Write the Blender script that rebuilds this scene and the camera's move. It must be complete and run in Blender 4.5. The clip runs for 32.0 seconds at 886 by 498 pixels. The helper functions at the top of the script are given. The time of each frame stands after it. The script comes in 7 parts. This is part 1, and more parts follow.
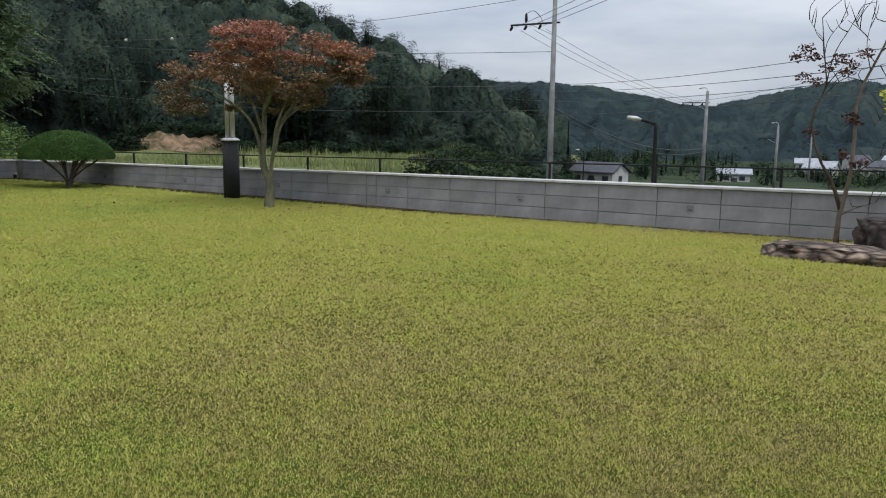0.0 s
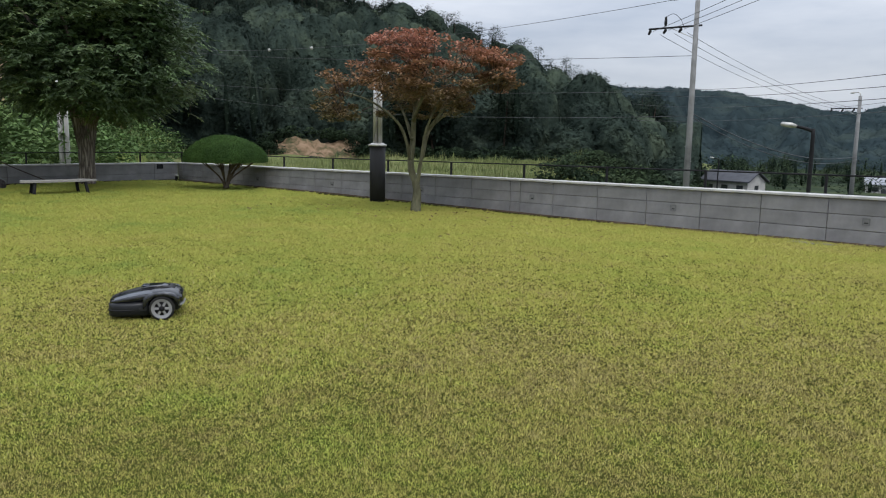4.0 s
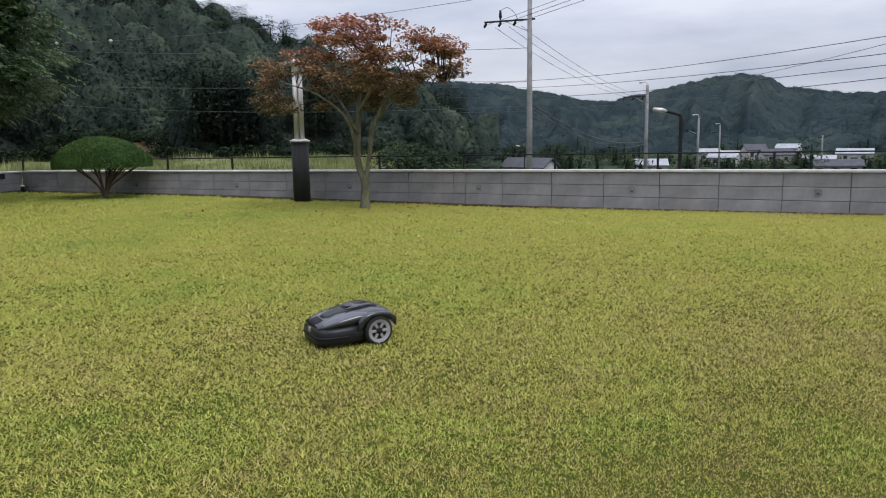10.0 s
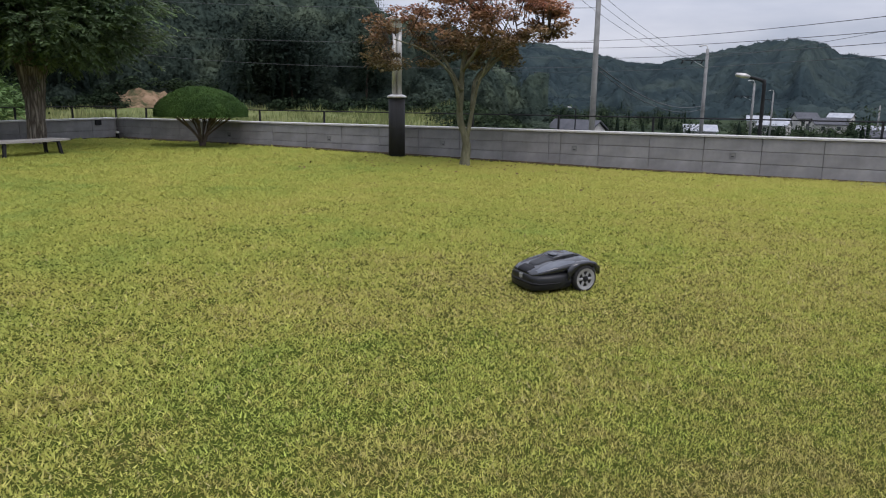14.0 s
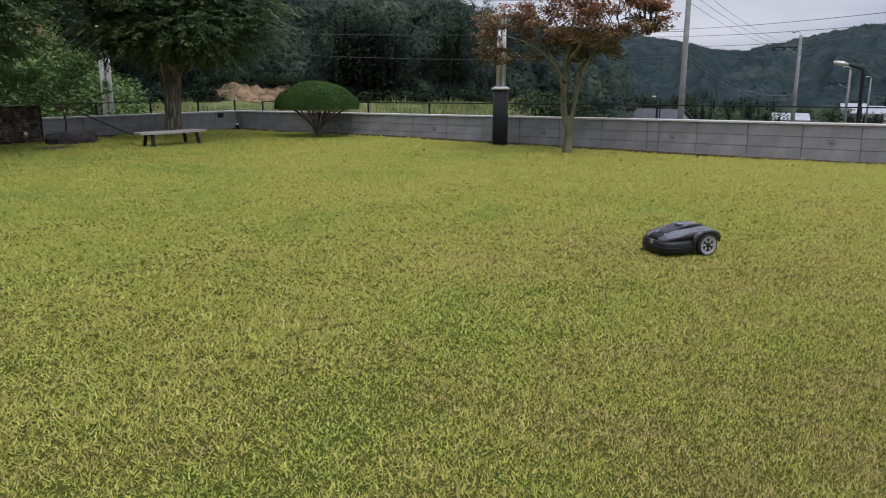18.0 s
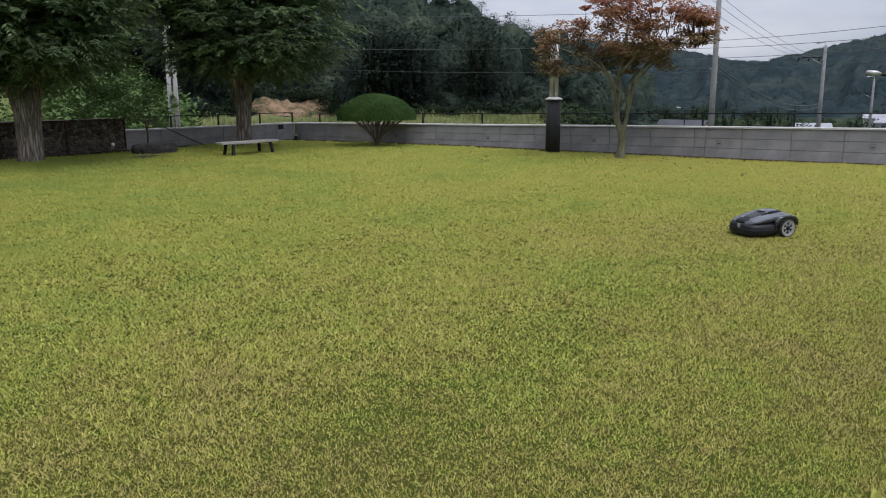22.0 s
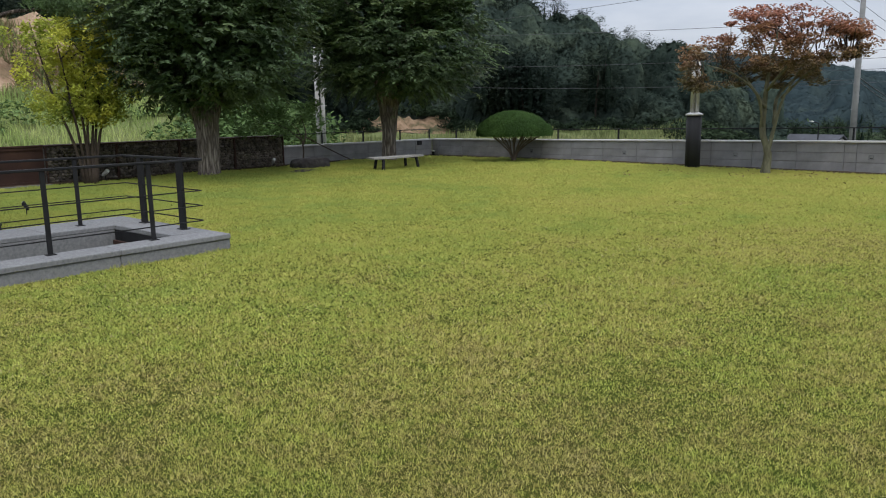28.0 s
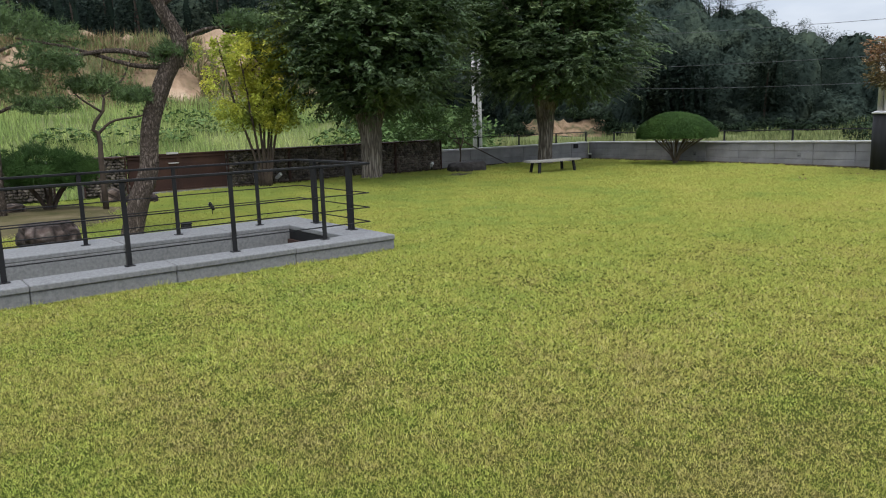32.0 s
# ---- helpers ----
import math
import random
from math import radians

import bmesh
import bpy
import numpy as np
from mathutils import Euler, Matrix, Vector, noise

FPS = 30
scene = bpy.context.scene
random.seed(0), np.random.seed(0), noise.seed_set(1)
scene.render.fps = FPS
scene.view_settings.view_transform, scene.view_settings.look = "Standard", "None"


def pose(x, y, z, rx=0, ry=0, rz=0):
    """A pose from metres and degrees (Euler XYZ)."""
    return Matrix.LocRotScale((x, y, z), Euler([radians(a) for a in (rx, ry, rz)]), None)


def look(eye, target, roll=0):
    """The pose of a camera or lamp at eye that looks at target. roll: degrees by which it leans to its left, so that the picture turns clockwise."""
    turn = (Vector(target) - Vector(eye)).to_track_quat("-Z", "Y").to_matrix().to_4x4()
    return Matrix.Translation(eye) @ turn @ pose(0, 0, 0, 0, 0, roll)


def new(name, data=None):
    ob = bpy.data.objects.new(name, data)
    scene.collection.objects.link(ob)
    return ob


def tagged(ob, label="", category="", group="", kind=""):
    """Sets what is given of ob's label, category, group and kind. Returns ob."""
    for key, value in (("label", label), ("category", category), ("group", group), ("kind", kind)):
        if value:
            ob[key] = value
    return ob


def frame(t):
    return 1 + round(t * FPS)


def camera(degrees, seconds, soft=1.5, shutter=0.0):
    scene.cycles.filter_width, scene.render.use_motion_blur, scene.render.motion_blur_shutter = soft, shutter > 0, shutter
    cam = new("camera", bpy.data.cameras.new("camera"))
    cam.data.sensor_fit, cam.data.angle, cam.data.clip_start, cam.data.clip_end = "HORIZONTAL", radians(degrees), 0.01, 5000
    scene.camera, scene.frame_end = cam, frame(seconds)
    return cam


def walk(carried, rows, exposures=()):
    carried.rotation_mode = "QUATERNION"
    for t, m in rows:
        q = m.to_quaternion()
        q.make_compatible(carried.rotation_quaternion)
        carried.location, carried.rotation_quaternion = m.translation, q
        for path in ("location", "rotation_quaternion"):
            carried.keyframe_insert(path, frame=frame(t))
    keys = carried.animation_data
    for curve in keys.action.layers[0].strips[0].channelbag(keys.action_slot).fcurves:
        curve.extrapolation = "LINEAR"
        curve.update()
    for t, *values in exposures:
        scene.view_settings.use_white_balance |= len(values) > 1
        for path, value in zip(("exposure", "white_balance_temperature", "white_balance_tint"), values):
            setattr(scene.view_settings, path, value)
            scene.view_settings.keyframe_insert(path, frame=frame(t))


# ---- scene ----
cam = camera(61.0, 32.0, 1.1)
METRES, EYE, TILT, LEAN, TURN = 10.185, 1.65, 0.0, 0.0, 29.7
ROWS = [
    (0.0, 0.0, 0.0, 0.0, 0.11, -8.86, -0.7),
    (0.5, -0.0022, 0.0006, -0.0001, 1.9, -8.75, -0.5),
    (1.0, -0.0057, 0.0007, -0.0, 3.67, -8.62, -0.4),
    (1.5, -0.0141, 0.0019, 0.0005, 4.95, -8.53, -0.16),
    (2.0, -0.0205, 0.0015, 0.0007, 6.2, -8.47, -0.05),
    (2.5, -0.0242, -0.0004, 0.0004, 7.63, -8.37, -0.09),
    (3.0, -0.0288, -0.0025, 0.0005, 8.81, -8.2, -0.26),
    (3.5, -0.0382, -0.0032, -0.0002, 9.53, -8.26, -0.68),
    (5.5, -0.1366, 0.017, -0.0048, 6.37, -9.89, -2.12),
    (6.0, -0.1645, 0.0164, -0.0054, 5.28, -9.87, -1.5),
    (6.5, -0.1938, 0.0269, -0.0064, 3.43, -9.78, -0.82),
    (7.0, -0.2222, 0.0366, -0.0079, 0.56, -9.86, -0.28),
    (7.5, -0.2583, 0.0409, -0.0081, -2.21, -9.51, 0.25),
    (8.0, -0.2906, 0.0448, -0.0089, -3.65, -9.28, 0.69),
    (8.5, -0.3214, 0.0517, -0.0077, -4.78, -8.94, 1.01),
    (9.0, -0.349, 0.0541, -0.0084, -5.87, -8.86, 1.04),
    (9.5, -0.3826, 0.0517, -0.0088, -6.74, -8.83, 1.15),
    (10.0, -0.4111, 0.0532, -0.0098, -7.19, -8.85, 0.86),
    (10.5, -0.4394, 0.0549, -0.0076, -7.8, -8.66, 0.32),
    (11.0, -0.4672, 0.0456, -0.0077, -7.5, -8.54, -0.25),
    (11.5, -0.4924, 0.0327, -0.0076, -6.07, -8.94, -0.61),
    (12.0, -0.511, 0.0353, -0.0105, -5.04, -9.87, -1.03),
    (12.5, -0.523, 0.0389, -0.011, -4.73, -10.69, -1.4),
    (13.0, -0.533, 0.0369, -0.0106, -4.91, -11.34, -1.43),
    (13.5, -0.5405, 0.0318, -0.0092, -4.76, -11.68, -1.14),
    (14.0, -0.5481, 0.0253, -0.0088, -4.29, -11.94, -0.78),
    (14.5, -0.5549, 0.0167, -0.0074, -3.27, -12.22, -0.26),
    (15.0, -0.5576, 0.0087, -0.0067, -1.3, -12.75, -0.01),
    (15.5, -0.5611, -0.0062, -0.0073, 1.12, -13.16, -0.02),
    (17.5, -0.6095, -0.0741, -0.006, 1.02, -12.83, -0.18),
    (18.0, -0.6181, -0.0909, -0.0052, 1.43, -12.66, -0.12),
    (18.5, -0.6342, -0.1082, -0.0056, 1.38, -12.09, -0.03),
    (19.0, -0.6502, -0.1279, -0.0055, 1.36, -11.59, 0.14),
    (19.5, -0.6574, -0.1431, -0.0065, 2.15, -11.49, 0.05),
    (20.0, -0.665, -0.1609, -0.0072, 3.35, -11.58, -0.02),
    (20.5, -0.6773, -0.1733, -0.0072, 3.71, -11.66, 0.05),
    (21.0, -0.6973, -0.1857, -0.0088, 3.14, -11.72, 0.18),
    (21.5, -0.7107, -0.1983, -0.0077, 2.72, -11.69, 0.22),
    (22.0, -0.7213, -0.2184, -0.0092, 2.68, -11.68, 0.36),
    (22.5, -0.7321, -0.2361, -0.0079, 2.99, -11.53, 0.62),
    (23.0, -0.7478, -0.2509, -0.0077, 2.89, -11.1, 0.9),
    (23.5, -0.764, -0.2666, -0.0068, 3.19, -10.74, 1.18),
    (24.0, -0.77, -0.2789, -0.0071, 4.69, -10.37, 1.2),
    (24.5, -0.7728, -0.2925, -0.0074, 6.64, -10.04, 1.19),
    (25.0, -0.775, -0.3008, -0.0067, 8.49, -9.65, 1.03),
    (25.5, -0.7763, -0.3032, -0.0063, 9.82, -9.44, 0.77),
    (27.5, -0.7882, -0.301, -0.0057, 10.77, -10.27, 0.84),
    (28.0, -0.7905, -0.3006, -0.006, 11.06, -10.4, 0.89),
    (28.5, -0.7921, -0.3011, -0.0062, 11.45, -10.4, 0.94),
    (29.0, -0.7928, -0.3013, -0.0061, 12.39, -10.3, 1.15),
    (29.5, -0.7943, -0.3019, -0.006, 14.04, -10.19, 1.34),
    (30.0, -0.7958, -0.3028, -0.0061, 15.97, -10.07, 1.46),
    (30.5, -0.7969, -0.3033, -0.006, 17.81, -9.99, 1.56),
    (31.0, -0.7977, -0.3042, -0.006, 19.48, -9.97, 1.63),
    (31.5, -0.7984, -0.3051, -0.006, 21.02, -9.95, 1.68),
    (32.0, -0.7993, -0.3061, -0.006, 22.53, -9.86, 1.76),
]
walk(cam, [(t, pose(0, 0, EYE, TILT, LEAN, TURN) @ pose(METRES * x, METRES * y, METRES * z, 90 + pitch, roll, yaw)) for t, x, y, z, yaw, pitch, roll in ROWS],
     exposures=((0, 0.14, 6500, 10), (3, 0.16, 6500, 10), (6, 0.29, 6500, 13), (10, 0.27, 6500, 15), (12, 0.12, 6500, 17), (13.5, 0.22, 6500, 17), (19, 0.17, 6500, 17), (22, 0.17, 6500, 15), (25, 0.21, 6500, 12), (28, 0.22, 6500, 11), (29.5, 0.31, 6500, 11), (32, 0.44, 6500, 10)))

# ---- world and light: an overcast day ----
world = bpy.data.worlds.new("overcast_sky")
scene.world = world
world.use_nodes = True
wn, wl = world.node_tree.nodes, world.node_tree.links
wn.clear()
SUN_EL, SUN_ROT = radians(59), radians(119)
sky = wn.new("ShaderNodeTexSky")
sky.sky_type, sky.sun_disc, sky.sun_elevation, sky.sun_rotation = "NISHITA", False, SUN_EL, SUN_ROT
sky_tone = wn.new("ShaderNodeVectorMath")
sky_tone.operation = "SCALE"
sky_tone.inputs[3].default_value = 0.07
wl.new(sky.outputs[0], sky_tone.inputs[0])
co = wn.new("ShaderNodeTexCoord")
squash = wn.new("ShaderNodeMapping")
squash.inputs["Scale"].default_value = (1.6, 1.6, 7.0)
wl.new(co.outputs["Generated"], squash.inputs[0])
cloud = wn.new("ShaderNodeTexNoise")
cloud.inputs["Scale"].default_value, cloud.inputs["Detail"].default_value, cloud.inputs["Roughness"].default_value = 1.5, 6, 0.55
wl.new(squash.outputs[0], cloud.inputs["Vector"])
ramp = wn.new("ShaderNodeValToRGB")
ramp.color_ramp.elements[0].position, ramp.color_ramp.elements[0].color = 0.36, (0.40, 0.455, 0.55, 1)
ramp.color_ramp.elements[1].position, ramp.color_ramp.elements[1].color = 0.62, (0.615, 0.655, 0.725, 1)
wl.new(cloud.outputs["Fac"], ramp.inputs[0])
# an overcast sky is brighter overhead than at the horizon
sep_sky = wn.new("ShaderNodeSeparateXYZ")
wl.new(co.outputs["Generated"], sep_sky.inputs[0])
rise = wn.new("ShaderNodeMapRange")
rise.inputs[1].default_value, rise.inputs[2].default_value, rise.inputs[3].default_value, rise.inputs[4].default_value = 0.08, 0.9, 1.0, 3.0
wl.new(sep_sky.outputs[2], rise.inputs[0])
lift = wn.new("ShaderNodeVectorMath")
lift.operation = "SCALE"
wl.new(ramp.outputs[0], lift.inputs[0])
wl.new(rise.outputs[0], lift.inputs[3])
over = wn.new("ShaderNodeMix")
over.data_type = "RGBA"
over.inputs[0].default_value = 0.85
wl.new(sky_tone.outputs[0], over.inputs[6])
wl.new(lift.outputs[0], over.inputs[7])
back = wn.new("ShaderNodeBackground")
back.inputs[1].default_value = 1.0
wl.new(over.outputs[2], back.inputs[0])
wl.new(back.outputs[0], wn.new("ShaderNodeOutputWorld").inputs[0])

sun_data = bpy.data.lights.new("sun", "SUN")
sun_data.energy, sun_data.angle, sun_data.color = 1.35, radians(25), (1.0, 0.96, 0.9)
sun = new("sun", sun_data)
sun.matrix_world = look((0, 0, 60), (-0.45 * 60, 0.25 * 60, 0.143 * 60))

# ---- materials ----
def material(name, colours, scale=4.0, rough=0.7, metal=0.0, bump=0.0, bump_scale=40.0, island=0.0, obj=0.0, detail=6.0, leafy=0.0, stretch=(1, 1, 1), spec=0.3, relief=0.02):
    """Principled surface: two scales of colour variation over object space, fine relief, and a shift from piece to piece."""
    m = bpy.data.materials.new(name)
    m.use_nodes = True
    n, l = m.node_tree.nodes, m.node_tree.links
    b = n["Principled BSDF"]
    b.inputs["Roughness"].default_value, b.inputs["Metallic"].default_value = rough, metal
    b.inputs["Specular IOR Level"].default_value = spec
    tc = n.new("ShaderNodeTexCoord")
    mp = n.new("ShaderNodeMapping")
    mp.inputs["Scale"].default_value = stretch
    l.new(tc.outputs["Object"], mp.inputs[0])
    big = n.new("ShaderNodeTexNoise")
    big.inputs["Scale"].default_value, big.inputs["Detail"].default_value, big.inputs["Roughness"].default_value = scale, detail, 0.6
    l.new(mp.outputs[0], big.inputs["Vector"])
    r = n.new("ShaderNodeValToRGB")
    e = r.color_ramp.elements
    while len(e) < len(colours):
        e.new(0.5)
    for i, c in enumerate(colours):
        e[i].position = 0.3 + 0.4 * i / max(1, len(colours) - 1)
        e[i].color = (*c, 1)
    l.new(big.outputs["Fac"], r.inputs[0])
    out = r.outputs[0]
    if island or obj:
        hsv = n.new("ShaderNodeHueSaturation")
        rnd = n.new("ShaderNodeObjectInfo").outputs["Random"] if obj else n.new("ShaderNodeNewGeometry").outputs["Random Per Island"]
        mr = n.new("ShaderNodeMapRange")
        k = obj or island
        mr.inputs[3].default_value, mr.inputs[4].default_value = 1 - k, 1 + k
        l.new(rnd, mr.inputs[0])
        l.new(mr.outputs[0], hsv.inputs["Value"])
        l.new(out, hsv.inputs["Color"])
        out = hsv.outputs[0]
    l.new(out, b.inputs["Base Color"])
    if bump:
        fine = n.new("ShaderNodeTexNoise")
        fine.inputs["Scale"].default_value, fine.inputs["Detail"].default_value = bump_scale, 5
        l.new(mp.outputs[0], fine.inputs["Vector"])
        bp = n.new("ShaderNodeBump")
        bp.inputs["Strength"].default_value, bp.inputs["Distance"].default_value = bump, relief
        l.new(fine.outputs["Fac"], bp.inputs["Height"])
        l.new(bp.outputs[0], b.inputs["Normal"])
    if leafy:
        tr = n.new("ShaderNodeBsdfTranslucent")
        l.new(out, tr.inputs[0])
        mx = n.new("ShaderNodeMixShader")
        mx.inputs[0].default_value = leafy
        l.new(b.outputs[0], mx.inputs[1])
        l.new(tr.outputs[0], mx.inputs[2])
        l.new(mx.outputs[0], n["Material Output"].inputs[0])
    return m


def cracked(m, scale, depth, stretch, furrow):
    """Adds furrows between bark plates to a material's relief and tone."""
    n, l = m.node_tree.nodes, m.node_tree.links
    b = n["Principled BSDF"]
    tc, mp = n.new("ShaderNodeTexCoord"), n.new("ShaderNodeMapping")
    mp.inputs["Scale"].default_value = stretch
    l.new(tc.outputs["Object"], mp.inputs[0])
    wob = n.new("ShaderNodeTexNoise")
    wob.inputs["Scale"].default_value, wob.inputs["Detail"].default_value = scale * 0.7, 4
    l.new(mp.outputs[0], wob.inputs["Vector"])
    add = n.new("ShaderNodeVectorMath")
    add.operation = "MULTIPLY_ADD"
    add.inputs[1].default_value = (0.12, 0.12, 0.12)
    l.new(wob.outputs["Color"], add.inputs[0])
    l.new(mp.outputs[0], add.inputs[2])
    vo = n.new("ShaderNodeTexVoronoi")
    vo.feature = "DISTANCE_TO_EDGE"
    vo.inputs["Scale"].default_value = scale
    l.new(add.outputs[0], vo.inputs["Vector"])
    mr = n.new("ShaderNodeMapRange")
    mr.inputs[1].default_value, mr.inputs[2].default_value = 0.0, 0.3
    l.new(vo.outputs["Distance"], mr.inputs[0])
    old = b.inputs["Base Color"].links[0].from_socket
    mix = n.new("ShaderNodeMix")
    mix.data_type = "RGBA"
    mix.inputs[6].default_value = (*furrow, 1)
    l.new(mr.outputs[0], mix.inputs[0])
    l.new(old, mix.inputs[7])
    l.new(mix.outputs[2], b.inputs["Base Color"])
    bp = n.new("ShaderNodeBump")
    bp.inputs["Strength"].default_value, bp.inputs["Distance"].default_value = 1.0, depth
    l.new(mr.outputs[0], bp.inputs["Height"])
    if b.inputs["Normal"].links:
        l.new(b.inputs["Normal"].links[0].from_socket, bp.inputs["Normal"])
    l.new(bp.outputs[0], b.inputs["Normal"])
    return m


def soft_foliage(m, share=0.6):
    """Shades small leaf sprays as one canopy: their normals are drawn towards the way that the crown's skin faces there."""
    n, l = m.node_tree.nodes, m.node_tree.links
    b = n["Principled BSDF"]
    g = n.new("ShaderNodeNewGeometry")
    skin = n.new("ShaderNodeAttribute")
    skin.attribute_name = "canopy"
    mix = n.new("ShaderNodeMix")
    mix.data_type = "VECTOR"
    mix.inputs[0].default_value = share
    l.new(g.outputs["Normal"], mix.inputs[4])
    l.new(skin.outputs["Vector"], mix.inputs[5])
    nn = n.new("ShaderNodeVectorMath")
    nn.operation = "NORMALIZE"
    l.new(mix.outputs[1], nn.inputs[0])
    l.new(nn.outputs[0], b.inputs["Normal"])
    return m


def canopy(me, N):
    """Stores the way the crown's skin faces at each vertex."""
    N = np.asarray(N, np.float32)
    N = N / (np.linalg.norm(N, axis=1)[:, None] + 1e-6)
    me.attributes.new("canopy", "FLOAT_VECTOR", "POINT").data.foreach_set("vector", N.ravel())
    return me


M = {}


def turf(name, tones, island, leafy, bump, fine=True):
    """Mown turf: broad tones, hand-sized dry patches and fine mottling; blades differ one from another."""
    m = material(name, tones, 0.45, 0.85, island=island, leafy=leafy, bump=bump, bump_scale=55, spec=0.0)
    n, l = m.node_tree.nodes, m.node_tree.links
    tc = n.new("ShaderNodeTexCoord")
    total = None
    for scale, share, detail in ((0.33, 0.60, 3), (1.9, 0.55 if fine else 0.36, 6 if fine else 2), (11.0, 0.55, 6), (75.0, 0.9, 3))[:2 if not fine else 3 if island else 4]:
        t = n.new("ShaderNodeTexNoise")
        t.inputs["Scale"].default_value, t.inputs["Detail"].default_value, t.inputs["Roughness"].default_value = scale, detail, 0.6
        l.new(tc.outputs["Object"], t.inputs["Vector"])
        k = n.new("ShaderNodeMath")
        k.operation = "MULTIPLY_ADD"
        k.inputs[1].default_value = share
        l.new(t.outputs["Fac"], k.inputs[0])
        if total is None:
            k.inputs[2].default_value = 0.01 if not fine else -0.42 if island else -0.85
        else:
            l.new(total, k.inputs[2])
        total = k.outputs[0]
    # the lawn is a little greener towards the south-west
    sx, shift = n.new("ShaderNodeSeparateXYZ"), n.new("ShaderNodeMath")
    l.new(tc.outputs["Object"], sx.inputs[0])
    shift.operation = "MULTIPLY_ADD"
    shift.inputs[1].default_value = -0.008
    l.new(sx.outputs[0], shift.inputs[0])
    l.new(total, shift.inputs[2])
    north = n.new("ShaderNodeMath")
    north.operation = "MULTIPLY_ADD"
    north.inputs[1].default_value = -0.004
    l.new(sx.outputs[1], north.inputs[0])
    l.new(shift.outputs[0], north.inputs[2])
    total = north.outputs[0]
    r = next(x for x in n if x.bl_idname == "ShaderNodeValToRGB")
    l.new(total, r.inputs[0])
    if island and fine:
        # a few dead straws among the blades
        hsv = next(x for x in n if x.bl_idname == "ShaderNodeHueSaturation")
        rnd = n.new("ShaderNodeNewGeometry").outputs["Random Per Island"]
        pick = n.new("ShaderNodeMath")
        pick.operation = "PINGPONG"
        pick.inputs[1].default_value = 0.031
        l.new(rnd, pick.inputs[0])
        dead = n.new("ShaderNodeMath")
        dead.operation = "GREATER_THAN"
        dead.inputs[1].default_value = 0.0298
        l.new(pick.outputs[0], dead.inputs[0])
        mix = n.new("ShaderNodeMix")
        mix.data_type = "RGBA"
        mix.inputs[7].default_value = (0.47, 0.42, 0.19, 1)
        l.new(dead.outputs[0], mix.inputs[0])
        l.new(hsv.outputs[0], mix.inputs[6])
        for k in n:
            if k.bl_idname == "ShaderNodeBsdfPrincipled":
                l.new(mix.outputs[2], k.inputs["Base Color"])
            if k.bl_idname == "ShaderNodeBsdfTranslucent":
                l.new(mix.outputs[2], k.inputs[0])
    return m


# sheet under the blades: dark thatch tone, with the gaps' shade painted in
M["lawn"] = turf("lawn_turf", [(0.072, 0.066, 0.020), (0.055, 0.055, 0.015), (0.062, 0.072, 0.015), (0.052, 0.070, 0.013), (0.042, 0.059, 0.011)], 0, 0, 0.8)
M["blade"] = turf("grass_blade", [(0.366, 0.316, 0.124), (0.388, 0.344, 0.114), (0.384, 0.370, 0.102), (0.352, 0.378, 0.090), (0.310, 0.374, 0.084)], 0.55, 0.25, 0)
# far turf's brighter look is put into these paler, more even blade tones
M["blade_even_lit"] = turf("even_lit_grass_blade", [(0.462, 0.410, 0.140), (0.478, 0.448, 0.128), (0.462, 0.456, 0.115), (0.412, 0.440, 0.104), (0.331, 0.398, 0.098)], 0.06, 0.5, 0, False)
soft_foliage(M["blade_even_lit"], 0.75)
M["field"] = material("weedy_field", [(0.075, 0.095, 0.03), (0.12, 0.14, 0.05), (0.17, 0.18, 0.075)], 0.12, 0.95, bump=0.5, bump_scale=4, spec=0.1)
M["reed"] = material("tall_grass", [(0.115, 0.185, 0.05), (0.23, 0.30, 0.085), (0.38, 0.41, 0.15)], 0.35, 0.8, island=0.4, leafy=0.25, spec=0.15)
soft_foliage(M["reed"], 0.6)
M["weed"] = material("field_weed", [(0.08, 0.105, 0.036), (0.14, 0.165, 0.060), (0.23, 0.235, 0.105)], 0.2, 0.9, island=0.4, leafy=0.15, spec=0.1)
soft_foliage(M["weed"], 0.6)
M["dry_stalk"] = material("dry_stalk", [(0.12, 0.085, 0.045), (0.20, 0.15, 0.08), (0.30, 0.235, 0.14)], 0.4, 0.9, island=0.4, leafy=0.15, spec=0.1)
M["soil"] = material("bare_soil", [(0.26, 0.16, 0.09), (0.38, 0.26, 0.16), (0.48, 0.35, 0.24)], 0.35, 0.95, bump=0.8, bump_scale=3, detail=10, spec=0.1)
M["cut"] = material("soil_cut", [(0.06, 0.085, 0.03), (0.15, 0.12, 0.065), (0.27, 0.185, 0.12), (0.38, 0.27, 0.18), (0.48, 0.365, 0.26)], 0.22, 0.95, bump=1.0, bump_scale=1.1, detail=14, spec=0.1, relief=0.6)
M["scar"] = material("overgrown_soil_scar", [(0.03, 0.045, 0.02), (0.075, 0.07, 0.035), (0.19, 0.13, 0.08), (0.27, 0.185, 0.12), (0.21, 0.145, 0.09)], 0.55, 0.95, bump=1.0, bump_scale=1.0, detail=10, spec=0.1, relief=0.6)
M["valley"] = material("valley_fields", [(0.014, 0.024, 0.014), (0.026, 0.04, 0.02), (0.055, 0.07, 0.03)], 0.03, 0.95, bump=0.3, bump_scale=1, spec=0.05)
M["dirt"] = material("dark_earth", [(0.035, 0.026, 0.018), (0.07, 0.052, 0.035), (0.11, 0.085, 0.06)], 3.0, 1.0, bump=0.7, bump_scale=30, detail=8, spec=0.05)
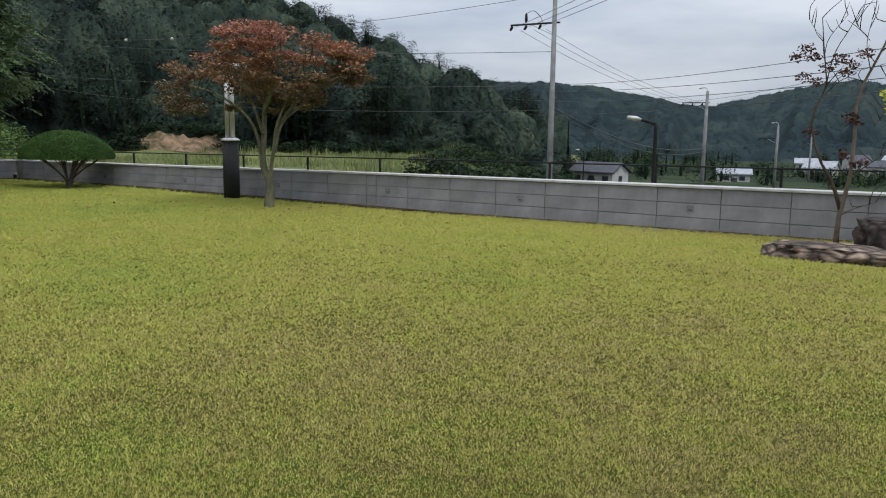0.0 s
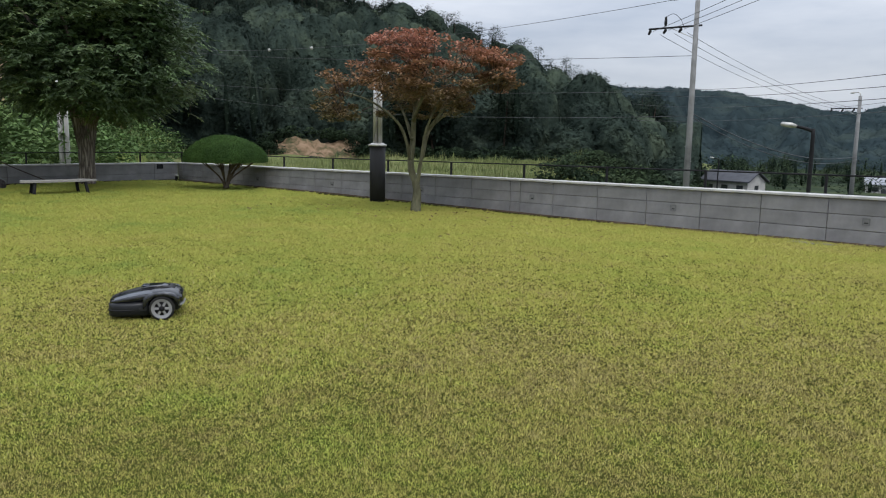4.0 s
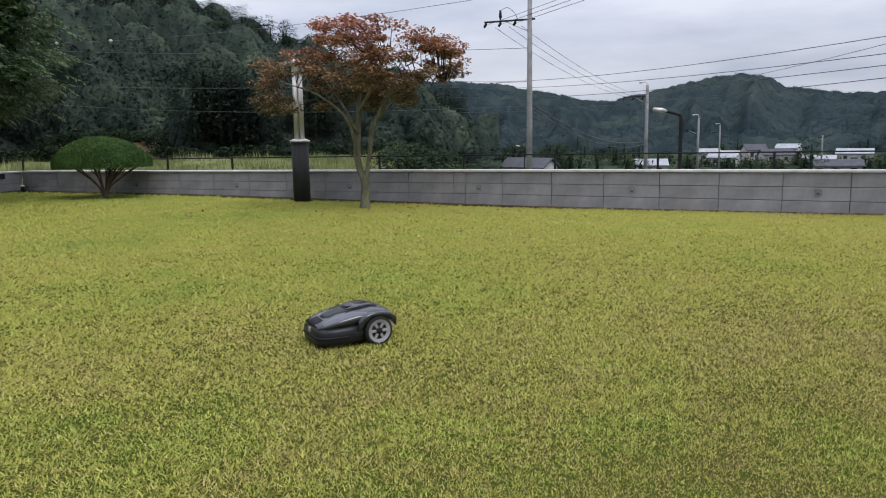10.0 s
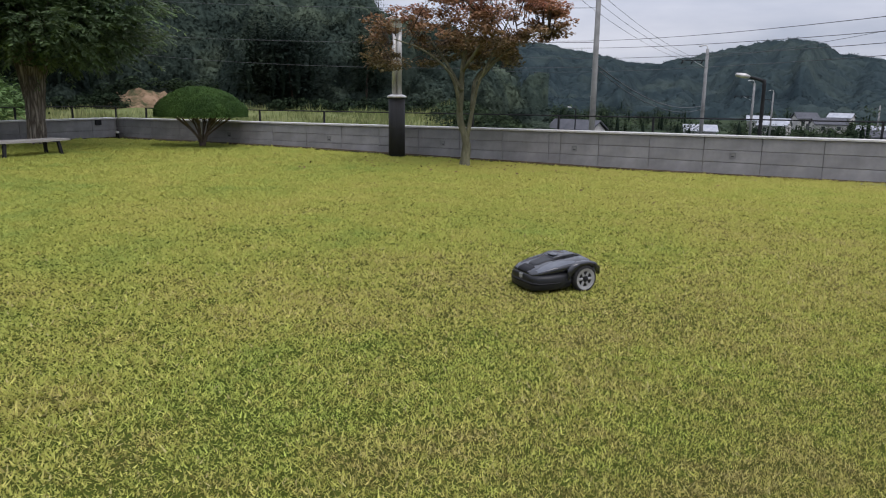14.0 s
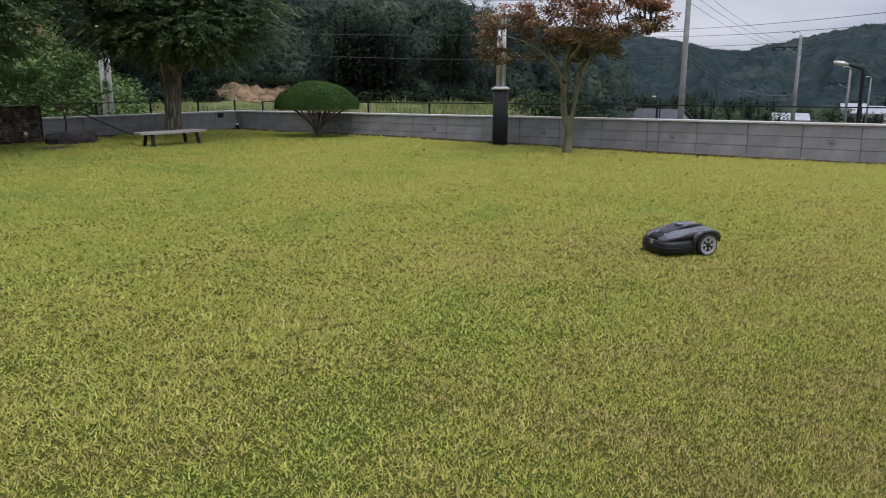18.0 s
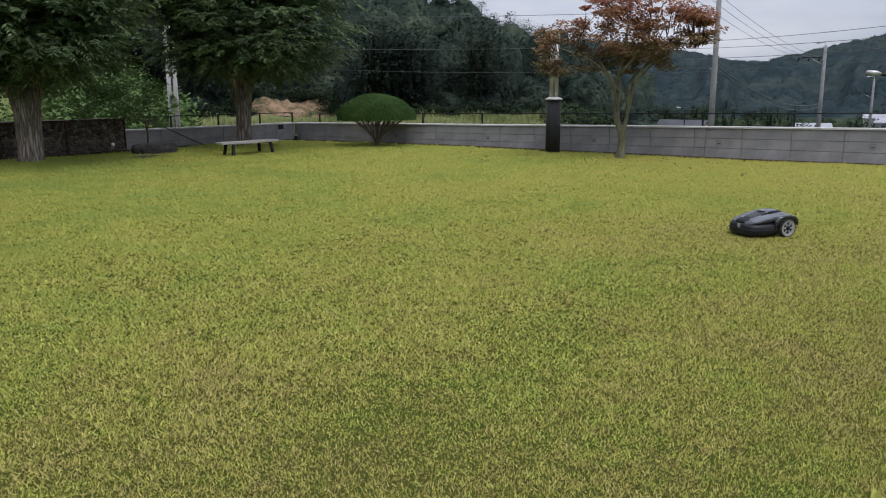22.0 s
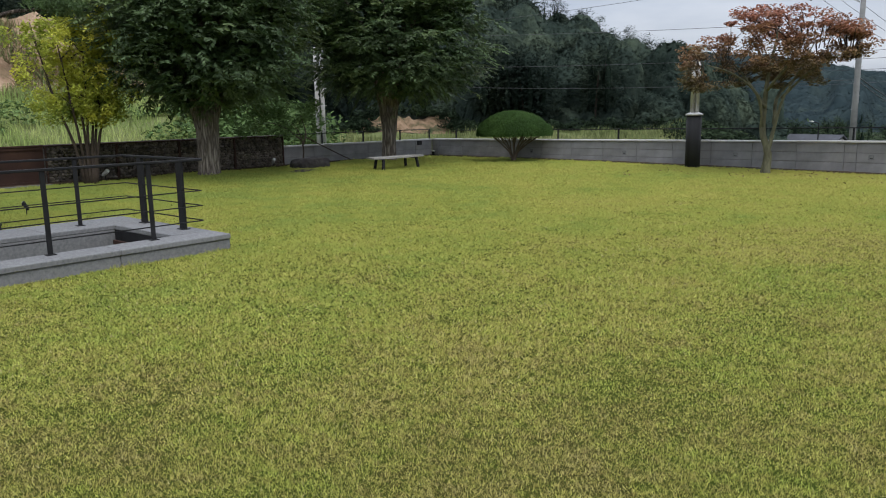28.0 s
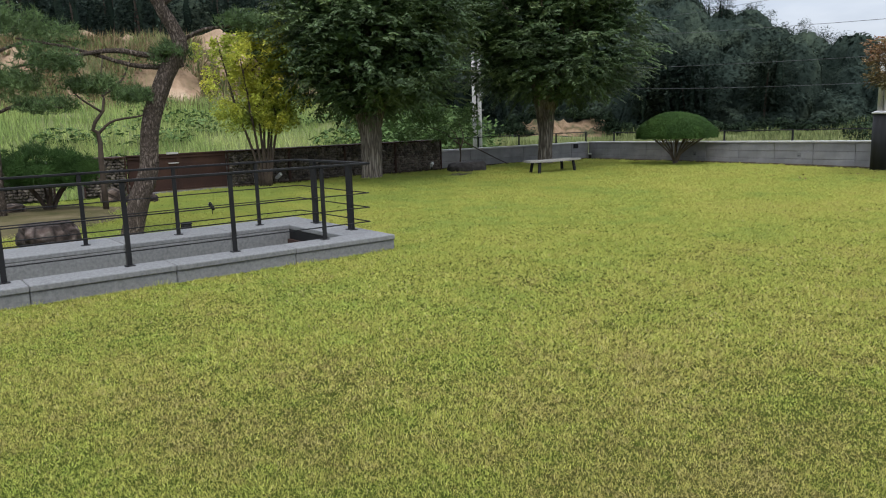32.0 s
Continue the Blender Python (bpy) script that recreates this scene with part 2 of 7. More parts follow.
M["bed"] = material("mossy_bare_earth", [(0.05, 0.052, 0.022), (0.095, 0.082, 0.042), (0.15, 0.12, 0.072)], 1.3, 1.0, bump=0.7, bump_scale=25, detail=10, spec=0.03)
# floor under the wood, its tone darkened to paint in the trees' shade
M["floor"] = material("shade_dark_forest_floor", [(0.010, 0.014, 0.010), (0.018, 0.024, 0.016)], 0.3, 1.0, spec=0.05)
# distance haze is put into the colour: the far greens are tinted blue
M["wood_far"] = material("haze_blue_foliage", [(0.015, 0.025, 0.029), (0.026, 0.040, 0.043), (0.044, 0.060, 0.054)], 0.022, 0.9, spec=0.03, detail=10)
M["spray_far"] = material("haze_blue_spray", [(0.016, 0.027, 0.030), (0.028, 0.043, 0.045), (0.048, 0.064, 0.056)], 0.022, 0.9, island=0.25, spec=0.03, detail=10)
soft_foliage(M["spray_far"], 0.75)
# a little haze blue is mixed into the near hill's greens
M["pine_far"] = material("hill_foliage", [(0.013, 0.021, 0.017), (0.031, 0.047, 0.036), (0.076, 0.101, 0.066)], 0.14, 0.9, island=0.2, spec=0.03, detail=8)
soft_foliage(M["pine_far"], 0.8)
M["wood_near"] = material("near_canopy", [(0.014, 0.022, 0.018), (0.031, 0.045, 0.036), (0.070, 0.091, 0.062)], 0.14, 0.9, spec=0.03, detail=10, bump=0.8, bump_scale=2.5, relief=0.3)
# crown interiors: the shade among the leaves is painted as dark green
M["wood_inside"] = material("shade_coloured_foliage", [(0.013, 0.021, 0.016), (0.024, 0.036, 0.026)], 0.3, 1.0, island=0.2, spec=0.0)
M["shrub"] = material("shrub_foliage", [(0.050, 0.086, 0.030), (0.084, 0.138, 0.046), (0.140, 0.196, 0.068)], 0.3, 0.8, island=0.4, leafy=0.15, spec=0.1)
M["zelkova"] = material("zelkova_leaf", [(0.053, 0.090, 0.039), (0.086, 0.135, 0.052), (0.165, 0.215, 0.070)], 0.5, 0.5, island=0.4, leafy=0.2, spec=0.22)
soft_foliage(M["zelkova"], 0.55)
# darker copy of the leaf green, painting the shade inside the crown
M["zelkova_in"] = material("shade_dark_inner_leaf", [(0.038, 0.066, 0.028), (0.06, 0.098, 0.038)], 0.6, 0.7, island=0.4, spec=0.1)
M["tree_mass"] = material("valley_foliage", [(0.016, 0.027, 0.018), (0.028, 0.045, 0.024), (0.052, 0.074, 0.032)], 0.05, 0.9, island=0.3, spec=0.05)
M["yellow"] = material("yellowing_leaf", [(0.20, 0.28, 0.055), (0.40, 0.42, 0.06), (0.60, 0.53, 0.07)], 0.8, 0.6, island=0.35, leafy=0.42)
M["topiary"] = material("pine_needle_green", [(0.030, 0.064, 0.017), (0.048, 0.098, 0.024), (0.072, 0.132, 0.032)], 1.5, 0.7, island=0.3, leafy=0.1, spec=0.1)
soft_foliage(M["topiary"], 0.6)
soft_foliage(M["tree_mass"], 0.7)
M["needle"] = material("pine_needle", [(0.05, 0.085, 0.03), (0.08, 0.13, 0.045), (0.12, 0.17, 0.06)], 1.0, 0.65, island=0.4, leafy=0.1)
M["bark"] = material("grey_bark", [(0.14, 0.12, 0.10), (0.27, 0.23, 0.195), (0.40, 0.35, 0.30)], 3.0, 0.95, bump=1.0, bump_scale=14, stretch=(3, 3, 0.5), spec=0.1)
M["maple_bark"] = material("lichen_bark", [(0.07, 0.064, 0.042), (0.125, 0.122, 0.078), (0.20, 0.19, 0.125)], 5.0, 0.95, bump=0.7, bump_scale=30, stretch=(2, 2, 0.6), spec=0.1)
M["pine_bark"] = material("pine_bark", [(0.09, 0.072, 0.06), (0.175, 0.138, 0.115), (0.27, 0.222, 0.188)], 9.0, 0.95, bump=1.0, bump_scale=18, stretch=(2.5, 2.5, 0.8), spec=0.1)
cracked(M["pine_bark"], 26.0, 0.02, (1, 1, 0.4), (0.06, 0.047, 0.038))
cracked(M["bark"], 13.0, 0.015, (1.2, 1.2, 0.12), (0.085, 0.07, 0.058))
M["dark_bark"] = material("dark_bark", [(0.04, 0.03, 0.025), (0.09, 0.07, 0.055)], 4.0, 0.95, bump=0.6, bump_scale=25, spec=0.1)
M["granite"] = material("granite", [(0.160, 0.157, 0.162), (0.213, 0.209, 0.214), (0.265, 0.260, 0.264)], 2.2, 0.8, bump=0.25, bump_scale=220, obj=0.07, detail=10, spec=0.2)
M["coping"] = material("pale_coping", [(0.34, 0.335, 0.32), (0.48, 0.47, 0.455)], 3.0, 0.75, bump=0.15, bump_scale=150, obj=0.05)
M["mortar"] = material("dark_joint", [(0.11, 0.105, 0.10), (0.16, 0.15, 0.145)], 6.0, 0.95)
M["paver"] = material("grey_kerb_stone", [(0.13, 0.13, 0.131), (0.175, 0.175, 0.176), (0.22, 0.22, 0.219)], 28.0, 0.8, bump=0.25, bump_scale=180, obj=0.06, detail=10)
M["vent"] = material("grey_vent_metal", [(0.11, 0.11, 0.113), (0.16, 0.16, 0.162)], 6.0, 0.6, bump=0.1, bump_scale=80)
M["iron"] = material("dark_grey_steel", [(0.012, 0.012, 0.013), (0.022, 0.022, 0.023)], 5.0, 0.6, 0.0, bump=0.05, bump_scale=80, spec=0.12)
M["black"] = material("black_paint", [(0.012, 0.012, 0.013), (0.022, 0.022, 0.024)], 4.0, 0.6, spec=0.1)
M["post_wrap"] = material("dark_ribbed_cover", [(0.012, 0.012, 0.013), (0.027, 0.027, 0.028)], 6.0, 0.7, bump=0.5, bump_scale=60, stretch=(1, 1, 0.1))
M["galv"] = material("weathered_steel_tube", [(0.32, 0.31, 0.29), (0.46, 0.45, 0.43), (0.55, 0.54, 0.52)], 8.0, 0.45, 0.6, bump=0.05, bump_scale=40, stretch=(1, 1, 0.2))
M["concrete"] = material("pole_concrete", [(0.13, 0.13, 0.13), (0.19, 0.19, 0.187), (0.25, 0.25, 0.246)], 1.5, 0.9, bump=0.2, bump_scale=60)
M["corten"] = material("rusted_steel", [(0.022, 0.011, 0.009), (0.038, 0.018, 0.013), (0.055, 0.027, 0.018)], 1.8, 0.85, bump=0.2, bump_scale=60)
M["stone"] = material("gabion_stone", [(0.055, 0.044, 0.035), (0.13, 0.107, 0.087), (0.24, 0.21, 0.175)], 7.0, 0.9, bump=0.5, bump_scale=30, obj=0.45)
M["stone_fill"] = material("gabion_fill_stone", [(0.04, 0.034, 0.028), (0.095, 0.079, 0.064), (0.18, 0.155, 0.13)], 7.0, 0.9, bump=0.5, bump_scale=30, island=0.5)
M["dark_stone"] = material("dark_grey_stone", [(0.016, 0.014, 0.014), (0.032, 0.029, 0.028), (0.06, 0.055, 0.052)], 5.0, 0.9, bump=0.6, bump_scale=22, detail=12)
M["boulder"] = material("dark_boulder", [(0.014, 0.011, 0.010), (0.035, 0.026, 0.023), (0.10, 0.072, 0.062), (0.20, 0.17, 0.15)], 3.5, 0.9, bump=0.9, bump_scale=14, detail=12)
cracked(M["boulder"], 5.5, 0.012, (1, 1, 0.6), (0.018, 0.013, 0.011))
M["flat_rock"] = material("brown_flat_rock", [(0.035, 0.026, 0.021), (0.13, 0.092, 0.07), (0.30, 0.22, 0.165), (0.42, 0.33, 0.26)], 2.6, 0.9, bump=0.9, bump_scale=18, detail=12)
cracked(M["flat_rock"], 4.5, 0.03, (1, 1, 1.6), (0.03, 0.022, 0.018))
M["seat_wood"] = material("grey_timber", [(0.22, 0.21, 0.195), (0.33, 0.315, 0.295)], 3.0, 0.8, bump=0.3, bump_scale=50, stretch=(1, 12, 12), obj=0.12)
M["white"] = material("white_plaster", [(0.32, 0.31, 0.30), (0.46, 0.45, 0.43)], 1.0, 0.85)
M["slope_grass"] = material("hillside_grass", [(0.022, 0.038, 0.013), (0.045, 0.068, 0.022), (0.085, 0.105, 0.036)], 0.35, 0.95, bump=0.6, bump_scale=1.5, detail=10, spec=0.05)
M["stem_bark"] = material("pale_stem_bark", [(0.09, 0.07, 0.055), (0.17, 0.135, 0.105)], 6.0, 0.95, bump=0.6, bump_scale=40, spec=0.1)
M["red_leaf"] = material("dark_red_leaf", [(0.03, 0.016, 0.014), (0.075, 0.03, 0.024), (0.13, 0.06, 0.035)], 3.0, 0.8, island=0.4)
M["roof_grey"] = material("grey_roof", [(0.045, 0.048, 0.056), (0.08, 0.083, 0.095)], 1.0, 0.8)
M["roof_blue"] = material("pale_blue_roof", [(0.22, 0.235, 0.26), (0.36, 0.375, 0.40)], 1.0, 0.7)
M["glass"] = material("dark_window_glass", [(0.03, 0.035, 0.04), (0.05, 0.055, 0.06)], 1.0, 0.1, spec=0.6)
M["shell"] = material("charcoal_mower_shell", [(0.007, 0.0075, 0.009), (0.013, 0.0135, 0.015)], 6.0, 0.4, spec=0.3)
M["gloss"] = material("glossy_graphite_panel", [(0.010, 0.011, 0.014), (0.016, 0.017, 0.021)], 5.0, 0.14, 0.0, spec=0.75)
M["panel"] = material("grey_glossy_panel", [(0.060, 0.066, 0.078), (0.082, 0.089, 0.102)], 7.0, 0.16, 0.25, spec=0.7)
M["rubber"] = material("black_rubber", [(0.012, 0.012, 0.012), (0.025, 0.024, 0.022)], 12.0, 0.85, bump=0.4, bump_scale=90)
M["rim"] = material("silver_wheel_disc", [(0.22, 0.22, 0.225), (0.34, 0.34, 0.345)], 9.0, 0.4, 0.3)
M["lamp_glass"] = material("frosted_lens", [(0.6, 0.62, 0.62), (0.72, 0.73, 0.72)], 3.0, 0.3)
# black wires greyed in colour to stand in for the sky's sheen
M["cable"] = material("sky_sheen_cable", [(0.05, 0.052, 0.055), (0.085, 0.088, 0.092)], 2.0, 0.6, spec=0.3)
M["dry"] = material("dry_leaf", [(0.10, 0.055, 0.03), (0.2, 0.11, 0.05)], 3.0, 0.9, island=0.4)


def maple_leaf():
    """Autumn leaves: olive low in the crown, orange above, red at the top."""
    m = material("maple_leaf", [(0.11, 0.05, 0.02), (0.21, 0.075, 0.03), (0.27, 0.11, 0.035)], 1.2, 0.65, island=0.45, leafy=0.25)
    n, l = m.node_tree.nodes, m.node_tree.links
    tc, sep = n.new("ShaderNodeTexCoord"), n.new("ShaderNodeSeparateXYZ")
    l.new(tc.outputs["Object"], sep.inputs[0])
    wob = n.new("ShaderNodeTexNoise")
    wob.inputs["Scale"].default_value = 1.6
    l.new(tc.outputs["Object"], wob.inputs["Vector"])
    add = n.new("ShaderNodeMath")
    add.operation = "MULTIPLY_ADD"
    add.inputs[1].default_value = 1.6
    l.new(wob.outputs["Fac"], add.inputs[0])
    l.new(sep.outputs[2], add.inputs[2])
    mr = n.new("ShaderNodeMapRange")
    mr.inputs[1].default_value, mr.inputs[2].default_value = 2.6, 4.6
    l.new(add.outputs[0], mr.inputs[0])
    r = n.new("ShaderNodeValToRGB")
    e = r.color_ramp.elements
    e.new(0.35), e.new(0.7)
    for i, (p, c) in enumerate(((0.0, (0.085, 0.080, 0.032)), (0.35, (0.155, 0.105, 0.050)), (0.68, (0.270, 0.138, 0.072)), (1.0, (0.335, 0.148, 0.100)))):
        e[i].position, e[i].color = p, (*c, 1)
    l.new(mr.outputs[0], r.inputs[0])
    hsv = next(x for x in n if x.bl_idname == "ShaderNodeHueSaturation")
    l.new(r.outputs[0], hsv.inputs["Color"])
    return m


M["maple"] = maple_leaf()

# ---- building helpers ----
rng = np.random.default_rng(7)


def mesh_np(name, V, F, mats, idx=None, smooth=False):
    """A mesh from arrays: V (n, 3), F (m, 3 or 4)."""
    me = bpy.data.meshes.new(name)
    V, F = np.asarray(V, np.float32), np.asarray(F, np.int32)
    k = F.shape[1]
    me.vertices.add(len(V))
    me.vertices.foreach_set("co", V.ravel())
    me.loops.add(F.size)
    me.loops.foreach_set("vertex_index", F.ravel())
    me.polygons.add(len(F))
    me.polygons.foreach_set("loop_start", np.arange(len(F), dtype=np.int32) * k)
    me.polygons.foreach_set("loop_total", np.full(len(F), k, np.int32))
    for m in mats if isinstance(mats, (list, tuple)) else [mats]:
        me.materials.append(m)
    if idx is not None:
        me.polygons.foreach_set("material_index", np.asarray(idx, np.int32))
    me.polygons.foreach_set("use_smooth", np.full(len(F), smooth, bool))
    me.update(calc_edges=True)
    return me


def bm_mesh(name, bm, mat, smooth=False):
    me = bpy.data.meshes.new(name)
    bmesh.ops.recalc_face_normals(bm, faces=bm.faces)
    for f in bm.faces:
        f.smooth = smooth
    bm.to_mesh(me)
    bm.free()
    me.materials.append(mat)
    return me


def part(name, me, mat=None, parent=None, label="", m=None, smooth=False):
    """Links a bmesh or mesh as one object under a thing or part."""
    if isinstance(me, bmesh.types.BMesh):
        me = bm_mesh(name, me, mat, smooth)
    ob = new(name, me)
    if parent is not None:
        ob.parent = parent
    if m is not None:
        ob.matrix_basis = m
    return tagged(ob, label)


def thing(name, place, label, category, group="", kind="", rz=0.0):
    ob = new(name)
    ob.empty_display_size = 0.1
    ob.matrix_basis = pose(*place, 0, 0, rz)
    return tagged(ob, label, category, group, kind)


def box(x0, x1, y0, y1, z0, z1, bevel=0.0, bm=None, seg=1):
    b = bmesh.new()
    bmesh.ops.create_cube(b, size=1)
    bmesh.ops.transform(b, verts=b.verts, matrix=Matrix.Translation(((x0 + x1) / 2, (y0 + y1) / 2, (z0 + z1) / 2)) @ Matrix.Diagonal((x1 - x0, y1 - y0, z1 - z0, 1)))
    if bevel:
        bmesh.ops.bevel(b, geom=b.edges[:], offset=bevel, segments=seg, affect="EDGES")
    if bm is None:
        return b
    join(bm, b)
    return bm


def join(bm, other):
    me = bpy.data.meshes.new("tmp")
    other.to_mesh(me)
    other.free()
    bm.from_mesh(me)
    bpy.data.meshes.remove(me)


def tube_np(P, R, seg=8, rough=0.0):
    """Vertices and quads of a tapered tube along points P with radii R."""
    P, R = np.asarray(P, float), np.asarray(R, float)
    T = np.gradient(P, axis=0)
    T /= np.linalg.norm(T, axis=1)[:, None] + 1e-9
    ref = np.array([0.31, 0.95, 0.05]) if abs(T[0][2]) > 0.7 else np.array([0.0, 0.0, 1.0])
    V = []
    a = np.linspace(0, 2 * np.pi, seg, endpoint=False)
    for p, r, t in zip(P, R, T):
        u = np.cross(t, ref)
        u /= np.linalg.norm(u) + 1e-9
        v = np.cross(t, u)
        rr = r * (1 + rough * rng.uniform(-1, 1, seg))
        V.append(p + rr[:, None] * (np.cos(a)[:, None] * u + np.sin(a)[:, None] * v))
    n = len(P)
    V = np.concatenate(V + [P[:1], P[-1:]])
    F = []
    for i in range(n - 1):
        for j in range(seg):
            k = (j + 1) % seg
            F.append((i * seg + j, i * seg + k, (i + 1) * seg + k, (i + 1) * seg + j))
    for j in range(seg):
        k = (j + 1) % seg
        F.append((n * seg, k, j, j))
        F.append((n * seg + 1, (n - 1) * seg + j, (n - 1) * seg + k, (n - 1) * seg + k))
    return V, F


def tubes_mesh(name, limbs, mat, seg=8, rough=0.0):
    """Several tapered tubes in one mesh. limbs: (points, radii)."""
    bm = bmesh.new()
    for P, R in limbs:
        V, F = tube_np(P, R, seg, rough)
        vs = [bm.verts.new(v) for v in V]
        for f in F:
            f = list(dict.fromkeys(f))
            bm.faces.new([vs[i] for i in f])
    return bm_mesh(name, bm, mat, True)


def bend(points, n=10):
    """A smooth polyline through a few points."""
    P = np.asarray(points, float)
    if len(P) < 3:
        return np.linspace(P[0], P[-1], n)
    t = np.arange(len(P))
    Q = np.vstack([2 * P[0] - P[1], P, 2 * P[-1] - P[-2]])
    out = []
    for s in np.linspace(0, len(P) - 1, n):
        i = min(int(s), len(P) - 2)
        f = s - i
        a, b, c, d = Q[i:i + 4]
        out.append(0.5 * (2 * b + (c - a) * f + (2 * a - 5 * b + 4 * c - d) * f * f + (3 * b - a - 3 * c + d) * f ** 3))
    return np.array(out)


def leaves(C, length, width, up=0.3, droop=0.3, spread=1.0):
    """Leaf blades at centres C: a folded diamond each. up: how far they lie flat; droop: how far the tips hang."""
    C = np.asarray(C, float)
    n = len(C)
    L = length * rng.uniform(0.65, 1.3, n)[:, None]
    W = width * rng.uniform(0.7, 1.25, n)[:, None]
    a = rng.uniform(0, 2 * np.pi, n)
    d = np.stack([np.cos(a), np.sin(a), rng.normal(-droop, 0.35 * spread, n)], 1)
    d /= np.linalg.norm(d, axis=1)[:, None]
    nn = rng.normal(0, 1, (n, 3)) * (1 - up) + np.array([0, 0, 1.0]) * up * 2
    s = np.cross(d, nn)
    s /= np.linalg.norm(s, axis=1)[:, None] + 1e-9
    up_v = np.cross(s, d)
    V = np.empty((n, 4, 3))
    V[:, 0] = C - d * L / 2
    V[:, 1] = C + s * W / 2 + up_v * W * 0.15
    V[:, 2] = C + d * L / 2
    V[:, 3] = C - s * W / 2 + up_v * W * 0.15
    F = np.arange(n * 4).reshape(n, 4)
    return V.reshape(-1, 3), F


def blades(B, height, width, lean=0.4):
    """Upright grass blades at base points B: a bent strip of one quad and a tip."""
    n = len(B)
    h = (height * rng.uniform(0.5, 1.35, n))[:, None]
    w = (width * rng.uniform(0.7, 1.3, n))[:, None]
    a = rng.uniform(0, 2 * np.pi, n)
    side = np.stack([np.cos(a), np.sin(a), np.zeros(n)], 1)
    b = rng.uniform(0, 2 * np.pi, n)
    k = (np.abs(rng.normal(0, lean, n)))[:, None]
    ld = np.stack([np.cos(b), np.sin(b), np.zeros(n)], 1) * k
    V = np.empty((n, 3, 3))
    V[:, 0] = B - side * w / 2
    V[:, 1] = B + side * w / 2
    V[:, 2] = B + (ld + [0, 0, 1]) * h / np.sqrt(1 + k * k)
    return V.reshape(-1, 3), np.arange(n * 3).reshape(n, 3)


def ball_points(n, r, shell=0.5):
    """Points in a ball, more towards its skin."""
    d = rng.normal(0, 1, (n, 3))
    d /= np.linalg.norm(d, axis=1)[:, None]
    return d * r * (shell + (1 - shell) * rng.uniform(0, 1, n) ** 0.5)[:, None]


def rock_bm(sx, sy, sz, seed, flat=0.0, sub=3, amp=0.25):
    bm = bmesh.new()
    bmesh.ops.create_icosphere(bm, subdivisions=sub, radius=1)
    for v in bm.verts:
        k = 1 + amp * noise.noise(v.co * 1.3 + Vector((seed * 7.1, seed * 3.3, 0))) + amp * 0.45 * noise.noise(v.co * 3.7 + Vector((seed, 0, seed * 5)))
        if sub > 3:
            k += amp * 0.3 * (0.25 - abs(noise.noise(v.co * 5.2 + Vector((seed, 0, 0))))) + amp * 0.12 * (0.25 - abs(noise.noise(v.co * 13.0 + Vector((0, seed, 0)))))
            k += amp * 0.5 * (0.35 - abs(noise.noise(v.co * 2.6 + Vector((0, seed * 2.7, 0))))) + amp * 0.16 * noise.noise(v.co * 9.0 + Vector((seed, seed, 0)))
        c = v.co * k
        # cube-like shoulders
        c = Vector([math.copysign(abs(q) ** 0.72, q) for q in c])
        if flat and c.z > flat:
            c.z = flat + (c.z - flat) * 0.25
        v.co = Vector((c.x * sx, c.y * sy, c.z * sz))
    return bm

# ---- ground, hills and far woods ----
OX, OY = -3.0, -3.0


def step(a, b, x):
    t = np.clip((np.asarray(x, float) - a) / (b - a), 0, 1)
    return t * t * (3 - 2 * t)


NEAR_EL = ([-180, 14, 20, 24, 26, 29, 33, 37, 41, 46, 52, 60, 70, 85, 120, 180], [0, 0, 1.2, 2.2, 2.9, 4.3, 5.9, 7.1, 8.3, 9.7, 10.2, 9.6, 8.6, 8.4, 6, 0])
FAR_EL = ([-180, -70, -40, -20, -6, -4, -1.6, -0.6, 1.6, 3.4, 7.5, 10, 12, 15, 19, 25, 30, 40, 180], [1.2, 1.6, 2.2, 2.4, 2.0, 2.2, 2.6, 3.1, 3.5, 3.3, 2.5, 1.9, 2.0, 2.7, 3.3, 3.6, 3.6, 3.0, 1.2])


def crest(az):
    """Height of the near hill's top over the eye line, and of the far range's."""
    n = np.tan(np.radians(np.interp(az, *NEAR_EL))) * 165 - 4
    f = np.tan(np.radians(np.interp(az, *FAR_EL))) * 640 - 2.5
    return n, f


def ground_z(az, r):
    az, r = np.asarray(az, float), np.asarray(r, float)
    left, west = step(17, 26, az), step(54, 64, az) * (1 - step(120, 150, az))
    valley = -1.2 - 2.2 * step(15, 24, r) - 5.5 * step(30, 240, r)
    field = -1.3 + 0.4 * step(30, 80, r)
    z = valley + (field - valley) * left
    bank = -0.6 + 3.2 * step(24, 54, r) + 5.4 * step(54, 64, r)
    z = z + (bank - z) * west
    n, f = crest(az)
    foot = 86 - 18 * west + 60 * (1 - step(17, 21, az))
    z = z + np.maximum(n - z, 0) * step(foot, 165, r) * (n > 0)
    fold = 0.5 + 0.30 * np.sin(az * 0.62 + 0.006 * r + 0.8) + 0.24 * np.sin(az * 1.45 - 0.004 * r) + 0.12 * np.sin(az * 3.3 + 0.02 * r)
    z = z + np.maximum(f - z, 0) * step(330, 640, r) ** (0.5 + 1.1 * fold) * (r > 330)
    z = z + 1.15 * step(88, 91.5, r) * step(42, 43.5, az) * (1 - step(47.5, 50.5, az)) * (1 - step(92, 125, r))
    return z


def at_polar(az, r):
    a = np.radians(az)
    return OX - r * np.sin(a), OY + r * np.cos(a)


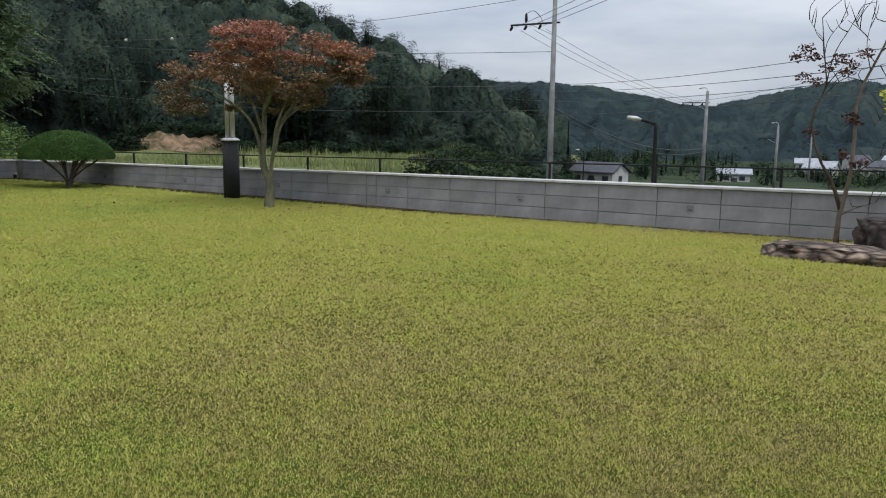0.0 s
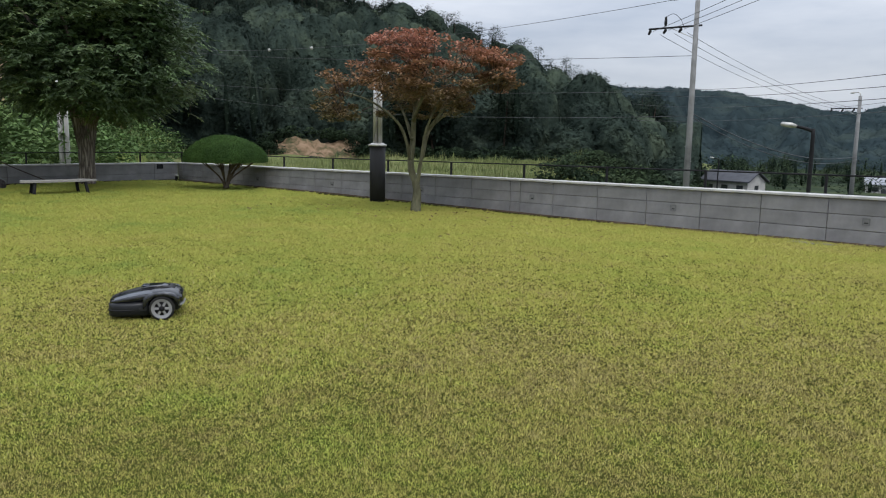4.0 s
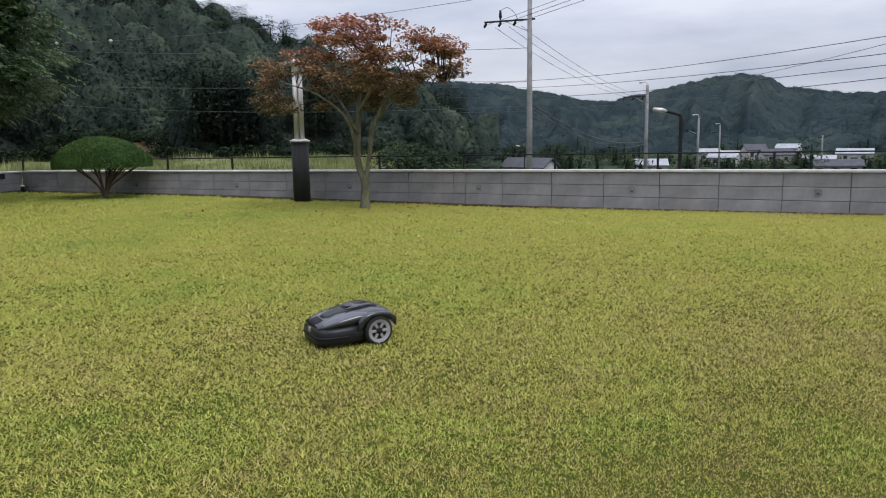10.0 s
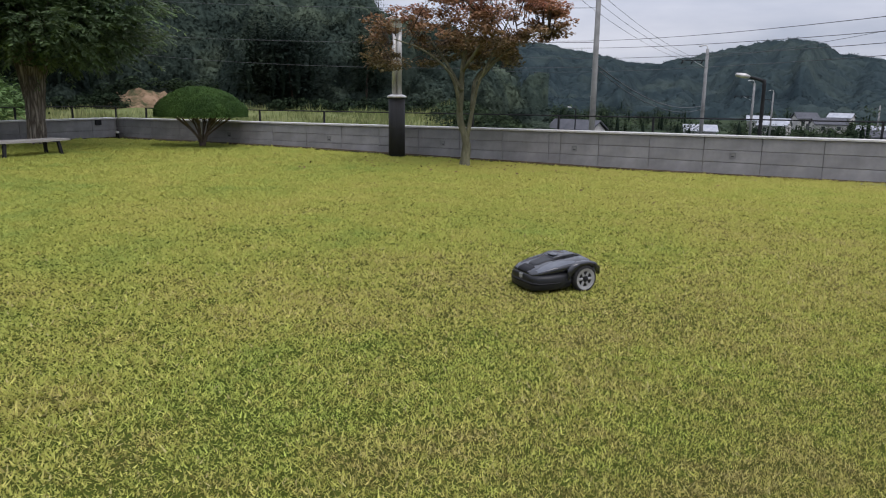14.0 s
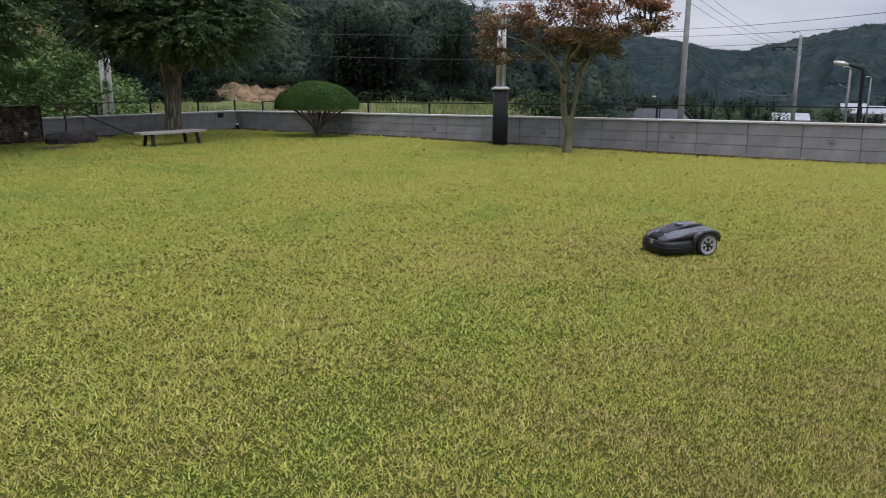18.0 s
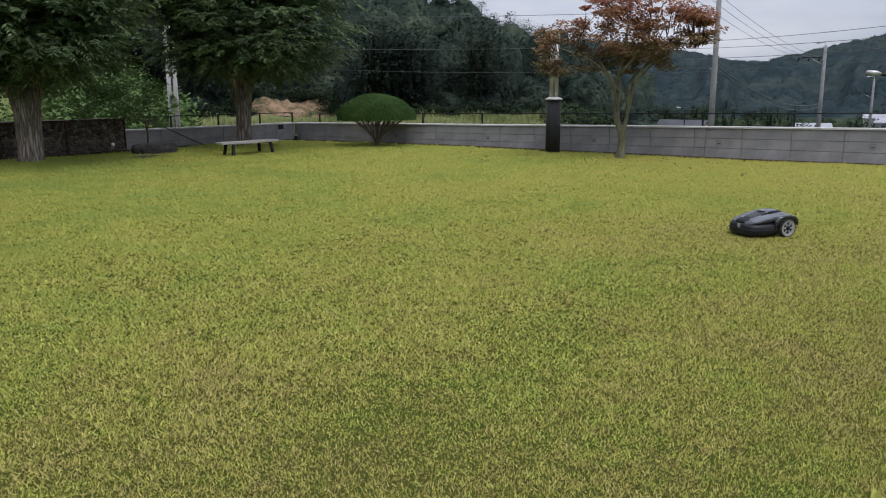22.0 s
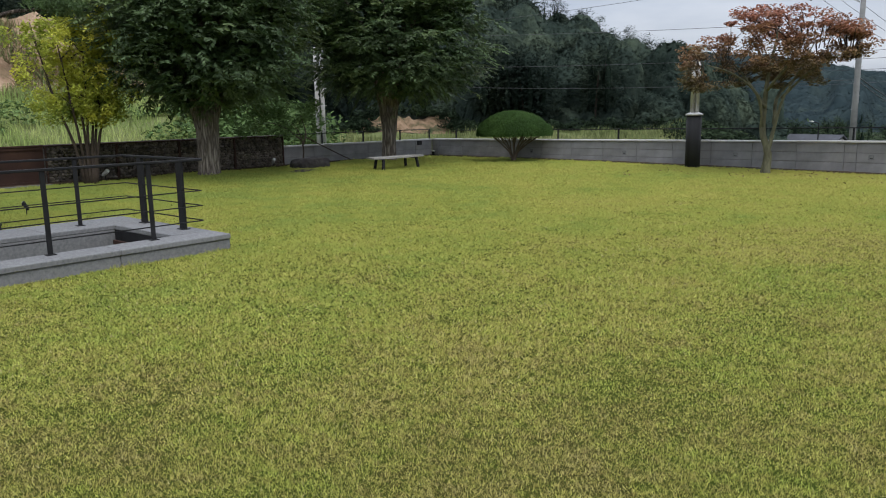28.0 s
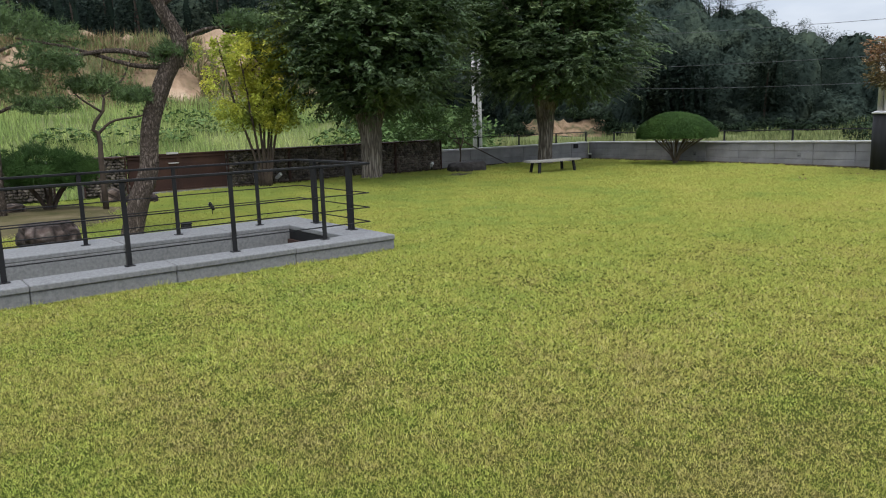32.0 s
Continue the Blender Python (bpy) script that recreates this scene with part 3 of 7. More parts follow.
def build_ground():
    rs = np.concatenate([[0, 8, 14, 18, 21, 24, 27, 30], np.arange(34, 48, 3.0), np.arange(48, 78, 1.1), np.arange(78, 84, 3.0), np.arange(84, 96, 0.8), np.arange(96, 102, 1.5), np.arange(102, 180, 6), [190, 220, 260, 300, 330, 360, 400, 450, 500, 560, 600, 640, 700, 900, 1300, 2000, 3200]])
    az = np.unique(np.concatenate([np.arange(-180, 180, 1.0), np.arange(40, 53, 0.25), np.arange(58, 102, 0.5)]))
    A, R = np.meshgrid(az, rs)
    X, Y = at_polar(A, R)
    Z = ground_z(A, R)
    bump = np.array([noise.noise((x * 0.12, y * 0.12, 0)) + 0.5 * noise.noise((x * 0.4, y * 0.4, 3)) for x, y in zip(X.ravel(), Y.ravel())]).reshape(X.shape)
    Z = Z + bump * np.clip((R - 26) / 40, 0, 1) * (0.35 + 1.2 * step(54, 64, A) * step(45, 60, R) * (R < 110))
    scar = step(41, 43, A) * (1 - step(48.5, 51, A)) * step(87, 89, R) * (1 - step(93, 97, R))
    Z = Z + scar * np.array([0.9 * noise.noise((x * 0.55, y * 0.55, 7)) + 0.55 * noise.noise((x * 1.5, y * 1.5, 4)) for x, y in zip(X.ravel(), Y.ravel())]).reshape(X.shape)
    cut = step(58, 61, A) * (1 - step(98, 104, A)) * step(50, 55, R) * (1 - step(72, 78, R))
    Z = Z + cut * np.array([1.0 * noise.noise((x * 0.3, y * 0.3, 17)) + 0.7 * noise.noise((x * 0.8, y * 0.8, 14)) - 0.8 * abs(noise.noise((x * 0.5, y * 0.5, 5))) + 0.4 * noise.noise((x * 1.7, y * 1.7, 3)) for x, y in zip(X.ravel(), Y.ravel())]).reshape(X.shape)
    V = np.stack([X, Y, Z], -1).reshape(-1, 3)
    n = len(az)
    F, idx = [], []
    for i in range(len(rs) - 1):
        for j in range(n):
            k = (j + 1) % n
            F.append((i * n + j, i * n + k, (i + 1) * n + k, (i + 1) * n + j))
            a, r = (az[j] + az[k]) / 2 if k else az[j] + 0.5, (rs[i] + rs[i + 1]) / 2
            wob = 6 * noise.noise((a * 0.25, r * 0.06, 1))
            near, far = crest(a)
            kind = 0
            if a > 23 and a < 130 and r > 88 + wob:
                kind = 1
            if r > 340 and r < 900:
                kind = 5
            if 42.3 + 0.06 * wob < a < 49.6 + 0.15 * wob and 87.5 < r < 93.2 + 0.3 * wob:
                kind = 2
            if 60 < a < 125 and 50 + wob < r < 74 + wob:
                kind = 3
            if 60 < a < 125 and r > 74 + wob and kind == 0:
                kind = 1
            if kind == 0 and -60 < a < 18 and r > 40:
                kind = 4
            if 18 <= a < 25 and 55 < r < 150:
                kind = 6
            idx.append(kind)
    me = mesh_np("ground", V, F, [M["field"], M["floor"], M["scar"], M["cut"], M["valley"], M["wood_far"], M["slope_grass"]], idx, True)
    return tagged(new("ground", me), "weedy valley ground rising into wooded hills with bare soil cuts", "ground", kind="structure")


ground = build_ground()


def crowns(bases, heights, radii, per, size, name, mats, label, pine=0.5, trunks=True, up=0.55):
    """Many trees of a wood in one mesh: thin trunks and crowns of loose leaf sprays."""
    VV, FF, mi, NN, o = [], [], [], [], 0
    for (x, y, z), h, r in zip(bases, heights, radii):
        conic = rng.uniform() < pine
        t = rng.uniform(0, 1, per) ** (0.8 if conic else 1.0)
        prof = (1 - t) ** 0.75 + 0.06 if conic else np.sqrt(np.clip(1 - (2 * t - 0.9) ** 2 / 1.35, 0.02, 1))
        if conic:
            t = np.round(t * 7) / 7 + rng.normal(0, 0.02, per)
        a = rng.uniform(0, 2 * np.pi, per)
        lob = 1 + 0.3 * np.sin(a * 3 + rng.uniform(0, 6)) * rng.uniform(0.3, 1)
        rr = r * prof * lob * np.sqrt(rng.uniform(0.2, 1, per))
        low = 0.22 if conic else 0.3
        C = np.stack([x + rr * np.cos(a), y + rr * np.sin(a), z + h * (low + (1 - low) * t) - 0.18 * rr], 1)
        V, F = leaves(C, size, size * 0.62, up, 0.25)
        NN.append(np.repeat((C - [x, y, z + h * 0.35]) / r, 4, 0))
        VV.append(V), FF.append(F + o), mi.append(np.zeros(len(F), int))
        o += len(V)
        if trunks:
            tv = []
            for zz, w in ((z - 0.5, 0.14), (z + h * 0.8, 0.05)):
                tv += [(x - w, y - w, zz), (x + w, y - w, zz), (x + w, y + w, zz), (x - w, y + w, zz)]
            tf = [(k, (k + 1) % 4, (k + 1) % 4 + 4, k + 4) for k in range(4)]
            VV.append(np.array(tv)), FF.append(np.array(tf) + o), mi.append(np.ones(4, int))
            NN.append(np.ones((8, 3)))
            o += 8
    me = canopy(mesh_np(name, np.concatenate(VV), np.concatenate(FF), mats, np.concatenate(mi)), np.concatenate(NN))
    return tagged(new(name, me), label, "forest", kind="stuff")


def scatter(n, az0, az1, r0, r1, skip=None):
    a = rng.uniform(az0, az1, n)
    r = np.sqrt(rng.uniform(r0 * r0, r1 * r1, n))
    if skip is not None:
        keep = ~skip(a, r)
        a, r = a[keep], r[keep]
    x, y = at_polar(a, r)
    return np.stack([x, y, ground_z(a, r)], 1)


def boughs(bases, heights, radii, pads, per, leaf, name, label, pine=0.6, low=0.2, trunks=0.4, foliage="pine_far"):
    """A wood in one mesh: every tree is an uneven core, coloured dark as shade, under tiers of flat boughs, each a
    spray of small leaf blades; some trunks show.
    """
    n = len(bases)
    conic = rng.uniform(0, 1, n) < pine
    j = np.repeat(np.arange(n), pads)
    t = np.tile((np.arange(pads) + 0.5) / pads, n) + rng.normal(0, 0.04, n * pads)
    t = np.clip(t, 0, 1)
    c = conic[j]
    prof = np.where(c, (1 - t) ** 0.48 * 0.95 + 0.08, np.sqrt(np.clip(1 - (2 * t - 0.85) ** 2 / 1.4, 0.04, 1)))
    a = np.tile(np.arange(pads) * 2.4, n) + np.repeat(rng.uniform(0, 6.28, n), pads)
    rr = radii[j] * prof * rng.uniform(0.5, 1.0, n * pads)
    out = np.stack([np.cos(a), np.sin(a), np.zeros(len(a))], 1)
    P = bases[j] + out * rr[:, None]
    P[:, 2] += heights[j] * (low + (1 - low) * t) - np.where(c, 0.22, 0.05) * rr
    i = np.repeat(np.arange(len(P)), per)
    w = np.where(c, 0.24, 0.28)[i] * (0.7 + radii[j][i] * 0.3)
    q = rng.normal(0, 1, (len(i), 3)) * np.stack([w * 1.5, w * 1.5, w * np.where(c[i], 0.4, 0.9)], 1)
    Q = P[i] + q
    v, f = leaves(Q, leaf, leaf * 0.36, 0.82, 0.12)
    up = np.where(c, 0.55, 0.35)[i] + 0.6 * (t[i] - 0.4)
    N = out[i] * 0.8 + q * 0.9 + np.stack([np.zeros(len(i)), np.zeros(len(i)), up], 1)
    VV, FF, mi, NN, o = [v], [f], [np.zeros(len(f), int)], [np.repeat(N, 4, 0)], len(v)
    # cores, coloured dark as crown shade: three uneven rings and a tip
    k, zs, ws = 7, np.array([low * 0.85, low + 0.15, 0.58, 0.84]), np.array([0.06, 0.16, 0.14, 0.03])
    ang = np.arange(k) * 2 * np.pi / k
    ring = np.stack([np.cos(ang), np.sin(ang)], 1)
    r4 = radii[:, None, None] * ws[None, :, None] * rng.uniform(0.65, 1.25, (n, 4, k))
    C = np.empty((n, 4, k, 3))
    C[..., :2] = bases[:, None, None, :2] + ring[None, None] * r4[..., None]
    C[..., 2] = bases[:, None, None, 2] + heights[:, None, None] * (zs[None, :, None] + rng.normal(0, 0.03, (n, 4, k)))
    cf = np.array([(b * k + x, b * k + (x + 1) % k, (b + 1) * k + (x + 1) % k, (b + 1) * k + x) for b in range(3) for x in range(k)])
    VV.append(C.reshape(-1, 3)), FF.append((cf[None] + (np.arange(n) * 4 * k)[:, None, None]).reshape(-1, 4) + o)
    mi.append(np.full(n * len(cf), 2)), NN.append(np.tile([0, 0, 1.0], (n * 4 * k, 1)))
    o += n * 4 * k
    show = np.nonzero(rng.uniform(0, 1, n) < trunks)[0]
    T = np.empty((len(show), 2, 4, 3))
    sq = np.array([(-1, -1), (1, -1), (1, 1), (-1, 1)])
    for b, (zz, w) in enumerate(((-0.05, 0.13), (0.8, 0.05))):
        T[:, b, :, :2] = bases[show, None, :2] + sq[None] * w + b * rng.normal(0, 0.3, (len(show), 1, 2))
        T[:, b, :, 2] = (bases[show, 2] + heights[show] * zz)[:, None]
    tf = np.array([(x, (x + 1) % 4, (x + 1) % 4 + 4, x + 4) for x in range(4)])
    VV.append(T.reshape(-1, 3)), FF.append((tf[None] + (np.arange(len(show)) * 8)[:, None, None]).reshape(-1, 4) + o)
    mi.append(np.ones(len(show) * 4, int)), NN.append(np.ones((len(show) * 8, 3)))
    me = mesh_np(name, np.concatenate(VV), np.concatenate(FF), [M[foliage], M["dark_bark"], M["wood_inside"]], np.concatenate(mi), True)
    return tagged(new(name, canopy(me, np.concatenate(NN))), label, "forest", kind="stuff")


# the dark wooded hill beyond the field, its front rows first
b = scatter(36, 31, 62, 87, 92, lambda a, r: (a > 42) & (a < 50.5) & (r < 97))
boughs(b, rng.uniform(7.5, 11, len(b)), rng.uniform(1.9, 2.9, len(b)), 34, 26, 0.52, "hill_front_wood", "dark pines with bare trunks along the foot of the hill", 0.2, 0.26, 0.25)
b = scatter(110, 60, 100, 72, 98)
boughs(b, rng.uniform(5, 8, len(b)), rng.uniform(1.6, 2.6, len(b)), 26, 14, 0.5, "hilltop_wood", "dark pines on top of the bare soil cut", 0.7, 0.3, 1.0)
b = np.concatenate([scatter(110, 24, 60, 82, 90, lambda a, r: (a > 42.2) & (a < 50)), scatter(40, 41.5, 51, 92.5, 97), scatter(22, 41, 43.2, 86, 93), scatter(22, 48.6, 52, 86, 93), scatter(70, 18, 25, 80, 120), scatter(120, 17, 27, 42, 84)])
crowns(b, rng.uniform(0.6, 1.6, len(b)), rng.uniform(0.8, 1.7, len(b)), 130, 0.3, "scrub", [M["tree_mass"], M["dark_bark"]], "low green scrub along the foot of the hill", 0.0, False)
b = np.concatenate([scatter(30, 57, 64, 30, 50), scatter(60, 55, 63, 50, 64), scatter(45, 58, 66, 29, 42), scatter(40, 62, 98, 27, 52)])
crowns(b, np.r_[rng.uniform(1.0, 2.7, len(b) - 40), rng.uniform(0.4, 1.1, 40)], rng.uniform(0.8, 1.8, len(b)), 170, 0.26, "slope_shrubs", [M["shrub"], M["dark_bark"]], "leafy green shrubs on the slope behind the gabion", 0.0, False)


def canopy_sheet(name, label, az, rs, cell, lift, edge, rough, nsprays, spray, mats, rise=2.5, bay=0.0, taper=(-60, -59), crest=0.0):
    """The closed canopy of a wooded hill: a sheet swelling into many crowns, with loose sprays on it."""
    A, Rr = np.meshgrid(az, rs)
    X, Y = at_polar(A, Rr)
    top = np.zeros(X.shape)
    ci, cj = np.floor(X / cell).astype(int), np.floor(Y / cell).astype(int)

    def rnd(i, j, k):
        return np.modf(np.abs(np.sin(i * 127.1 + j * 311.7 + k * 74.7) * 43758.5453))[0]

    for di in (-1, 0, 1):
        for dj in (-1, 0, 1):
            i, j = ci + di, cj + dj
            cx, cy = (i + 0.15 + 0.7 * rnd(i, j, 1)) * cell, (j + 0.15 + 0.7 * rnd(i, j, 2)) * cell
            rad = cell * (0.50 + 0.32 * rnd(i, j, 3))
            wob = 1 + 0.16 * np.sin(np.arctan2(Y - cy, X - cx) * 5 + 6 * rnd(i, j, 6))
            q = np.clip(1 - np.sqrt((X - cx) ** 2 + (Y - cy) ** 2) / (rad * wob), 0, 1)
            top = np.maximum(top, np.sqrt(q * (2 - q)) * rad * lift * (0.55 + 0.9 * rnd(i, j, 4)))
    inset = bay * step(40.8, 42.6, A) * (1 - step(49.6, 51.4, A))
    e = step(edge[0] + inset, edge[1] + inset, Rr)
    # the steep front of the wood bulges out where crowns stand
    X, Y = at_polar(A, Rr - 2.0 * top * e * (1 - e) + rng.normal(0, rough, X.shape) * (e > 0))
    Z = ground_z(A, Rr) - 1.5 + rise * (0.22 + 0.78 * step(*taper, A)) * e + (top + rng.normal(0, rough, X.shape)) * e
    Z -= crest * step(rs[-1] - 62, rs[-1] - 34, Rr)
    V = np.stack([X, Y, Z], -1)
    N = np.cross(np.gradient(V, axis=1), np.gradient(V, axis=0))
    N *= np.sign(N[..., 2:])
    N /= np.linalg.norm(N, axis=2)[..., None]
    nr, na = X.shape
    k = np.arange((nr - 1) * na).reshape(nr - 1, na)[:, :-1].ravel()
    F = np.stack([k, k + 1, k + na + 1, k + na], 1)
    ok = np.nonzero((e > 0.1).ravel())[0]
    pick = rng.choice(ok, nsprays)
    C = V.reshape(-1, 3)[pick] + N.reshape(-1, 3)[pick] * rng.uniform(0, spray * 0.5, (nsprays, 1)) + rng.normal(0, spray * 0.3, (nsprays, 3))
    v, f = leaves(C, spray, spray * 0.45, 0.65, 0.1)
    nn = np.concatenate([N.reshape(-1, 3), np.repeat(N.reshape(-1, 3)[pick], 4, 0)])
    me = mesh_np(name, np.concatenate([V.reshape(-1, 3), v]), np.concatenate([F, f + nr * na]), mats, np.r_[np.zeros(len(F), int), np.ones(len(f), int)], True)
    return tagged(new(name, canopy(me, nn)), label, "forest", kind="stuff")


canopy_sheet("far_wood", "distant green wood tinted blue for haze on the far hills", np.arange(-13.5, 31, 0.16), np.concatenate([np.arange(336, 560, 2.6), np.arange(560, 668, 2.0)]),
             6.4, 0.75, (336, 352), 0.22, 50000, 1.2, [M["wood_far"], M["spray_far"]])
canopy_sheet("hill_wood", "dark mixed pine wood covering the near hillside", np.arange(18.5, 82, 0.17), np.concatenate([np.arange(86, 104, 0.22), np.arange(104, 178, 0.5)]),
             5.4, 1.5, (86.5, 101), 0.16, 150000, 0.42, [M["wood_near"], M["pine_far"]], 6.8, 6.5, (20, 34), 4.5)
# single trees that stand out of it, most along the crest
b = np.concatenate([scatter(100, 30, 80, 100, 135), scatter(220, 33, 64, 132, 172), scatter(110, 21, 34, 118, 165)])
boughs(b, np.r_[rng.uniform(6.0, 10.5, len(b) - 110), rng.uniform(4.0, 10.0, 110)], rng.uniform(1.3, 2.2, len(b)), 26, 20, 0.5, "crest_wood", "taller pines standing out of the hillside wood", 0.35, 0.4, 0.5)
b = np.concatenate([scatter(260, -24, 18, 110, 345, lambda a, r: ((a > 14) & (a < 22) & (r < 125)) | ((a < 8) & (r > 140) & (r < 300))), scatter(70, 16, 25, 125, 230), scatter(130, -24, 9, 130, 300)])
boughs(b, np.r_[rng.uniform(2.5, 6, len(b) - 130), rng.uniform(1.4, 3, 130)], rng.uniform(1.5, 3.0, len(b)), 16, 13, 0.8, "valley_trees", "scattered green trees among the valley fields", 0.1, 0.05, 0.0, "tree_mass")


def tall_grass():
    """Reeds and weeds behind the walls."""
    a = np.concatenate([rng.uniform(56, 96, 26000), rng.uniform(24, 60, 22000)])
    r = np.concatenate([rng.uniform(25, 56, 26000), np.sqrt(rng.uniform(22.0 ** 2, 86.0 ** 2, 22000))])
    x, y = at_polar(a, r)
    keep = ((x < -25.2) | (y > 15.4)) & ~((a > 42) & (a < 50.5) & (r > 76))
    a, r, x, y = a[keep], r[keep], x[keep], y[keep]
    B = np.stack([x, y, ground_z(a, r) - 0.05], 1)
    far = np.clip(r / 40, 0.6, 2.0)
    west = a > 56
    tuft = np.array([0.45 + 2.2 * max(0.0, noise.noise((q[0] * 0.22, q[1] * 0.22, 6)) + 0.02) for q in B[~west]])
    V, F = blades(B[~west], 0.5 * far[~west] ** 0.3 * tuft, 0.06 * far[~west], 0.45)
    tagged(new("field_weeds", canopy(mesh_np("field_weeds", V, F, M["weed"]), np.tile([0, 0, 1.0], (len(V), 1)))), "dull green weeds in the field behind the wall", "grass", kind="stuff")
    tuft = np.array([0.65 + 0.9 * max(0.0, noise.noise((q[0] * 0.35, q[1] * 0.35, 3)) + 0.2) for q in B[west]])
    V, F = blades(B[west], 0.85 * far[west] ** 0.3 * tuft, 0.05 * far[west], 0.5)
    return tagged(new("tall_grass", canopy(mesh_np("tall_grass", V, F, M["reed"]), np.tile([0, 0, 1.0], (len(V), 1)))), "tall pale green grass on the slope behind the gabion", "grass", kind="stuff")


tall_grass()


def bank_tufts():
    """Clumps of weeds scattered over the soil cut."""
    k = 2700
    a, r = rng.uniform(58, 100, k), rng.uniform(50, 72, k)
    a, r = np.repeat(a, 26) + rng.normal(0, 0.35, k * 26), np.repeat(r, 26) + rng.normal(0, 0.35, k * 26)
    keep = np.array([noise.noise((p * 0.3, q * 0.3, 9)) > -0.2 for p, q in zip(a, r)])
    a, r = a[keep], r[keep]
    x, y = at_polar(a, r)
    V, F = blades(np.stack([x, y, ground_z(a, r) - 0.1], 1), rng.uniform(0.3, 1.0, len(a)), 0.10, 0.7)
    dry = (np.repeat(rng.uniform(0, 1, len(F) // 13 + 1), 13)[:len(F)] < 0.5).astype(int)
    return tagged(new("bank_weeds", canopy(mesh_np("bank_weeds", V, F, [M["weed"], M["dry_stalk"]], dry), np.tile([0, 0, 1.0], (len(V), 1)))), "clumps of weeds on the bare soil cut", "grass", kind="stuff")


bank_tufts()

# ---- lawn ----
GX0 = -24.36
PIT = (-15.1, -13.6, -9.0, -2.1)   # opening of the sunken stairwell: x0, x1, y0, y1


def wall_y(x):
    """The inner face of the north wall, which bends slightly."""
    return 14.42 - 0.004 * (x + 24.2) if x < -10 else 14.363 - 0.062 * (x + 10)


def wall_top(x):
    return 0.585 + 0.0078 * (x + 24.2)


def lawn_z(x, y):
    """Nearly level; it dips to the north-east and swells slightly round the two big trees."""
    z = -np.interp(x, [-18, -16, -13, -9, -6, -3, 0], [0.03, 0.045, 0.08, 0.115, 0.10, 0.075, 0.05]) * np.clip((y - 10.5) / 3.4, 0, 1)
    for tx, ty in ((-22.6, 4.0), (-22.4, 10.3)):
        z = z + 0.09 * np.exp(-((x - tx) ** 2 + (y - ty) ** 2) / 1.6)
    return z


def build_lawn():
    xs = np.unique(np.concatenate([np.arange(-24.5, 14.1, 0.55), PIT[:2]]))
    ys = np.unique(np.concatenate([np.arange(-26.0, 14.9, 0.55), PIT[2:]]))
    X, Y = np.meshgrid(xs, ys)
    Z = lawn_z(X.ravel(), Y.ravel())
    V = np.stack([X.ravel(), Y.ravel(), Z], 1)
    n = len(xs)
    F = []
    for i in range(len(ys) - 1):
        for j in range(n - 1):
            if PIT[0] - 0.01 < (xs[j] + xs[j + 1]) / 2 < PIT[1] and PIT[2] < (ys[i] + ys[i + 1]) / 2 < PIT[3]:
                continue
            F.append((i * n + j, i * n + j + 1, (i + 1) * n + j + 1, (i + 1) * n + j))
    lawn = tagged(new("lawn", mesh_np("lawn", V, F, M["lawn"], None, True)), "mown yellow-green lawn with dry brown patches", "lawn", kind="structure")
    # the raised edge of the plot, under the turf
    edge = bmesh.new()
    box(-24.5, 14, -26, -25.7, -1.3, -0.03, 0, edge)
    box(13.7, 14, -25.7, 14.6, -1.3, -0.03, 0, edge)
    part("retaining_edge", edge, M["granite"], lawn)
    return lawn


lawn = build_lawn()


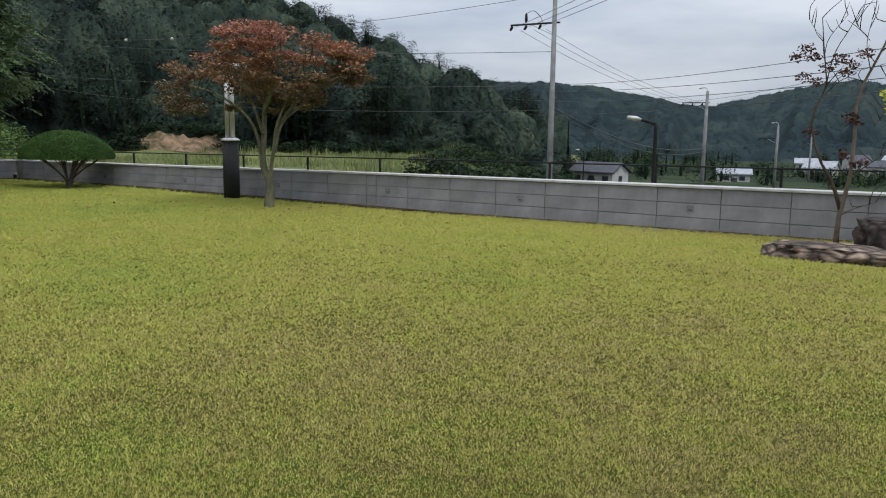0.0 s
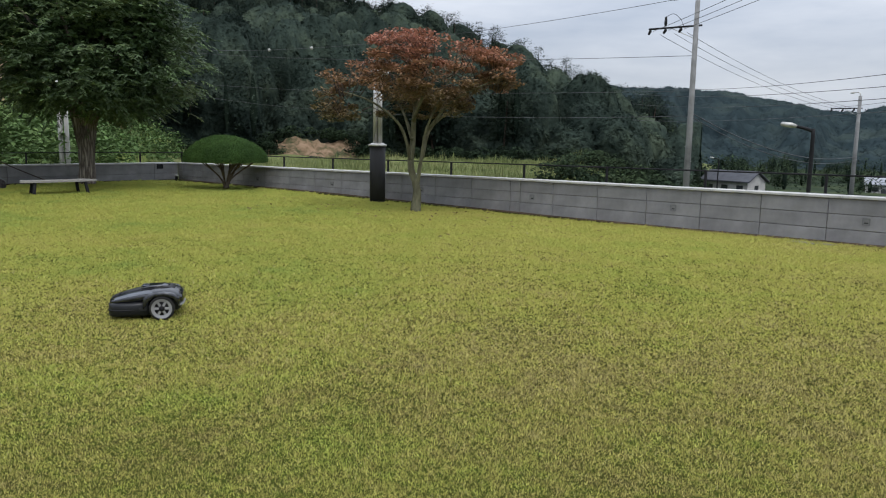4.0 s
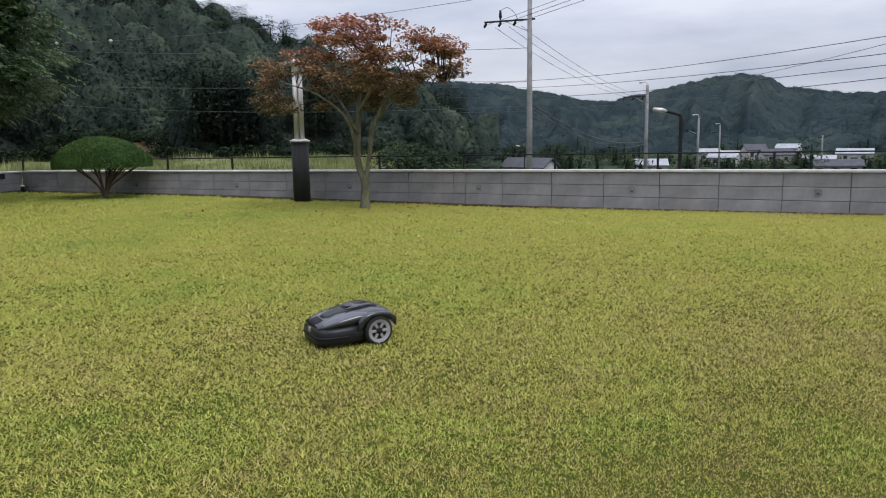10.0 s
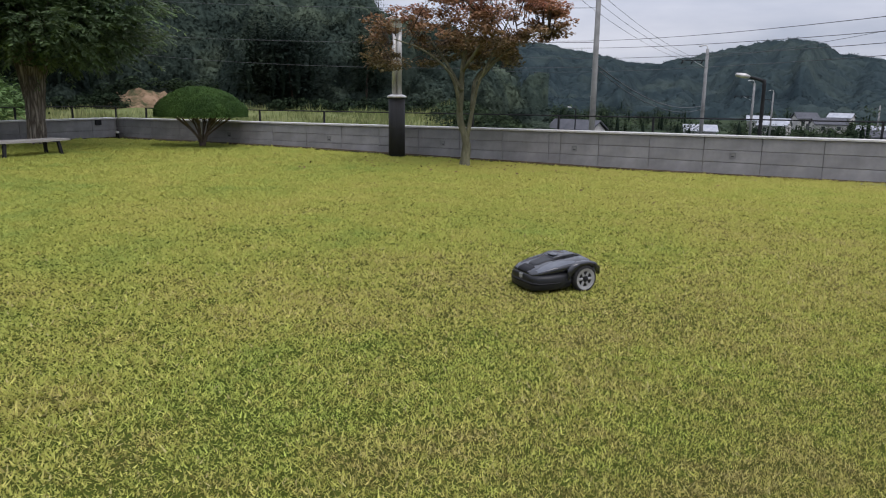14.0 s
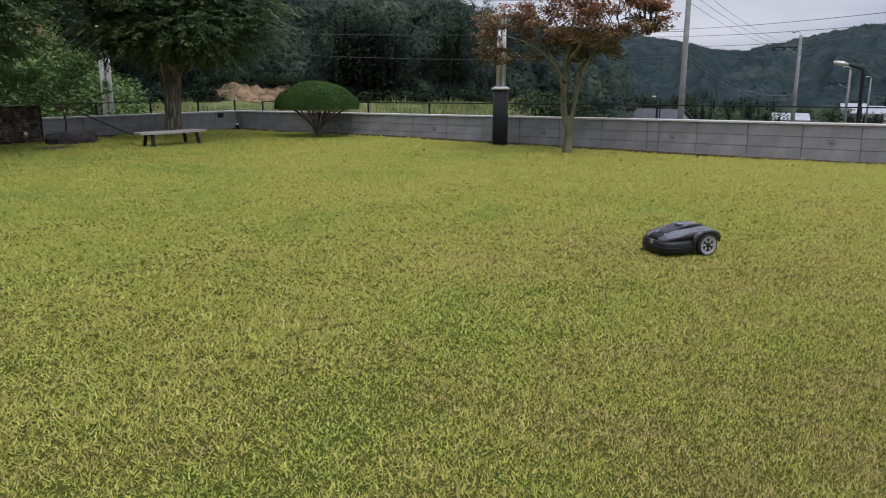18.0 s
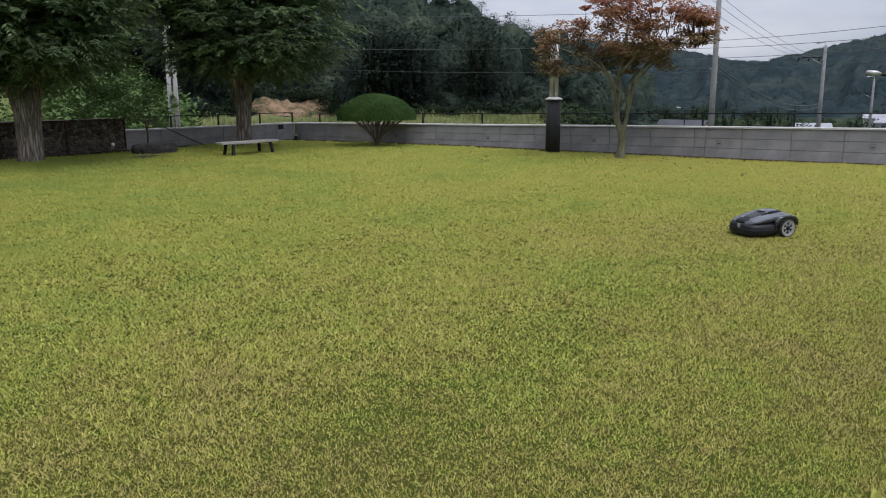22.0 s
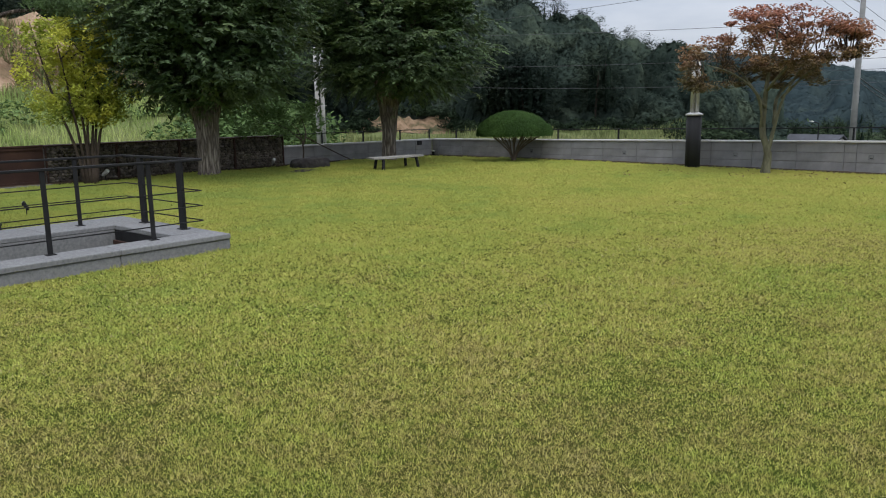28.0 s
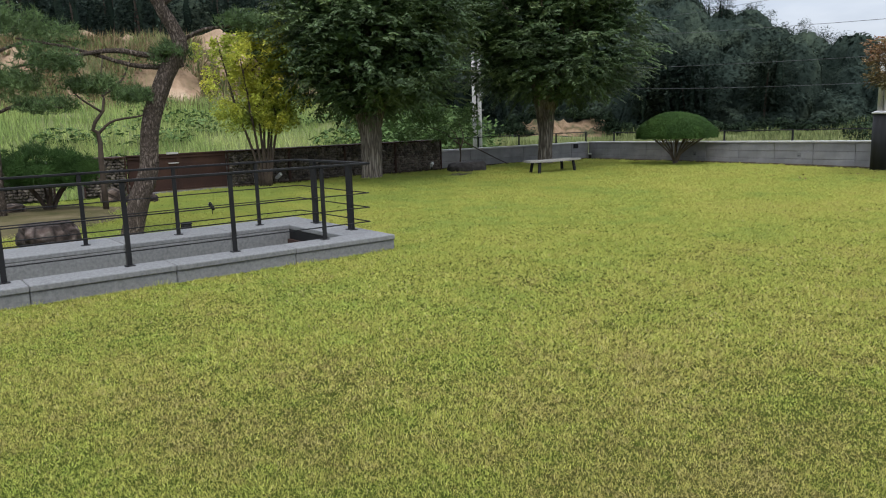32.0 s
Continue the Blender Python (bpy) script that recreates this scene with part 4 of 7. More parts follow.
def grass():
    """Short blades over the lawn, thickest along the front edge of what is walked past."""
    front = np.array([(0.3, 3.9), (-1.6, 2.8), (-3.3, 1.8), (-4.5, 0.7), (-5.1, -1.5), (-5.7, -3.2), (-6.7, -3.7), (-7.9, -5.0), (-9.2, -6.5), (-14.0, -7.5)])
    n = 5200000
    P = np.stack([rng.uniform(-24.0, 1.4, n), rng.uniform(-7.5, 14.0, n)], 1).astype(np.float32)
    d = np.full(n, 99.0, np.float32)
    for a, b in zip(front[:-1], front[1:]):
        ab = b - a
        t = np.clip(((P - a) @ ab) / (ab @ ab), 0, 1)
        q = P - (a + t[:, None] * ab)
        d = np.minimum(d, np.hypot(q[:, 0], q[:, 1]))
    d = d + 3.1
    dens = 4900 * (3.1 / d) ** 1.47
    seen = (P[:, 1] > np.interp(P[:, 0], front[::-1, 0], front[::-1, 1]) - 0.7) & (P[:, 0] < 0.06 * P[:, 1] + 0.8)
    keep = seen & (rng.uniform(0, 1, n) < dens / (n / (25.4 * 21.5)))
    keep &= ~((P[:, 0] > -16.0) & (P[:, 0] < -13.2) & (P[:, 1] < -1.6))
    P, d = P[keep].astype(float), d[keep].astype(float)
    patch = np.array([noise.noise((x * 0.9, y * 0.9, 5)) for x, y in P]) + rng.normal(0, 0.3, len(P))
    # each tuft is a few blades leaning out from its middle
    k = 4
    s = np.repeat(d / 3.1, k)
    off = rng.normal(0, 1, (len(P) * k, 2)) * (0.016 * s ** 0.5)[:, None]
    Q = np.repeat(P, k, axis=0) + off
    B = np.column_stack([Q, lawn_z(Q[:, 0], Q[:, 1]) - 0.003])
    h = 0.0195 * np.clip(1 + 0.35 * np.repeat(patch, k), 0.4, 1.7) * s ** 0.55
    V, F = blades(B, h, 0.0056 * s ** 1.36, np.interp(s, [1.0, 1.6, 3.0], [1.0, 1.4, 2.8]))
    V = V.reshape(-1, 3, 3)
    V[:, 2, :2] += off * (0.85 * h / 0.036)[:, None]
    # the rest of the lawn, behind and beside the walk, with coarser tufts
    m = 190000
    R = np.stack([rng.uniform(-24.2, 13.6, m), rng.uniform(-25.6, 14.2, m)], 1)
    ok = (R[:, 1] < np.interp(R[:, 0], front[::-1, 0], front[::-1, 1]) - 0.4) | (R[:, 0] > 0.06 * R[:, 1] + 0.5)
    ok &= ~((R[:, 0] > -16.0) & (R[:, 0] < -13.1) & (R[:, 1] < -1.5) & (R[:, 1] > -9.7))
    R = np.repeat(R[ok], 2, axis=0) + rng.normal(0, 0.03, (int(ok.sum()) * 2, 2))
    rest, _ = blades(np.column_stack([R, lawn_z(R[:, 0], R[:, 1]) - 0.003]), np.full(len(R), 0.09), np.full(len(R), 0.095), 2.4)
    V, s = np.concatenate([V, rest.reshape(-1, 3, 3)]), np.concatenate([s, np.full(len(R), 9.0)])
    # farther tufts take the paler blades that have brightness coloured in
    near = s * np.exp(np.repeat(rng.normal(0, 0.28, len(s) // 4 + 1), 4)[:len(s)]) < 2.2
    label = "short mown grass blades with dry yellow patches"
    for name, pick, mat in (("grass", near, "blade"), ("smooth_grass", ~near, "blade_even_lit")):
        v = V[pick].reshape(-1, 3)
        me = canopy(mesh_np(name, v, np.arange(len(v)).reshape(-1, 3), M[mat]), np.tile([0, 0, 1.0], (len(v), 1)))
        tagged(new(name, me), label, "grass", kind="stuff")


grass()


def kerb_tufts():
    """Longer uncut grass along the kerb and at the foot of the walls."""
    parts = [np.stack([rng.uniform(-13.19, -13.08, 3600), rng.uniform(-9.5, -1.55, 3600)], 1), np.stack([rng.uniform(-15.9, -13.1, 900), rng.uniform(-1.6, -1.5, 900)], 1),
             np.stack([rng.uniform(-16.05, -15.92, 1800), rng.uniform(-9.5, -1.55, 1800)], 1)]
    P = np.concatenate(parts)
    keep = np.array([noise.noise((x * 2.3, y * 2.3, 1)) > -0.15 for x, y in P])
    P = P[keep]
    h = np.array([0.035 + 0.06 * max(0.0, noise.noise((x * 1.9, y * 1.9, 8))) for x, y in P])
    V, F = blades(np.column_stack([P, np.zeros(len(P))]), h, 0.006, 0.5)
    return tagged(new("kerb_grass", mesh_np("kerb_grass", V, F, M["blade"])), "longer uncut grass tufts along the granite kerb", "grass", kind="stuff")


kerb_tufts()

# ---- walls of granite panels ----
def panel_mesh(w, z):
    """A slab w long with its four corner heights z = (low left, low right, high left, high right), face towards -y."""
    bm = bmesh.new()
    g, c, d = 0.0045, 0.006, 0.05
    pts = [(g, d, z[0] + g), (w - g, d, z[1] + g), (w - g, d, z[3] - g), (g, d, z[2] - g)]
    mid = [(g, c, z[0] + g), (w - g, c, z[1] + g), (w - g, c, z[3] - g), (g, c, z[2] - g)]
    fro = [(g + c, 0, z[0] + g + c), (w - g - c, 0, z[1] + g + c), (w - g - c, 0, z[3] - g - c), (g + c, 0, z[2] - g - c)]
    r = [[bm.verts.new(p) for p in ring] for ring in (pts, mid, fro)]
    for a, b in ((r[0], r[1]), (r[1], r[2])):
        for k in range(4):
            bm.faces.new((a[k], a[(k + 1) % 4], b[(k + 1) % 4], b[k]))
    bm.faces.new(r[2])
    bm.faces.new(r[0][::-1])
    return bm


def panel_wall(name, label, start, end, top, step_w, first, courses=(0.0, 0.34, 0.66, 1.0), low=-0.10):
    """A straight wall: a core, granite panels on its face, a pale coping. top: height at a distance along it."""
    s, e = Vector((*start, 0)), Vector((*end, 0))
    length = (e - s).length
    rz = math.degrees(math.atan2(e.y - s.y, e.x - s.x))
    wall = thing(name, (s.x, s.y, 0), label, "wall", kind="structure", rz=rz)
    core = bmesh.new()
    zz = [top(0) - 0.05, top(length) - 0.05]
    vs = [core.verts.new(p) for p in ((0, 0.03, -1.4), (length, 0.03, -1.4), (length, 0.25, -1.4), (0, 0.25, -1.4), (0, 0.03, zz[0]), (length, 0.03, zz[1]), (length, 0.25, zz[1]), (0, 0.25, zz[0]))]
    for f in ((0, 1, 2, 3), (4, 7, 6, 5), (0, 4, 5, 1), (1, 5, 6, 2), (2, 6, 7, 3), (3, 7, 4, 0)):
        core.faces.new([vs[i] for i in f])
    part("core", core, M["mortar"], wall)
    cuts = [0.0]
    x = first
    while x < length:
        if x > 0.15:
            cuts.append(x)
        x += step_w
    cuts.append(length)
    for a, b in zip(cuts[:-1], cuts[1:]):
        for c0, c1 in zip(courses[:-1], courses[1:]):
            z = []
            for c in (c0, c1):
                for q in (a, b):
                    t = top(q) - 0.045
                    z.append(low + (t - low) * c)
            part("panel", panel_mesh(b - a, z), M["granite"], wall, m=pose(a, 0, 0))
    k = 0
    while k < length:
        q = min(k + 2.26, length)
        cb = box(k + 0.002, q - 0.002, -0.035, 0.29, 0, 0.045, 0.006)
        for v in cb.verts:
            v.co.z += top(v.co.x) - 0.045
        part("coping_stone", cb, M["coping"], wall)
        k = q
    return wall


WB = (-10.0, wall_y(-10.0))
WE = (13.9, wall_y(13.9))
WC = (-24.2, 14.42)
wall_north = panel_wall("wall_north", "low grey granite panel wall with pale coping", WC, WB, lambda q: wall_top(WC[0] + q), 1.135, 0.3)
wall_north_2 = panel_wall("wall_north_2", "low grey granite panel wall with pale coping", WB, WE, lambda q: wall_top(WB[0] + q * 0.9981), 1.135, 0.9)
wall_west = panel_wall("wall_west", "low grey granite wall beside the gabion", (-24.42, 7.75), (-24.2, 14.42), lambda q: 0.60 - 0.002 * q, 2.3, 1.2, (0.0, 0.5, 1.0))


def wall_vent(x, z):
    y = wall_y(x) - 0.004
    v = thing("wall_vent", (x, y, z), "small square recessed vent in the granite wall", "vent", "wall vents")
    fr = bmesh.new()
    for a in (box(-0.06, 0.06, -0.006, 0.004, 0.045, 0.06), box(-0.06, 0.06, -0.006, 0.004, -0.06, -0.045), box(-0.06, -0.045, -0.006, 0.004, -0.045, 0.045), box(0.045, 0.06, -0.006, 0.004, -0.045, 0.045)):
        join(fr, a)
    part("frame", fr, M["vent"], v, "grey metal frame")
    part("cover", box(-0.045, 0.045, -0.001, 0.004, -0.045, 0.045), M["paver"], v)
    part("slot", box(-0.03, 0.03, -0.004, 0.003, -0.03, -0.012), M["black"], v, "dark slot")


for x in (-19.75, -16.35, -13.0, -9.66, -6.25, -2.83, 0.6, 4.0, 7.4):
    wall_vent(x, 0.255 + 0.006 * (x + 16))

def dirt_strip(name, pts, w):
    """A narrow bare strip of earth at the foot of a wall."""
    V, F = [], []
    for (x0, y0), (x1, y1) in zip(pts[:-1], pts[1:]):
        n = max(2, int(math.hypot(x1 - x0, y1 - y0) / 0.25))
        nx, ny = (y1 - y0), -(x1 - x0)
        k = math.hypot(nx, ny)
        nx, ny = nx / k, ny / k
        o = len(V)
        for i in range(n + 1):
            t = i / n
            x, y = x0 + (x1 - x0) * t, y0 + (y1 - y0) * t
            ww = w * (1 + 0.7 * noise.noise((x * 1.7, y * 1.7, 2)))
            zz = 0.03 + float(lawn_z(x, y))
            V += [(x - nx * 0.02, y - ny * 0.02, zz + 0.012), (x + nx * ww, y + ny * ww, zz - 0.012)]
            if i:
                F.append((o + 2 * i - 2, o + 2 * i - 1, o + 2 * i + 1, o + 2 * i))
    return tagged(new(name, mesh_np(name, V, F, M["dirt"])), "narrow strip of bare earth at the wall foot", "soil", kind="structure")


dirt_strip("soil_strip_north", [WC, WB, WE], 0.10)
dirt_strip("soil_strip_west", [(GX0, -1.0), (GX0, 7.75), WC], 0.14)



def planting_bed():
    """Bare trodden earth under the pines and low shrubs."""
    V, F, n = [(-21.2, -5.6, 0.05)], [], 40
    for ring in (0.55, 0.85, 1.0):
        for k in range(n):
            a = 2 * math.pi * k / n
            q = ring * (1 + 0.22 * noise.noise((2.2 * math.cos(a), 2.2 * math.sin(a), 4)))
            x, y = -21.2 + 2.9 * q * math.cos(a), -5.6 + 3.0 * q * math.sin(a)
            V.append((x, y, (0.05 if ring < 1 else 0.0) + 0.015 * noise.noise((x * 2, y * 2, 1))))
    F += [(0, 1 + k, 1 + (k + 1) % n, 1 + (k + 1) % n) for k in range(n)]
    for r in range(2):
        F += [(1 + r * n + k, 1 + (r + 1) * n + k, 1 + (r + 1) * n + (k + 1) % n, 1 + r * n + (k + 1) % n) for k in range(n)]
    bed = bmesh.new()
    vs = [bed.verts.new(q) for q in V]
    for f in F:
        bed.faces.new([vs[q] for q in dict.fromkeys(f)])
    return tagged(new("planting_bed", bm_mesh("planting_bed", bed, M["bed"], True)), "bare brown earth under the pines and shrubs", "soil", kind="structure")


planting_bed()

ps = thing("paving_slab", (-3.55, 13.55, -0.092), "flat pale stone slab lying by the wall foot", "slab", rz=-4)
part("slab", box(-0.36, 0.36, -0.14, 0.14, -0.02, 0.035, 0.008), M["paver"], ps)

jb = thing("junction_box", (-24.25, 13.75, 0.46), "small dark box fixed to the granite wall", "box")
part("body", box(-0.01, 0.06, -0.11, 0.11, -0.08, 0.08, 0.008), M["iron"], jb)
part("lid", box(0.06, 0.068, -0.1, 0.1, -0.07, 0.07, 0.003), M["black"], jb)
dp = thing("drain_pipe", (-23.95, 14.2, 0), "short dark pipe standing in the wall corner", "pipe")
part("pipe", tubes_mesh("pipe", [([(0, 0, -0.05), (0, 0, 0.16)], [0.05, 0.05])], M["black"], 12), None, dp)
part("collar", tubes_mesh("collar", [([(0, 0, 0.13), (0, 0, 0.18)], [0.065, 0.065])], M["galv"], 12), None, dp)


def fence(name, pts, tops, label, base):
    """Posts with one rail on top."""
    f = thing(name, (*pts[0], 0), label, "fence", kind="structure")
    o = Vector((*pts[0], 0))
    for (x, y), t in zip(pts, tops):
        part("post", box(x - o.x - 0.022, x - o.x + 0.022, y - o.y - 0.022, y - o.y + 0.022, base, t, 0.003), M["black"], f)
    for (a, ta), (c, tb) in zip(zip(pts[:-1], tops[:-1]), zip(pts[1:], tops[1:])):
        for dz, rr in ((-0.01, 0.016),):
            P = [(a[0] - o.x, a[1] - o.y, ta + dz), (c[0] - o.x, c[1] - o.y, tb + dz)]
            part("rail", tubes_mesh("rail", [(P, [rr, rr])], M["black"], 6), None, f)
    return f


px_ = [-23.4 + 2.2 * i for i in range(17)]
fence("fence_north", [(x, wall_y(x) + 0.45) for x in px_], [0.93 + 0.009 * (x + 20) for x in px_], "thin dark steel fence along the back of the wall", -1.3)
fence("fence_west", [(-24.85, y) for y in (7.9, 9.7, 11.55, 13.4, 15.0)], [0.93, 0.94, 0.94, 0.93, 0.92], "thin dark steel fence behind the granite wall", -0.9)

# ---- gabion wall and rusted gate panel on the west side ----
GX = -24.4
stone_kinds = []
for i in range(8):
    sb = rock_bm(1, 1, 1, 11 + i, 0, 1, 0.3)
    stone_kinds.append(bm_mesh("stone", sb, M["stone"], True))


def gabion(name, y0, y1, h, label, loose):
    g = thing(name, (GX, y0, 0), label, "wall", kind="structure")
    part("core", box(-0.55, -0.10, 0.02, y1 - y0 - 0.02, -0.3, h - 0.05), M["mortar"], g)
    part("top_plate", box(-0.58, 0.05, 0, y1 - y0, h - 0.035, h, 0.004), M["corten"], g, "rusted steel top plate")
    n = max(2, int(round((y1 - y0) / 1.75)) + 1)
    for k in range(n):
        y = (y1 - y0) * k / (n - 1)
        part("frame_post", box(0.0, 0.055, max(0, y - 0.03), min(y1 - y0, y + 0.03), -0.1, h - 0.036, 0.003), M["corten"], g, "rusted steel upright")
    VV, FF, o = [], [], 0
    z = 0.02
    while z < h - 0.06:
        y = rng.uniform(0, 0.08)
        while y < y1 - y0 - 0.04:
            w = rng.uniform(0.07, 0.16)
            hh = rng.uniform(0.034, 0.052)
            m = pose(rng.uniform(-0.06, -0.02), y + w / 2, z + 0.05, rng.uniform(-25, 25), rng.uniform(-20, 20), rng.uniform(-25, 25)) @ Matrix.Diagonal((0.07, w * 0.56, hh, 1))
            if loose and y0 + y > 3.0 and len(g.children) < 300:
                part("stone", stone_kinds[rng.integers(8)], None, g, m=m)
            else:
                me = stone_kinds[rng.integers(8)]
                v = np.array([m @ q.co for q in me.vertices])
                f = np.array([p.vertices for p in me.polygons])
                VV.append(v), FF.append(f + o)
                o += len(v)
            y += w * 0.93
        z += 0.068
    if VV:
        st = part("fill_stones", mesh_np("fill_stones", np.concatenate(VV), np.concatenate(FF), M["stone_fill"], None, True), None, g)
        tagged(st, kind="stuff")
    # wire mesh over the stones
    wires = [([(0.03, 0.02, q), (0.03, y1 - y0 - 0.02, q)], [0.003, 0.003]) for q in np.arange(0.1, h - 0.05, 0.16)]
    part("wire_mesh", tubes_mesh("wire_mesh", wires, M["iron"], 4), None, g)
    return g


gabion("wall_gabion", 0.78, 7.75, 0.93, "dark gabion wall of small stones in a rusted frame", True)
gabion("wall_gabion_2", -2.7, -1.72, 0.92, "short gabion pier of small stones beside the gate", False)
gabion("wall_gabion_3", -9.5, -3.3, 0.86, "low gabion wall behind the shrubs", False)

gate = thing("door_1", (GX, -1.7, 0), "closed rusted dark red steel gate panel", "gate", kind="structure")
for k in range(2):
    part("leaf", box(-0.06, -0.02, 0.02 + 1.23 * k, 1.23 + 1.23 * k, 0.03, 0.9, 0.004), M["corten"], gate)
    for q in (0.06, 0.86):
        part("cross_bar", box(-0.02, 0.005, 0.03 + 1.23 * k, 1.22 + 1.23 * k, q - 0.03, q + 0.03, 0.003), M["corten"], gate)
part("meeting_strip", box(-0.019, -0.008, 1.19, 1.29, 0.03, 0.9, 0.002), M["corten"], gate)
part("latch", box(0.006, 0.03, 0.98, 1.24, 0.69, 0.715, 0.004), M["coping"], gate, "pale latch bar")
part("top_rail", box(-0.1, 0.02, 0, 2.47, 0.9, 0.94, 0.004), M["corten"], gate)
part("threshold", box(-0.2, 0.3, 0, 2.47, -0.05, 0.025), M["paver"], gate, "pale stone threshold")
part("sign_plate", box(0.021, 0.031, 0.95, 1.24, 0.92, 0.97, 0.002), M["coping"], gate, "small pale plate")

cover = thing("ground_light", (-17.1, -2.86, 0), "small dark grey ground light beside the pine trunk", "light")
part("housing", box(-0.065, 0.065, -0.07, 0.07, -0.02, 0.1, 0.015), M["rubber"], cover)
part("visor", box(-0.075, 0.075, -0.08, 0.08, 0.1, 0.12, 0.01), M["iron"], cover)

# ---- sunken stairwell with granite kerb and steel railing ----
KX0, KX1, KY1, KH = -15.9, -13.2, -1.6, 0.19
kerb = thing("stairwell_kerb", (KX1, KY1, 0), "raised grey granite kerb round a sunken stairwell", "kerb", kind="structure")


def kpart(name, x0, x1, y0, y1, z0, z1, mat, bev=0.008, label=""):
    return part(name, box(x0 - KX1, x1 - KX1, y0 - KY1, y1 - KY1, z0, z1, bev), mat, kerb, label)


cuts = [-9.6, -8.4, -7.0, -5.65, -4.3, -2.95, -1.6]
for a, b in zip(cuts[:-1], cuts[1:]):
    kpart("slab", KX1 - 0.42, KX1, a + 0.003, b - 0.003, KH - 0.06, KH, M["paver"])
    kpart("slab", KX0, KX0 + 0.8, a + 0.003, b - 0.003, KH - 0.06, KH, M["paver"])
    kpart("face_stone", KX1 - 0.14, KX1 - 0.02, a + 0.004, b - 0.004, -0.12, KH - 0.064, M["paver"])
    kpart("face_stone", KX0 + 0.02, KX0 + 0.14, a + 0.004, b - 0.004, -0.12, KH - 0.064, M["paver"])
    if b < -2:
        kpart("lining_stone", PIT[1] + 0.0, PIT[1] + 0.1, a + 0.003, b - 0.003, -1.6, KH - 0.064, M["paver"], 0.004)
        kpart("lining_stone", PIT[0] - 0.1, PIT[0] + 0.0, a + 0.003, b - 0.003, -1.6, KH - 0.064, M["paver"], 0.004)
kpart("lining_stone", PIT[1], PIT[1] + 0.1, -2.947, -2.1, -1.6, KH - 0.064, M["paver"], 0.004)
kpart("lining_stone", PIT[0] - 0.1, PIT[0], -2.947, -2.1, -1.6, KH - 0.064, M["paver"], 0.004)
kpart("slab", KX0 + 0.803, KX1 - 0.423, -2.1, -1.6, KH - 0.06, KH, M["paver"])
kpart("slab", KX0 + 0.803, KX1 - 0.423, -9.6, -9.0, KH - 0.06, KH, M["paver"])
for a, b in ((KX0 + 0.145, -14.55), (-14.545, KX1 - 0.145)):
    kpart("face_stone", a, b, -1.74, -1.62, -0.12, KH - 0.064, M["paver"])
kpart("pit_floor", PIT[0] - 0.1, PIT[1] + 0.1, -9.1, -2.0, -1.75, -1.62, M["mortar"], 0)
kpart("end_lining", PIT[0] - 0.1, PIT[1] + 0.1, -2.1, -2.0, -1.6, KH - 0.064, M["iron"], 0)
kpart("end_lining", PIT[0] - 0.1, PIT[1] + 0.1, -9.1, -9.0, -1.6, KH - 0.064, M["mortar"], 0)
for k in range(9):
    kpart("slat", PIT[0] + 0.02, PIT[1] - 0.02, -2.15, -2.11, -0.98 + 0.115 * k, -0.92 + 0.115 * k, M["corten"], 0.004, "dark timber slat")

rail = thing("railing", (-13.53, -1.75, KH), "dark grey steel railing with three thin rods on the kerb", "railing")
TOPZ = 1.08 - KH


def rp(name, me_or_bm, mat=None, label=""):
    return part(name, me_or_bm, mat, rail, label)


for k in range(6):
    y = -0.65 - 1.135 * k
    for x in (0.0, -1.88):
        rp("post", box(x - 0.014, x + 0.014, y - 0.024, y + 0.024, 0, TOPZ - 0.03, 0.004), M["iron"])
        rp("base_plate", box(x - 0.04, x + 0.04, y - 0.05, y + 0.05, 0, 0.008, 0.002), M["iron"])
for x in (-0.47, -1.43):
    rp("end_post", box(x - 0.055, x + 0.055, -0.022, 0.022, 0, TOPZ - 0.03, 0.004), M["iron"], "wide flat end post")
    rp("base_plate", box(x - 0.08, x + 0.08, -0.05, 0.05, 0, 0.008, 0.002), M["iron"])
for x in (0.0, -1.88):
    rp("handrail", box(x - 0.024, x + 0.024, -7.4, 0.024, TOPZ - 0.028, TOPZ, 0.005), M["iron"])
rp("handrail", box(-1.856, -0.024, -0.024, 0.024, TOPZ - 0.03, TOPZ, 0.005), M["iron"])
for z in (0.15, 0.33, 0.51):
    for x in (0.0, -1.88):
        rp("rod", tubes_mesh("rod", [([(x, -7.4, z), (x, 0.0, z)], [0.0075, 0.0075])], M["iron"], 6))
    rp("rod", tubes_mesh("rod", [([(-1.88, 0, z), (0, 0, z)], [0.0075, 0.0075])], M["iron"], 6))

